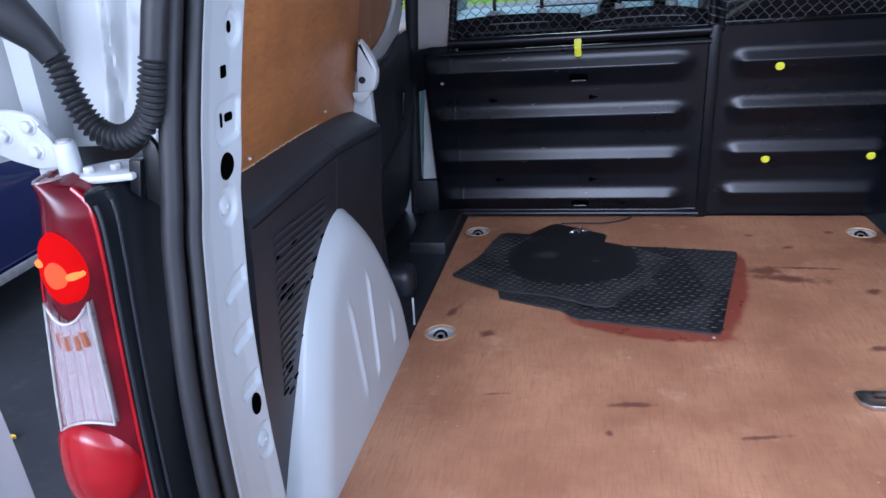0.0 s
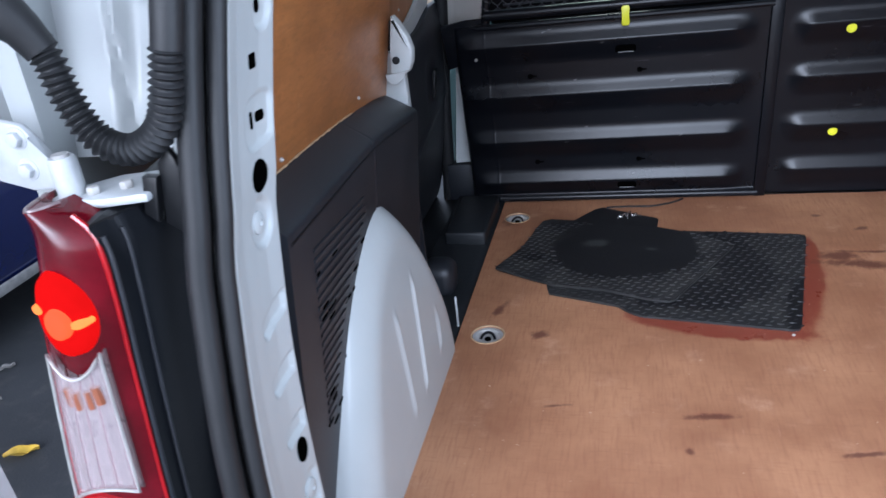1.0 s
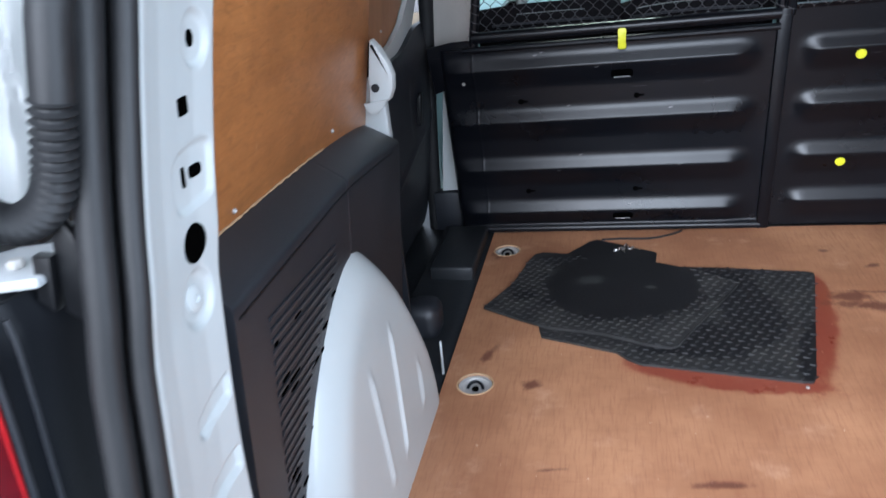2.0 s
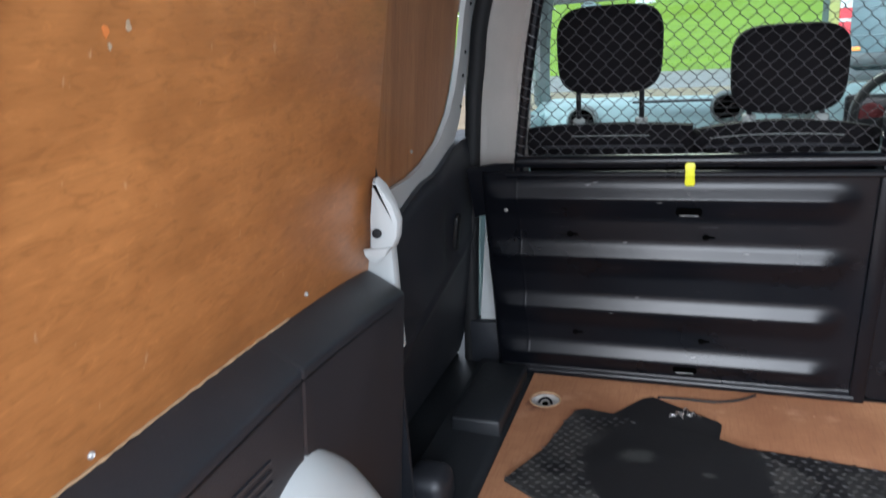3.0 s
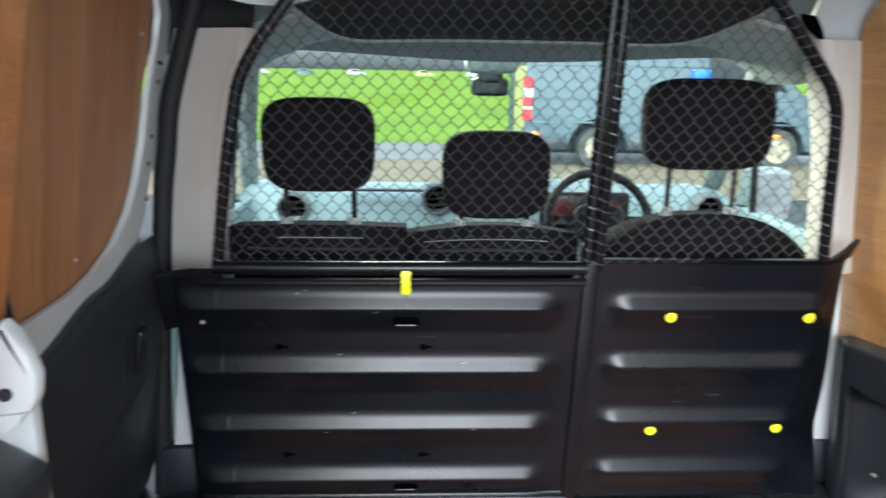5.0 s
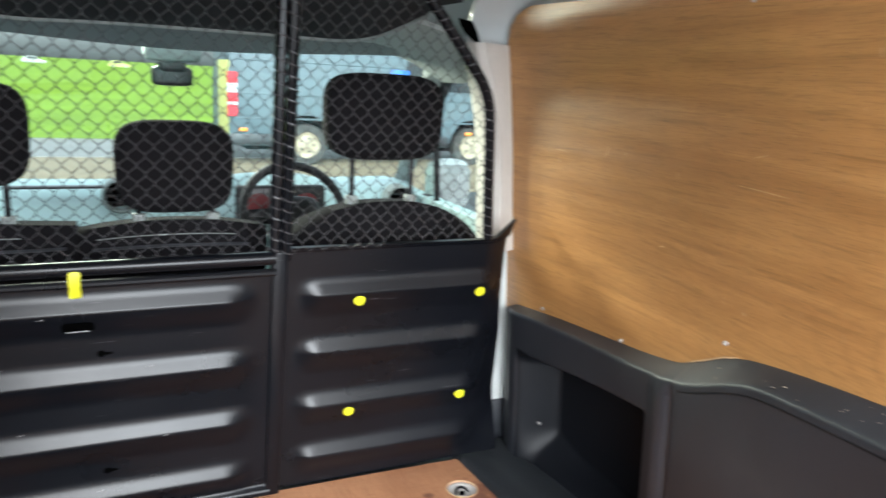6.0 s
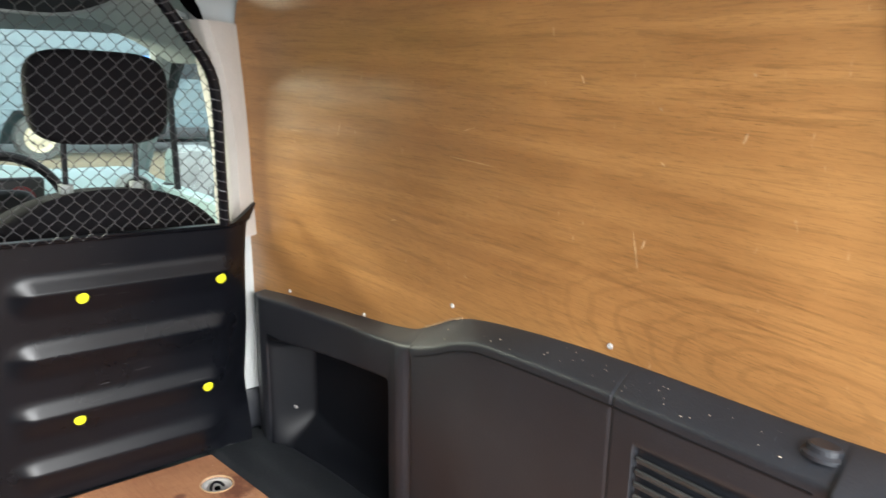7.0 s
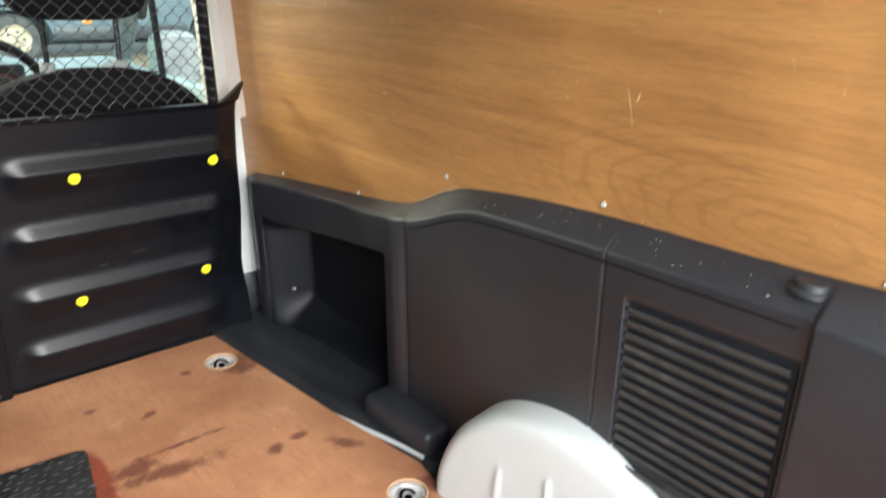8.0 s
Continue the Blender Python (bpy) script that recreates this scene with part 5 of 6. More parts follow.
def right_panel(u, h):
    top = 0.664 + 0.032 * step(u, 0.88, 1.0)
    h = h * top / 0.664
    x = 0.118 + (EDGE_R(h) - 0.118) * u
    wrap = 0.05 * max(0, (x - 0.64) / 0.1) ** 1.5 * step(h, 0.0, 0.2)
    lip = 0.012 * step(h, 0.650, 0.660)
    return (x, 0.014 + wrap - lip - ribs(x, h, RIB_R, 0.150, 0.695), h)


bm = bmesh.new()
sheet(bm, right_panel, span(0, 1, 60), span(0.002, 0.664, 160), (0, 0.012, 0))
pr = part("right_panel", bm, STEEL_BLACK, bulkhead, "black ribbed steel lower panel with a flared corner", sharp=60, local=True)
bm = bmesh.new()
prism(bm, [(-0.848, 0.612), (-0.838, 0.620), (-0.770, 0.630), (-0.700, 0.632), (-0.700, 0.600), (-0.790, 0.600), (-0.800, 0.490), (-0.840, 0.478)], lambda a, b, d: (a, 0.022 - d, b), 0.010, 0.004)
part("corner_flange", bm, STEEL_BLACK, bulkhead, local=True)
bm = bmesh.new()
tube(bm, [(-0.705, -0.010, 0.645), (0.098, -0.010, 0.648)], 0.015, 12)
part("rail", bm, STEEL_BLACK, bulkhead, local=True)
bm = bmesh.new()
tube(bm, [(-0.735, -0.012, 0.612), (0.10, -0.012, 0.615)], 0.009, 10)
part("lower_rail", bm, STEEL_BLACK, bulkhead, local=True)

SIDE_L = flat_spline([(-0.712, 0.60), (-0.703, 0.64), (-0.670, 0.84), (-0.648, 0.95), (-0.625, 1.04), (-0.592, 1.10), (-0.555, 1.15), (-0.505, 1.21), (-0.44, 1.26), (-0.38, 1.275)])
SIDE_R = flat_spline([(0.37, 1.275), (0.40, 1.23), (0.46, 1.165), (0.530, 1.085), (0.562, 1.045), (0.583, 1.00), (0.596, 0.93), (0.612, 0.80), (0.630, 0.665)])
LOOP_L = SIDE_L + [(0.0, 1.275), (0.099, 1.275), (0.099, 0.9), (0.099, 0.64)]
LOOP_R = [(0.124, 0.64), (0.124, 0.9), (0.124, 1.275)] + SIDE_R


def helix(pts, r, pitch, per=7):
    """A wire wound round a bar along points in the panel's plane."""
    out, run, dist = [], 0.0, pitch / per
    for (x0, z0), (x1, z1) in zip(pts, pts[1:]):
        L = math.hypot(x1 - x0, z1 - z0)
        n = max(1, int(L / dist))
        for i in range(n):
            f = i / n
            a = 2 * math.pi * (run + L * f) / pitch
            tx, tz = (x1 - x0) / L, (z1 - z0) / L
            out.append((x0 + (x1 - x0) * f - tz * r * math.cos(a), r * math.sin(a), z0 + (z1 - z0) * f + tx * r * math.cos(a)))
        run += L
    return out


for nm, loop, shut in (("left_frame", LOOP_L, None), ("right_frame", LOOP_R, None)):
    bm = bmesh.new()
    tube(bm, [(x, 0, z) for x, z in loop], 0.0125, 10)
    fr = part(nm, bm, STEEL_BLACK, bulkhead, "black tubular frame bound with wire", local=True)
    bm = bmesh.new()
    tube(bm, helix(loop, 0.0135, 0.024), 0.0016, 4)
    part("binding_wire", bm, WIRE, fr)
bm = bmesh.new()
box(bm, (0.094, -0.012, 0.004), (0.128, 0.018, 0.66), 0.004)
part("centre_post", bm, STEEL_BLACK, bulkhead, local=True)


def chain_mesh(poly, x0, x1, z0, z1, w=0.0325, h=0.0375):
    """Zigzag wires, each hooked into the next, kept inside the outline."""
    bm = bmesh.new()
    k = 0
    x = x0
    while x < x1:
        run = []
        z, j = z0, 0
        while z < z1:
            px = x + (w / 4 if (j + k) % 2 else -w / 4) * 1.06
            d = 0.0016 if (j % 2) else -0.0016
            run += [((px, z - 0.0022), -d), ((px, z + 0.0022), d)]
            z += h / 2
            j += 1
        seg = []
        for (p, d) in run + [((1e3, 1e3), 0)]:
            if inside(p, poly):
                seg.append((p[0], d, p[1]))
            else:
                if len(seg) > 1:
                    tube(bm, seg, 0.00095, 4)
                seg = []
        x += w / 2
        k += 1
    return bm


part("left_mesh", chain_mesh(LOOP_L + [(-0.70, 0.63)], -0.72, 0.10, 0.630, 1.28), WIRE, bulkhead, "diamond wire mesh", local=True)
part("right_mesh", chain_mesh(LOOP_R + [(0.124, 0.65)], 0.12, 0.64, 0.655, 1.28), WIRE, bulkhead, "diamond wire mesh", local=True)

bm = bmesh.new()
bone = [(-0.011, 0.0), (-0.008, -0.005), (0.008, -0.005), (0.011, 0.0), (0.0115, 0.012), (0.009, 0.026), (0.009, 0.044), (0.0115, 0.056), (0.011, 0.067), (0.007, 0.073), (-0.007, 0.073), (-0.011, 0.067), (-0.0115, 0.056), (-0.009, 0.044), (-0.009, 0.026), (-0.0115, 0.012)]
prism(bm, [(-0.297 + a, 0.592 + 0.74 * b) for a, b in bone], lambda a, b, d: (a, -0.022 - d - 0.004 * math.sin((b - 0.592) * 58), b), 0.004, 0.0015)
part("yellow_tab", bm, YELLOW, bulkhead, "bright yellow release tab", local=True)
for x, h in ((0.305, 0.524), (0.628, 0.523), (0.299, 0.214), (0.609, 0.221)):
    bm = bmesh.new()
    u = (x - 0.118) / (EDGE_R(h) - 0.118)
    d0 = right_panel(u, h)[1]
    rows = [[bm.verts.new((x + r * math.cos(a), d0 - e, h + r * math.sin(a))) for a in (2 * math.pi * i / 22 for i in range(22))] for r, e in ((0.0132, -0.004), (0.0132, 0.003), (0.0115, 0.0045), (0.0040, 0.0045), (0.0032, 0.002))]
    for a, b in zip(rows, rows[1:]):
        for i in range(22):
            bm.faces.new((a[i], a[(i + 1) % 22], b[(i + 1) % 22], b[i]))
    bm.faces.new(rows[-1])
    part("yellow_cap", bm, YELLOW, bulkhead, "round yellow plastic cap", local=True)
# slots with a turned lip, and keyholes
for x, h in ((-0.297, 0.514), (-0.296, 0.060)):
    bm = bmesh.new()
    prism(bm, round_rect(0.060, 0.026, 0.009, 4, x, h + 0.002), lambda a, b, d: (a, left_panel(a, b)[1] + 0.002 - d, b), 0.0035)
    so = part("slot", bm, BLACK_HOLE, bulkhead, "dark slotted hole", local=True)
    bm = bmesh.new()
    tube(bm, [(x - 0.022, left_panel(x, h - 0.009)[1] - 0.0015, h - 0.009), (x + 0.022, left_panel(x, h - 0.009)[1] - 0.0015, h - 0.009)], 0.0016, 8)
    part("lip", bm, BARE_STEEL, so, "grey turned slot lip")
for x, h in ((-0.584, 0.446), (-0.257, 0.446), (-0.582, 0.150), (-0.258, 0.148)):
    bm = bmesh.new()
    prism(bm, [(x + 0.008 * math.cos(a), h + 0.008 * math.sin(a)) for a in span(radians(25), radians(335), 14)] + [(x + 0.021, h - 0.002), (x + 0.021, h + 0.002)], lambda a, b, d: (a, left_panel(a, b)[1] + 0.002 - d, b), 0.0035)
    part("keyhole", bm, BLACK_HOLE, bulkhead, "dark keyhole slot", local=True)
bm = bmesh.new()
prism(bm, circle(0.0055, 10, -0.745, 0.513), lambda a, b, d: (a, left_panel(a, b)[1] + 0.002 - d, b), 0.006, 0.001)
part("screw_head", bm, SCREW, bulkhead, "pale screw head", local=True)
random.seed(4)
for k in range(9):
    x, h = random.uniform(-0.70, 0.0), random.choice(RIB_L) + random.uniform(-0.03, 0.03)
    bm = bmesh.new()
    d0 = left_panel(x, h)[1]
    prism(bm, [(x - 0.007, h), (x, h + 0.0012), (x + 0.008, h + 0.002), (x, h - 0.001)], lambda a, b, d: (a, left_panel(a, b)[1] + 0.001 - d, b), 0.0016)
    part("paint_chip", bm, BARE_STEEL, bulkhead, "small bare paint chip", local=True)


# ---- rubber mats and cable on the floor ----
def mat_top(x, y, z0, wave):
    return z0 + wave * (0.5 + 0.5 * math.sin(x * 13 + y * 9 + 0.6)) + 0.6 * wave * math.sin(y * 21 - x * 7)


def rubber_mat(name_label, outline, z0, wave, material, tread, keep):
    t = thing("rubber_mat", name_label, "rubber mat", (*outline[0], 0.0), "rubber mats")
    bm = bmesh.new()
    prism(bm, outline, plane_xy(0.0), 0.006)
    for k in range(26):
        bmesh.ops.bisect_plane(bm, geom=list(bm.verts) + list(bm.edges) + list(bm.faces), plane_co=(-0.7 + k * 0.037, 0, 0), plane_no=(1, 0.18, 0))
        bmesh.ops.bisect_plane(bm, geom=list(bm.verts) + list(bm.edges) + list(bm.faces), plane_co=(0, 0.95 + k * 0.034, 0), plane_no=(-0.15, 1, 0))
    for v in bm.verts:
        v.co.z += mat_top(v.co.x, v.co.y, z0, wave) if z0 > 0.004 else z0 + wave * 0.4
    part("mat", bm, material, t, sharp=50)
    if tread:
        bm = bmesh.new()
        k = 0
        for i in range(36):
            for j in range(50):
                x, y = -0.72 + i * 0.027 + 0.0135 * (j % 2), 0.98 + j * 0.0145
                p = (x * math.cos(0.2) - (y - 1.3) * math.sin(0.2), 1.3 + x * math.sin(0.2) + (y - 1.3) * math.cos(0.2))
                if inside(p, outline) and keep(*p):
                    a = 0.2 + (0.45 if j % 2 else -0.35)
                    dx, dy = 0.0098 * math.cos(a), 0.0098 * math.sin(a)
                    ex, ey = -dy * 0.33, dx * 0.33
                    z = (mat_top(*p, z0, wave) if z0 > 0.004 else z0 + wave * 0.4) + 0.006
                    vs = [bm.verts.new((p[0] + q[0], p[1] + q[1], z - 0.0005)) for q in ((dx, dy), (ex, ey), (-dx, -dy), (-ex, -ey))]
                    vs += [bm.verts.new((p[0] + 0.55 * dx * q, p[1] + 0.55 * dy * q, z + 0.0016)) for q in (1, -1)]
                    for f in ((0, 1, 4), (1, 2, 5, 4), (2, 3, 5), (3, 0, 4, 5)):
                        bm.faces.new([vs[q] for q in f])
        ob = part("tread", bm, material, t, "raised lozenge tread")
        ob["kind"] = "stuff"
    return t


LOW = [(-0.50, 1.18), (-0.40, 1.145), (-0.325, 1.118), (-0.300, 1.090), (-0.27, 1.070), (-0.20, 1.060), (0.055, 1.018), (0.070, 1.020), (0.078, 1.035), (0.182, 1.495), (0.183, 1.515), (0.170, 1.522), (-0.05, 1.548), (-0.20, 1.560), (-0.42, 1.58), (-0.47, 1.50), (-0.51, 1.22)]
TOP = [(-0.660, 1.306), (-0.600, 1.44), (-0.570, 1.575), (-0.553, 1.622), (-0.530, 1.635), (-0.43, 1.625), (-0.33, 1.60), (-0.205, 1.565), (-0.10, 1.505), (-0.020, 1.445), (-0.014, 1.435), (-0.07, 1.34), (-0.188, 1.132), (-0.203, 1.123), (-0.26, 1.135), (-0.36, 1.180), (-0.49, 1.215), (-0.58, 1.262)]
RAG = [(-0.50, 1.60), (-0.465, 1.640), (-0.395, 1.735), (-0.372, 1.748), (-0.30, 1.705), (-0.212, 1.656), (-0.204, 1.645), (-0.215, 1.54), (-0.35, 1.50)]
rubber_mat("damp black rubber floor mat lying under another mat", LOW, 0.0, 0.0, MAT_LOW, True, lambda x, y: True)
rubber_mat("soaked black rubber mat tucked under the top mat", RAG, 0.0, 0.0, MAT_RAG, False, None)
rubber_mat("worn black rubber car mat, wet middle and dusty edges", TOP, 0.0075, 0.0035, MAT_TOP, True, lambda x, y: ((x + 0.31) / 0.20) ** 2 + ((y - 1.44) / 0.185) ** 2 > 1)
# wet beads on the soaked mat
t = thing("rubber_scraps", "wet shiny scraps lying on the soaked mat", "debris", (-0.29, 1.66, 0.006), kind="stuff")
random.seed(9)
bm = bmesh.new()
for k in range(16):
    x, y = -0.285 + random.gauss(0, 0.028), 1.665 + random.gauss(0, 0.014)
    a, r = random.uniform(0, 3.1), random.uniform(0.003, 0.008)
    tube(bm, [(x, y, 0.0075), (x + r * math.cos(a), y + r * math.sin(a), 0.010 + r * 0.6), (x + 2 * r * math.cos(a), y + 2 * r * math.sin(a), 0.0075)], 0.0018, 6)
part("scraps", bm, CHROME, t, "wet glinting scraps")
bm = bmesh.new()
tube(bm, spline([(-0.36, 1.752, 0.0035), (-0.30, 1.757, 0.0035), (-0.22, 1.757, 0.0035), (-0.16, 1.780, 0.0035), (-0.12, 1.812, 0.0035)], 10), 0.0032, 8)
solo("cable", bm, RUBBER, "thin black cable lying on the plywood floor", "cable")
bm = bmesh.new()
prism(bm, circle(0.004, 10, 0.055, 1.004), plane_xy(-0.0005), 0.003, 0.001)
solo("floor_screw", bm, SCREW, "small bright screw head in the plywood floor", "screw")

# bright pressed latch lying on the floor board
latch = thing("metal_latch", "bright pressed steel latch lying on the plywood floor", "latch", (0.36, 0.755, 0.0))
bm = bmesh.new()
prism(bm, [(0.303, 0.772), (0.312, 0.783), (0.47, 0.790), (0.47, 0.772), (0.332, 0.766), (0.330, 0.752), (0.47, 0.748), (0.47, 0.728), (0.325, 0.727), (0.308, 0.742)], plane_xy(0.0015), 0.012, 0.0025)
part("hook", bm, CHROME, latch)
bm = bmesh.new()
prism(bm, round_rect(0.06, 0.09, 0.01, 4, 0.475, 0.757), plane_xy(0.0), 0.03, 0.004)
part("housing", bm, PLASTIC_SMOOTH, latch, "dark plastic housing")

# sawdust caught in the grille and dust along the ledge
random.seed(12)
t = thing("sawdust", "pale sawdust specks caught on the black side trim", "sawdust", (0.70, 0.45, 0.30), kind="stuff")
bm = bmesh.new()
for k in range(330):
    if k < 290:
        y, z = 0.36 + 0.24 * random.random() ** 0.8, 0.29 + 0.24 * random.random() ** 2.2
        x = trim_face(1, y, z) + 0.001
    else:
        y = random.uniform(0.40, 1.12)
        x, y, z = trim_profile(1, y, random.uniform(0.03, 0.22))
        z += 0.0006
    r = random.uniform(0.0006, 0.0022)
    q = Vector((x, y, z))
    vs = [bm.verts.new(q + Vector((random.uniform(-r, r) * 0.5, random.uniform(-r, r) * 1.6, random.uniform(-r, r)))) for i in range(4)]
    for f in ((0, 1, 2), (0, 2, 3), (0, 3, 1), (1, 3, 2)):
        bm.faces.new([vs[i] for i in f])
part("specks", bm, SAWDUST, t, "pale wood specks")

# open gaps between the slats of the left grille
bm = bmesh.new()
y0, y1, z0, z1 = GRILLE[-1]
for k in range(26):
    i = random.randrange(1, 22)
    zc = z1 - 0.016 - (i + 0.5) * 0.0150
    y = y0 + 0.01 + (min(y1, 0.25 + zc) - y0 - 0.03) * random.random()
    if y < y0:
        continue
    n = random.uniform(0.005, 0.013)
    quad = [(y + a, zc - 0.09 * (y + a - y0) + b) for a, b in ((-n, -0.0026), (n, -0.0022), (n + 0.002, 0.001), (n, 0.0026), (-n, 0.0022), (-n - 0.002, -0.001))]
    prism(bm, quad, lambda a, b, d: (trim_face(-1, a, b) - 0.001 + d, a, b), 0.0022)
part("open_gaps", bm, BLACK_HOLE, trim_l, "dark open gaps between the slats")


# ---- the cab ----
def pillow(bm, c, size, power=3.2, n=24, m=16, taper=0.0):
    """A padded block: a superellipsoid."""
    def p(a, e):
        f = lambda q: math.copysign(abs(q) ** (2 / power), q)
        w = 1 + taper * f(math.sin(e))
        return Vector((c[0] + size[0] / 2 * w * f(math.cos(e)) * f(math.cos(a)), c[1] + size[1] / 2 * f(math.cos(e)) * f(math.sin(a)), c[2] + size[2] / 2 * f(math.sin(e))))
    rows = [[bm.verts.new(p(2 * math.pi * i / n, -math.pi / 2 + math.pi * j / m)) for i in range(n)] for j in range(1, m)]
    lo, hi = bm.verts.new(p(0, -math.pi / 2)), bm.verts.new(p(0, math.pi / 2))
    for a, b in zip(rows, rows[1:]):
        for i in range(n):
            bm.faces.new((a[i], a[(i + 1) % n], b[(i + 1) % n], b[i]))
    for i in range(n):
        bm.faces.new((lo, rows[0][(i + 1) % n], rows[0][i]))
        bm.faces.new((hi, rows[-1][i], rows[-1][(i + 1) % n]))
    return bm


def seat(label, x0, x1, top, head, bow):
    """A seat with back, cushion, headrest and posts; head: x0, x1, z0, z1."""
    t = thing("van_seat", label, "car seat", ((x0 + x1) / 2, 2.1, -0.013), "front seats")
    bm = bmesh.new()

    def back(u, v):
        z = 0.12 + (top - 0.12) * v
        z -= bow * abs(2 * u - 1) ** 2.4 * v ** 6
        w = 1.0
        x = (x0 + x1) / 2 + (u - 0.5) * (x1 - x0) * w
        return (x, 2.02 - 0.17 * v + 0.02 * math.sin(math.pi * u) * -1 + 0.03 * abs(2 * u - 1) ** 4 + 0.03 * step(v, 0.93, 1.0), z)
    sheet(bm, back, span(0, 1, 24), span(0, 1, 24), (0, 0.11, -0.012))
    bk = part("backrest", bm, CLOTH, t, sharp=60)
    bm = bmesh.new()
    pillow(bm, ((x0 + x1) / 2, 2.30, 0.13), (x1 - x0, 0.50, 0.16), 5)
    part("cushion", bm, CLOTH, t, sharp=60)
    bm = bmesh.new()
    box(bm, (x0 + 0.05, 2.08, -0.013), (x1 - 0.05, 2.5, 0.06), 0.01)
    part("base", bm, PLASTIC, t)
    bm = bmesh.new()
    pillow(bm, ((head[0] + head[1]) / 2, 1.90, (head[2] + head[3]) / 2), (head[1] - head[0], 0.10, head[3] - head[2]), 3.9, 32, 22, 0.02)
    hd = part("headrest", bm, CLOTH, t, sharp=70)
    mid = (head[0] + head[1]) / 2
    for q in (-0.079, 0.079):
        bm = bmesh.new()
        tube(bm, [(mid + q, 1.90, head[2] + 0.03), (mid + q, 1.90, top - 0.03)], 0.0065, 8)
        part("post", bm, STEEL_BLACK, hd, "dark steel headrest post")
        bm = bmesh.new()
        prism(bm, circle(0.016, 14, mid + q, 1.90), plane_xy(top - 0.012), 0.022, 0.003)
        part("collar", bm, LIGHT_TRIM, hd, "pale plastic collar")
    return t, back


sl, back_l = seat("black cloth passenger seat with its headrest raised", -0.715, -0.2965, 0.705, (-0.628, -0.370, 0.778, 0.992), 0.015)
sm, back_m = seat("black cloth middle seat with its headrest pushed down", -0.2960, 0.115, 0.705, (-0.215, 0.036, 0.718, 0.922), 0.03)
sr, back_r = seat("black cloth driver's seat with its headrest raised", 0.15, 0.68, 0.738, (0.250, 0.555, 0.838, 1.048), 0.10)
for s_, b_, x0, x1 in ((sl, back_l, 0.12, 0.95), (sm, back_m, 0.08, 0.88)):
    bm = bmesh.new()
    tube(bm, [Vector(b_(u, 0.91)) + Vector((0, -0.004, 0)) for u in span(x0, x1, 16)], 0.004, 6)
    part("back_trim", bm, PLASTIC, s_, "trim line across the backrest")
for s_, b_, x0, x1, v in ((sl, back_l, 0.30, 0.76, 0.955), (sm, back_m, 0.10, 0.80, 0.952)):
    bm = bmesh.new()
    tube(bm, [Vector(b_(u, v)) + Vector((0, -0.002, 0)) for u in span(x0, x1, 16)], 0.0012, 6)
    part("piping", bm, LIGHT_TRIM, s_, "pale thin piping")

# dashboard with its hoods, vents and instruments
dash = thing("dashboard", "pale grey moulded dashboard with round black vents", "dashboard", (0, 2.85, -0.013))
bm = bmesh.new()


def dash_skin(x, v):
    hood = 0.055 * math.exp(-((x - 0.32) / 0.20) ** 4) + 0.03 * math.exp(-((x + 0.06) / 0.10) ** 4)
    P = [(2.62, -0.01), (2.60, 0.30), (2.68, 0.52), (2.76, 0.585), (2.84, 0.615), (2.96, 0.625), (3.12, 0.61), (3.22, 0.60)]
    k = v * (len(P) - 1)
    i = min(int(k), len(P) - 2)
    f = k - i
    y, z = P[i][0] + (P[i + 1][0] - P[i][0]) * f, P[i][1] + (P[i + 1][1] - P[i][1]) * f
    return (x, y + 0.05 * (x / 0.9) ** 2, z + hood * math.sin(math.pi * min(max((y - 2.60) / 0.45, 0), 1)))


sheet(bm, dash_skin, span(-0.90, 0.90, 60), span(0, 1, 56), (0, 0.02, -0.02))
part("shell", bm, DASH, dash, sharp=60)
for x, z in ((-0.70, 0.578), (-0.195, 0.615), (0.03, 0.615), (0.78, 0.585)):
    bm = bmesh.new()
    y0 = 2.725
    rows = [[bm.verts.new((x + r * math.cos(a), y0 + d, z + r * math.sin(a))) for a in (2 * math.pi * i / 26 for i in range(26))] for r, d in ((0.056, 0.06), (0.056, -0.004), (0.050, -0.010), (0.046, -0.004), (0.044, 0.03))]
    for a, b in zip(rows, rows[1:]):
        for i in range(26):
            bm.faces.new((a[i], a[(i + 1) % 26], b[(i + 1) % 26], b[i]))
    vt = part("vent", bm, LIGHT_TRIM, dash, "round air vent")
    bm = bmesh.new()
    prism(bm, circle(0.0445, 26, x, z), plane_xz(y0 + 0.032), 0.006)
    part("vent_well", bm, BLACK_HOLE, vt)
    for k in range(3):
        bm = bmesh.new()
        zz = z - 0.022 + 0.022 * k
        w = math.sqrt(0.044 ** 2 - (zz - z) ** 2)
        box(bm, (x - w, y0 + 0.004, zz - 0.003), (x + w, y0 + 0.02, zz + 0.003), 0.001, 1)
        part("vane", bm, PLASTIC_SMOOTH, vt)
bm = bmesh.new()
box(bm, (-0.52, 2.76, 0.635), (-0.24, 2.80, 0.642), 0.003)
part("shelf_edge", bm, PLASTIC_SMOOTH, dash, "dark shelf edge")
bm = bmesh.new()
box(bm, (0.16, 2.655, 0.52), (0.47, 2.69, 0.655), 0.012, 3)
cl = part("instrument_panel", bm, PLASTIC_SMOOTH, dash, "dark instrument panel")
for x, r in ((0.235, 0.04), (0.32, 0.03), (0.40, 0.04)):
    bm = bmesh.new()
    prism(bm, circle(r, 20, x, 0.59), plane_xz(2.6545), 0.003)
    part("dial", bm, DIAL, cl, "dull red dial")

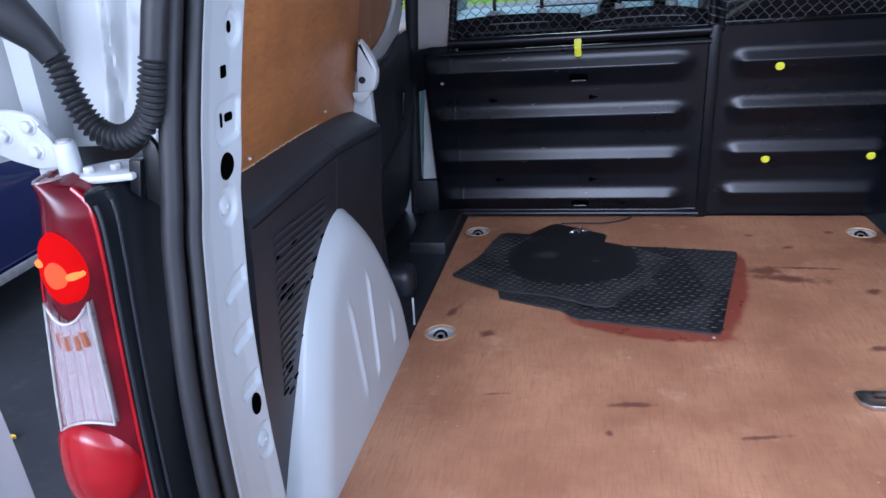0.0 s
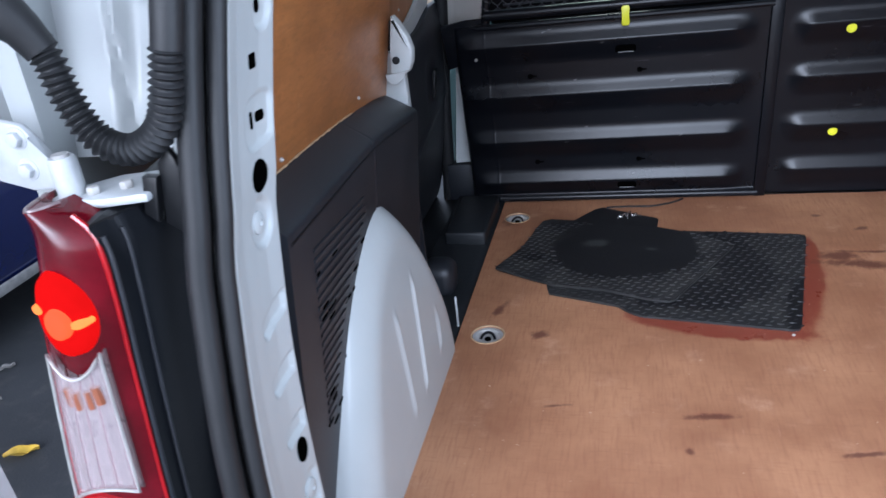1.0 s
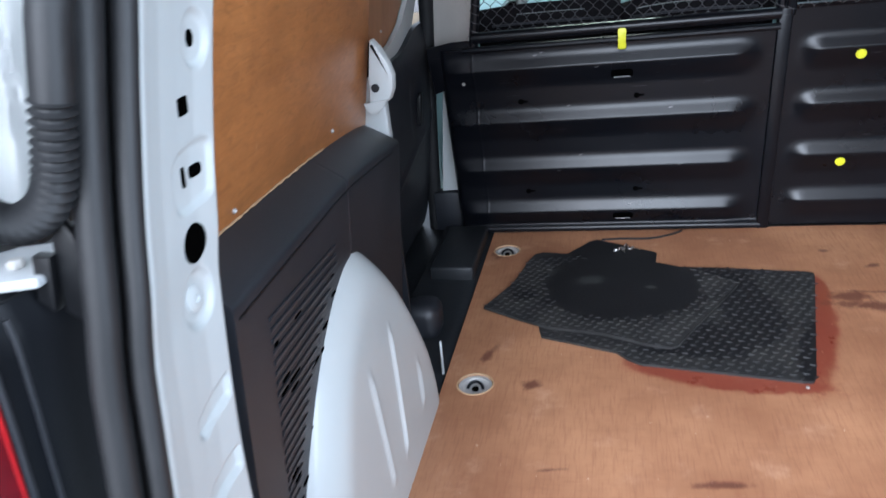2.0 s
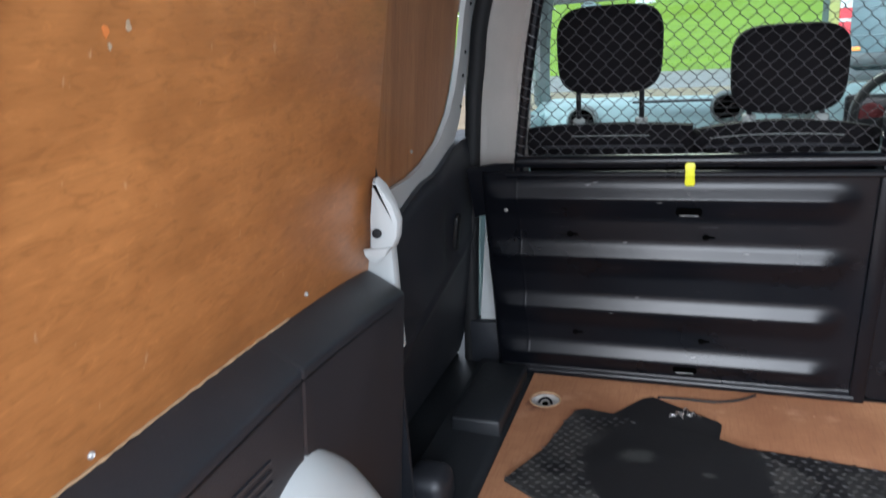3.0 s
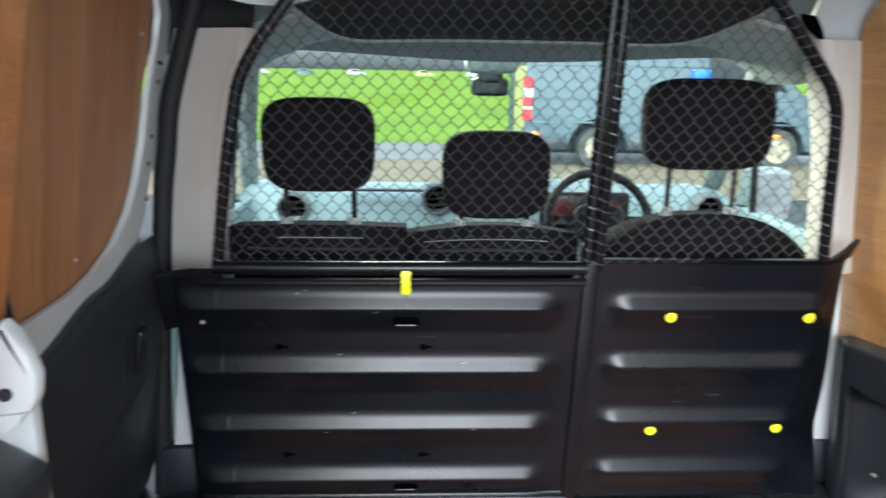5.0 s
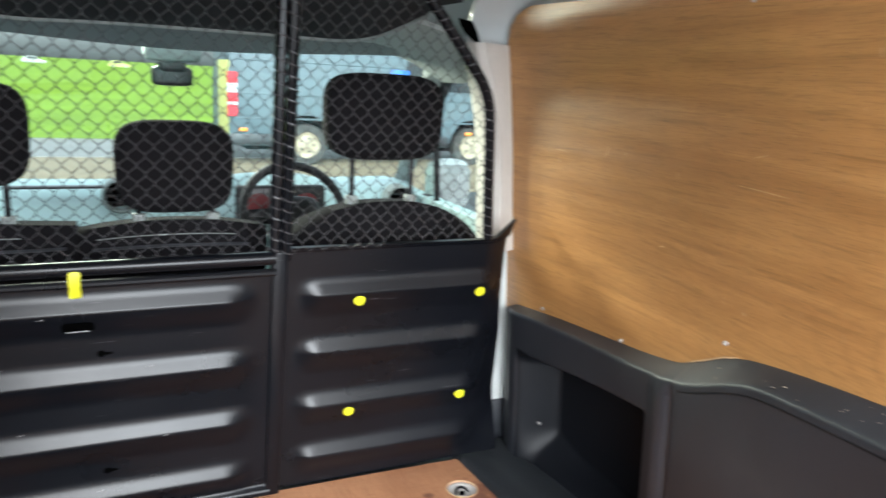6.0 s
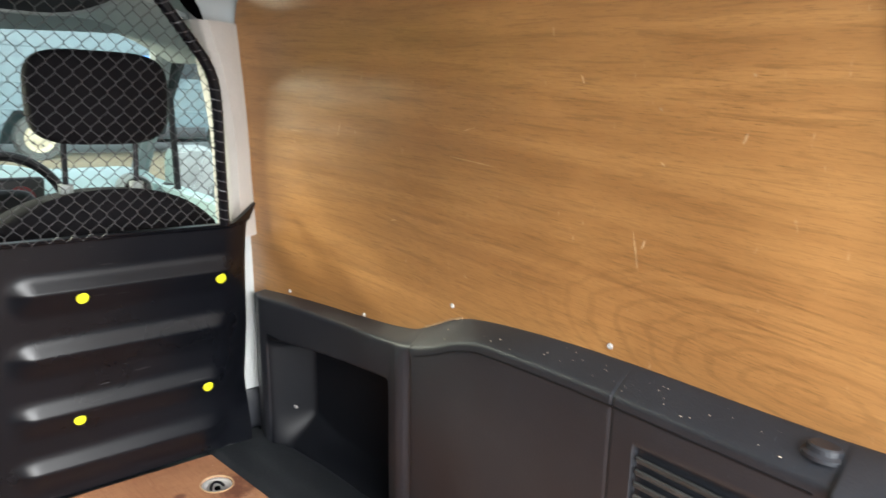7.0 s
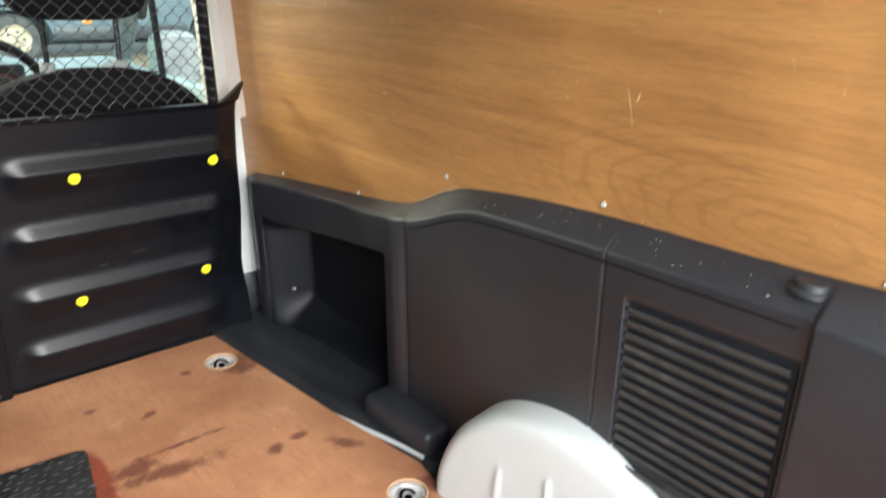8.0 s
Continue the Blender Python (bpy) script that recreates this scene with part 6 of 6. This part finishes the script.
wheel = thing("steering_wheel", "dark three-spoke steering wheel", "steering wheel", m=pose(0.322, 2.50, 0.590, 62, 0, 0))
bm = bmesh.new()
tube(bm, [(0.165 * math.cos(a), 0.165 * math.sin(a), 0) for a in (2 * math.pi * i / 40 for i in range(40))], 0.015, 10, closed=True)
part("rim", bm, PLASTIC_SMOOTH, wheel, local=True)
bm = bmesh.new()
pillow(bm, (0, -0.01, 0.0), (0.17, 0.13, 0.05), 3.5)
part("hub", bm, PLASTIC_SMOOTH, wheel, local=True)
for a in (0, 180, 270):
    bm = bmesh.new()
    c, s = math.cos(radians(a)), math.sin(radians(a))
    prism(bm, [(0.06 * c - 0.018 * s, 0.06 * s + 0.018 * c), (0.16 * c - 0.012 * s, 0.16 * s + 0.012 * c), (0.16 * c + 0.012 * s, 0.16 * s - 0.012 * c), (0.06 * c + 0.018 * s, 0.06 * s - 0.018 * c)], plane_xy(-0.006), 0.012, 0.003)
    part("spoke", bm, CUP if a == 270 else PLASTIC_SMOOTH, wheel, local=True)
bm = bmesh.new()
tube(bm, [(0, 0, -0.012), (0, 0, -0.19)], 0.03, 12)
part("column", bm, PLASTIC_SMOOTH, wheel, local=True)

# cab shell: roof lining, header, windscreen, posts and door sides
def lining_edge(x):
    """How far forward the dark roof lining reaches: rounded off towards the sides."""
    return 2.20 - 0.30 * abs((x + 0.02) / 0.53) ** 7


def lining_z(x, y):
    return 1.235 - 0.10 * step(y, 1.80, 2.22) - 0.035 * (x / 0.55) ** 4


bm = bmesh.new()
sheet(bm, lambda x, v: (x, 1.70 + (lining_edge(x) - 1.70) * v, lining_z(x, 1.70 + (lining_edge(x) - 1.70) * v)), span(-0.545, 0.505, 36), span(0, 1, 16), (0, 0, 0.01))
solo("cab_ceiling", bm, HEADLINING, "dark cloth roof lining over the cab", "ceiling", "structure")
bm = bmesh.new()
tube(bm, [(x, lining_edge(x) + 0.004, lining_z(x, lining_edge(x)) - 0.002) for x in span(-0.548, 0.508, 60)], 0.006, 8)
solo("lining_lip", bm, LIGHT_TRIM, "pale lip along the edge of the roof lining", "trim", "structure")
bm = bmesh.new()
sheet(bm, lambda x, v: (x, 2.185 + 0.20 * v - 0.04 * (x / 0.7) ** 2, 1.150 - 0.004 * math.sin(math.pi * v) - 0.068 * v * (1 - 0.85 * (x / 0.74) ** 2) - 0.03 * (x / 0.7) ** 4), span(-0.74, 0.74, 30), span(0, 1, 8), (0, 0, 0.03))
solo("windscreen_header", bm, HEADER, "grey header trim over the windscreen", "header trim", "structure")
for s in (-1, 1):
    bm = bmesh.new()
    sheet(bm, lambda y, v: (s * (0.44 + 0.32 * v), y, 1.222 - 0.09 * step(y, 1.80, 2.22) - 0.10 * v * v), span(1.985, 2.36, 14), span(0, 1, 6), (0, 0, 0.012))
    solo("roof_side_trim", bm, LIGHT_TRIM, "pale grey roof side trim in the cab", "roof trim", "structure")
    bm = bmesh.new()
    A = [(s * 0.735, 2.33, 1.13), (s * 0.80, 2.56, 0.98), (s * 0.865, 2.82, 0.79), (s * 0.91, 3.04, 0.62)]
    tube(bm, spline(A, 6), 0.034, 10)
    solo("windscreen_post", bm, LIGHT_TRIM, "pale grey windscreen post", "windscreen post", "structure")
    bm = bmesh.new()
    tube(bm, spline([(s * 0.765, 2.06, 1.14), (s * 0.80, 2.3, 1.12), (s * 0.86, 2.6, 0.95), (s * 0.90, 2.80, 0.79)], 6), 0.020, 8)
    solo("door_frame", bm, PLASTIC_SMOOTH, "black front door window frame", "door frame", "structure")
    bm = bmesh.new()
    sheet(bm, lambda y, z: (s * (0.90 - 0.04 * step(z, 0.3, 0.62)), y, z), span(2.0, 3.2, 14), span(-0.05, 0.60, 10), (s * 0.06, 0, 0))
    solo("front_door_side", bm, DASH, "grey trimmed front door below its window", "door side", "structure")
    bm = bmesh.new()
    sheet(bm, lambda u, v: (s * (0.895 - 0.085 * v), 2.02 + (2.98 - 2.02 - 0.62 * v) * u, 0.60 + 0.53 * v), span(0, 1, 6), span(0, 1, 6), (s * 0.004, 0, 0))
    g = solo("side_window", bm, GLASS, "clear front door window", "window", "structure")
    g.visible_shadow = False
    # slim upright bar of the quarter light
    bm = bmesh.new()
    tube(bm, [(s * 0.885, 2.62, 0.60), (s * 0.845, 2.58, 0.95)], 0.012, 8)
    solo("quarter_bar", bm, PLASTIC_SMOOTH, "slim black bar in the door window", "window bar", "structure")
bm = bmesh.new()
sheet(bm, lambda u, v: ((0.93 - 0.19 * v) * (2 * u - 1), 3.08 - 0.72 * v + 0.08 * (1 - (2 * u - 1) ** 2), 0.60 + 0.535 * v), span(0, 1, 20), span(0, 1, 10), (0, 0.004, 0))
g = solo("windscreen", bm, GLASS, "tinted windscreen", "window", "structure")
g.visible_shadow = False
bm = bmesh.new()
sheet(bm, lambda x, v: (x, 3.10 + 0.75 * v, 0.57 - 0.17 * v * v - 0.06 * (x / 0.9) ** 4), span(-0.9, 0.9, 16), span(0, 1, 8), (0, 0, -0.03))
solo("bonnet", bm, WHITE, "white painted sloping bonnet", "bonnet", "structure")
bm = bmesh.new()
box(bm, (-0.95, 2.0, -0.12), (0.95, 3.3, -0.06), 0.01)
solo("cab_floor", bm, LINER, "black carpeted cab floor", "floor", "structure")
bm = bmesh.new()
sheet(bm, lambda x, y: (x, y, 1.33 - 0.06 * (x / 0.8) ** 4 - 0.18 * step(y, 1.9, 2.6)), span(-0.84, 0.84, 12), span(1.74, 2.42, 10), (0, 0, 0.02))
solo("cab_roof", bm, WHITE, "white painted roof over the cab", "roof", "structure")

mirror = thing("rear_view_mirror", "dark rear-view mirror hung from the windscreen", "mirror", (-0.03, 2.66, 1.06))
bm = bmesh.new()
pillow(bm, (-0.03, 2.66, 1.005), (0.125, 0.04, 0.060), 5)
part("mirror_head", bm, PLASTIC_SMOOTH, mirror)
bm = bmesh.new()
pillow(bm, (-0.03, 2.63, 1.078), (0.17, 0.05, 0.060), 5)
part("console", bm, HEADER, mirror, "grey moulded console under the header")
bm = bmesh.new()
pillow(bm, (-0.03, 2.65, 1.042), (0.085, 0.03, 0.05), 4)
part("mount", bm, PLASTIC_SMOOTH, mirror)
for s in (-1, 1):
    t = thing("door_mirror", "door mirror housing, right pale, left coloured as a dark blue reflection", "door mirror", (s * 0.95, 2.70, 0.64), "door mirrors")
    bm = bmesh.new()
    pillow(bm, (s * 0.985, 2.75, 0.64), (0.17, 0.10, 0.20), 4)
    # left shell in dark blue: a reflection put into its colour
    part("mirror_shell", bm, WHITE if s > 0 else BLUE_CAR, t)
    bm = bmesh.new()
    prism(bm, round_rect(0.145, 0.165, 0.03, 5, s * 0.985, 0.64), plane_xz(2.702), 0.004)
    part("mirror_glass", bm, CHROME, t, "bright mirror glass")
    bm = bmesh.new()
    box(bm, (min(s * 0.88, s * 0.97), 2.71, 0.57), (max(s * 0.88, s * 0.97), 2.76, 0.605), 0.008)
    part("arm", bm, PLASTIC_SMOOTH, t)


# ---- outside ----
bm = bmesh.new()
prism(bm, [(-400, -200), (400, -200), (400, 9.6), (-400, 9.6)], plane_xy(-0.60), 0.05)
solo("ground", bm, ASPHALT, "dark damp asphalt car park", "ground", "structure")
bm = bmesh.new()
prism(bm, [(-400, 9.6), (400, 9.6), (400, 13.5), (-400, 13.5)], plane_xy(-0.60), 0.06)
solo("verge", bm, SAND, "strip of tan gravel beyond the car park", "verge", "structure")
bm = bmesh.new()
prism(bm, [(-400, 13.5), (400, 13.5), (400, 16.6), (-400, 16.6)], plane_xy(-0.60), 0.075)
solo("pavement", bm, PAVING, "pale grey footpath", "pavement", "structure")
bm = bmesh.new()
sheet(bm, lambda x, y: (x, y, -0.52 + 0.15 * noise.noise((x * 0.03, y * 0.03, 0)) * step(y, 18, 40)), span(-400, 400, 60), [16.6, 18, 22, 28, 36, 50, 70, 100, 150, 260, 600, 1500], (0, 0, -0.1))
solo("grass_field", bm, GRASS, "bright green mown grass field", "grass", "structure")
bm = bmesh.new()
random.seed(12)
for k in range(2600):
    y = 16.7 + 24 * random.random() ** 1.6
    x = random.uniform(-0.75, 0.55) * y
    h, a = random.uniform(0.04, 0.10), random.uniform(0, 3.14)
    c, s = 0.012 * math.cos(a), 0.012 * math.sin(a)
    z = -0.53
    v = [bm.verts.new((x - c, y - s, z)), bm.verts.new((x + c, y + s, z)), bm.verts.new((x + random.gauss(0, 0.03), y + random.gauss(0, 0.03), z + h))]
    bm.faces.new(v)
solo("grass_tufts", bm, GRASS, "longer tufts at the near edge of the grass field", "grass", "stuff")


def wheel_unit(parent, x, y, z, r, w, side):
    bm = bmesh.new()
    prof = [(r * 0.62, 0.0), (r * 0.94, 0.0), (r, w * 0.15), (r, w * 0.85), (r * 0.94, w)]
    rows = [[bm.verts.new((x + q * math.cos(a), y + side * d, z + q * math.sin(a))) for a in (2 * math.pi * i / 28 for i in range(28))] for q, d in prof]
    for a, b in zip(rows, rows[1:]):
        for i in range(28):
            bm.faces.new((a[i], a[(i + 1) % 28], b[(i + 1) % 28], b[i]))
    wh = part("wheel", bm, TYRE, parent, "dusty tyre")
    bm = bmesh.new()
    prof = [(r * 0.63, -0.004), (r * 0.60, 0.012), (r * 0.45, 0.03), (r * 0.2, 0.0), (r * 0.1, -0.01)]
    rows = [[bm.verts.new((x + q * math.cos(a), y + side * d, z + q * math.sin(a))) for a in (2 * math.pi * i / 28 for i in range(28))] for q, d in prof]
    for a, b in zip(rows, rows[1:]):
        for i in range(28):
            bm.faces.new((a[i], a[(i + 1) % 28], b[(i + 1) % 28], b[i]))
    bm.faces.new(rows[-1])
    part("rim", bm, DUSTY_RIM, wh, "dust-covered wheel rim")
    for k in range(5):
        a = 2 * math.pi * k / 5
        bm = bmesh.new()
        prism(bm, circle(r * 0.06, 8, x + r * 0.33 * math.cos(a), z + r * 0.33 * math.sin(a)), plane_xz(y - 0.0, -side), -0.008)
        part("wheel_nut", bm, TYRE, wh)


van = thing("parked_van", "grey-blue panel van parked side-on with a tall tail lamp", "van", (4.2, 13.4, -0.55))
bm = bmesh.new()
side_out = [(1.60, -0.22), (2.38, -0.22), (2.42, 0.05), (2.55, 0.24), (2.80, 0.33), (3.02, 0.33), (3.25, 0.24), (3.40, 0.05), (3.44, -0.22), (5.6, -0.22), (5.64, 0.05), (5.8, 0.28), (6.05, 0.33), (6.3, 0.28), (6.48, 0.05), (6.5, -0.22), (7.2, -0.20), (7.25, 0.30), (6.9, 0.62), (6.3, 0.75), (5.7, 1.55), (5.4, 1.75), (1.75, 1.80), (1.64, 1.65), (1.60, 0.8)]
prism(bm, side_out, lambda a, b, d: (a, 12.60 + d, b), 1.9, 0.03)
part("body", bm, GREY_VAN, van)
bm = bmesh.new()
box(bm, (1.62, 12.575, -0.20), (2.36, 12.61, -0.02), 0.01)
part("sill", bm, PLASTIC, van, "dark lower cladding")
bm = bmesh.new()
box(bm, (3.46, 12.575, -0.20), (5.58, 12.61, -0.02), 0.01)
part("sill", bm, PLASTIC, van, "dark lower cladding")
for z in (0.22, 0.62, 1.16):
    bm = bmesh.new()
    box(bm, (1.75, 12.592, z), (6.6, 12.604, z + 0.03), 0.004)
    part("swage_line", bm, GREY_VAN, van)
bm = bmesh.new()
prism(bm, [(4.7, 0.80), (6.1, 0.80), (5.65, 1.45), (4.7, 1.45)], lambda a, b, d: (a, 12.598 - d, b), 0.008)
part("side_window", bm, DARK_GLASS, van, "dark front side window")
# tail lamp on the rear corner, in red and white sections
for z0, z1, m in ((0.26, 0.44, VAN_LAMP_RED), (0.44, 0.49, WHITE), (0.49, 0.64, VAN_LAMP_RED), (0.64, 0.79, WHITE), (0.79, 0.97, VAN_LAMP_RED)):
    bm = bmesh.new()
    box(bm, (1.585, 12.57, z0), (1.745, 12.64, z1), 0.006, 1)
    part("stripe", bm, m, van, "red section of the tail lamp" if m is VAN_LAMP_RED else "white section of the tail lamp")
# yellow-green edge of the rear door
bm = bmesh.new()
prism(bm, [(1.50, 13.0), (1.60, 12.61), (1.66, 12.61), (1.66, 13.0)], plane_xy(-0.1), 1.25, 0.01)
part("rear_door", bm, YELLOW_GREEN, van, "yellow-green rear door edge")
for x, z in ((1.83, 0.045), (3.95, 0.045), (6.0, 0.045)):
    bm = bmesh.new()
    box(bm, (x - 0.07, 12.58, z - 0.03), (x + 0.07, 12.602, z + 0.03), 0.008)
    part("marker_lamp", bm, AMBER_LAMP, van, "amber side marker")
bm = bmesh.new()
box(bm, (1.9, 12.78, -0.30), (6.9, 14.3, 0.45), 0.02)
part("wheel_well", bm, BLACK_HOLE, van, "dark wheel wells")
wheel_unit(van, 2.91, 12.60, -0.20, 0.355, 0.22, 1)
wheel_unit(van, 6.06, 12.60, -0.20, 0.355, 0.22, 1)
bm = bmesh.new()
box(bm, (4.4, 12.585, 0.98), (4.75, 12.598, 1.14), 0.004)
part("blue_sign", bm, BLUE_FILM, van, "small blue film sign")


def small_car(paint, label, at, length=4.2, turn=0.0, height=1.45):
    """A car built along its own x, set down at a pose."""
    m = Matrix.Translation(at) @ Matrix.Rotation(radians(turn), 4, "Z")
    t = thing("parked_car", label, "car", m=m)
    L = length / 2
    bm = bmesh.new()
    low = [(-L, 0.28), (-L * 0.82, 0.24), (-L * 0.80, 0.42), (-L * 0.72, 0.60), (-L * 0.58, 0.66), (-L * 0.44, 0.60), (-L * 0.36, 0.42), (-L * 0.34, 0.22), (L * 0.36, 0.22), (L * 0.38, 0.42), (L * 0.46, 0.60), (L * 0.60, 0.66), (L * 0.74, 0.60), (L * 0.82, 0.42), (L * 0.84, 0.24), (L, 0.28), (L * 1.01, 0.55), (L * 0.95, 0.72), (L * 0.55, 0.86), (-L * 0.75, 0.92), (-L * 0.98, 0.86), (-L * 1.01, 0.55)]
    prism(bm, low, lambda a, b, d: (a, -0.86 + d, b), 1.72, 0.05)
    part("body", bm, paint, t, local=True)
    bm = bmesh.new()
    prism(bm, [(-L * 0.86, 0.88), (L * 0.50, 0.86), (L * 0.18, height - 0.06), (-L * 0.05, height), (-L * 0.55, height - 0.03), (-L * 0.72, height - 0.12)], lambda a, b, d: (a, -0.74 + d, b), 1.48, 0.06)
    cb = part("cabin", bm, paint, t, local=True)
    for y in (-0.742, 0.742):
        bm = bmesh.new()
        prism(bm, [(-L * 0.68, 0.95), (L * 0.36, 0.93), (L * 0.14, height - 0.13), (-L * 0.5, height - 0.12)], lambda a, b, d: (a, y + (0.004 if y > 0 else -0.004) * d, b), 1.0)
        part("side_window", bm, DARK_GLASS, cb, "dark side window")
    for y in (-0.868, 0.868):
        bm = bmesh.new()
        box(bm, (-L * 0.33, y - 0.008, 0.20), (L * 0.35, y + 0.008, 0.245), 0.004)
        part("sill_trim", bm, CUP, t, "pale sill trim", local=True)
    for x in (-L * 0.58, L * 0.60):
        for y in (-0.84, 0.66):
            bm = bmesh.new()
            tube(bm, [(x, y, 0.31), (x, y + 0.18, 0.31)], 0.31, 24)
            wh = part("wheel", bm, TYRE, t, "black tyre", local=True)
            bm = bmesh.new()
            tube(bm, [(x, y - 0.006, 0.31), (x, y + 0.186, 0.31)], 0.20, 18)
            part("rim", bm, CUP, wh, "grey wheel rim")
    return t


small_car(BLUE_CAR, "dark blue car parked on the asphalt beside the van", (-3.78, 1.9, -0.55), 4.2, 90)
for k, (x, paint, label) in enumerate(((-52, WHITE, "white car parked far beyond the grass"), (-40, WHITE, "white car parked far beyond the grass"), (-33, BLUE_FILM, "blue car parked far beyond the grass"),
                                       (-24, WHITE, "white car parked far beyond the grass"), (-17, GREY_VAN, "grey car parked far beyond the grass"), (-9, WHITE, "white car parked far beyond the grass"),
                                       (2, YELLOW_GREEN, "yellow car parked far beyond the grass"), (10, WHITE, "white car parked far beyond the grass"), (-62, GREY_VAN, "grey car parked far beyond the grass"))):
    small_car(paint, label, (x * 1.45, 172 + (k % 3), -0.50), 4.3, 8 * (k % 2), 1.5)

# fallen leaves and crumbs on the asphalt
random.seed(21)
for k, (x, y, m, lab) in enumerate(((-2.28, 1.05, LEAF, "yellow fallen leaf on the asphalt"), (-2.75, 1.52, PAVING, "pale scrap of paper on the asphalt"), (-2.62, 1.30, PAVING, "pale scrap of paper on the asphalt"), (-2.9, 1.2, LEAF, "yellow fallen leaf on the asphalt"))):
    bm = bmesh.new()
    a, L = random.uniform(0.3, 0.8), (0.06 if m is LEAF else 0.03)

    def leaf_at(u, v, x=x, y=y, a=a, L=L):
        w = L * 0.45 * math.sin(math.pi * min(max(u, 0.02), 0.98)) ** 0.8 * (2 * v - 1)
        lx, ly = (u - 0.5) * 2 * L, w
        return (x + lx * math.cos(a) - ly * math.sin(a), y + lx * math.sin(a) + ly * math.cos(a), -0.5485 + 0.012 * abs(2 * v - 1) + 0.008 * math.sin(u * 5) ** 2)
    sheet(bm, leaf_at, span(0, 1, 8), span(0, 1, 4), (0, 0, -0.001))
    solo("fallen_leaf" if m is LEAF else "paper_scrap", bm, m, lab, "leaf" if m is LEAF else "litter", group="litter on the ground")
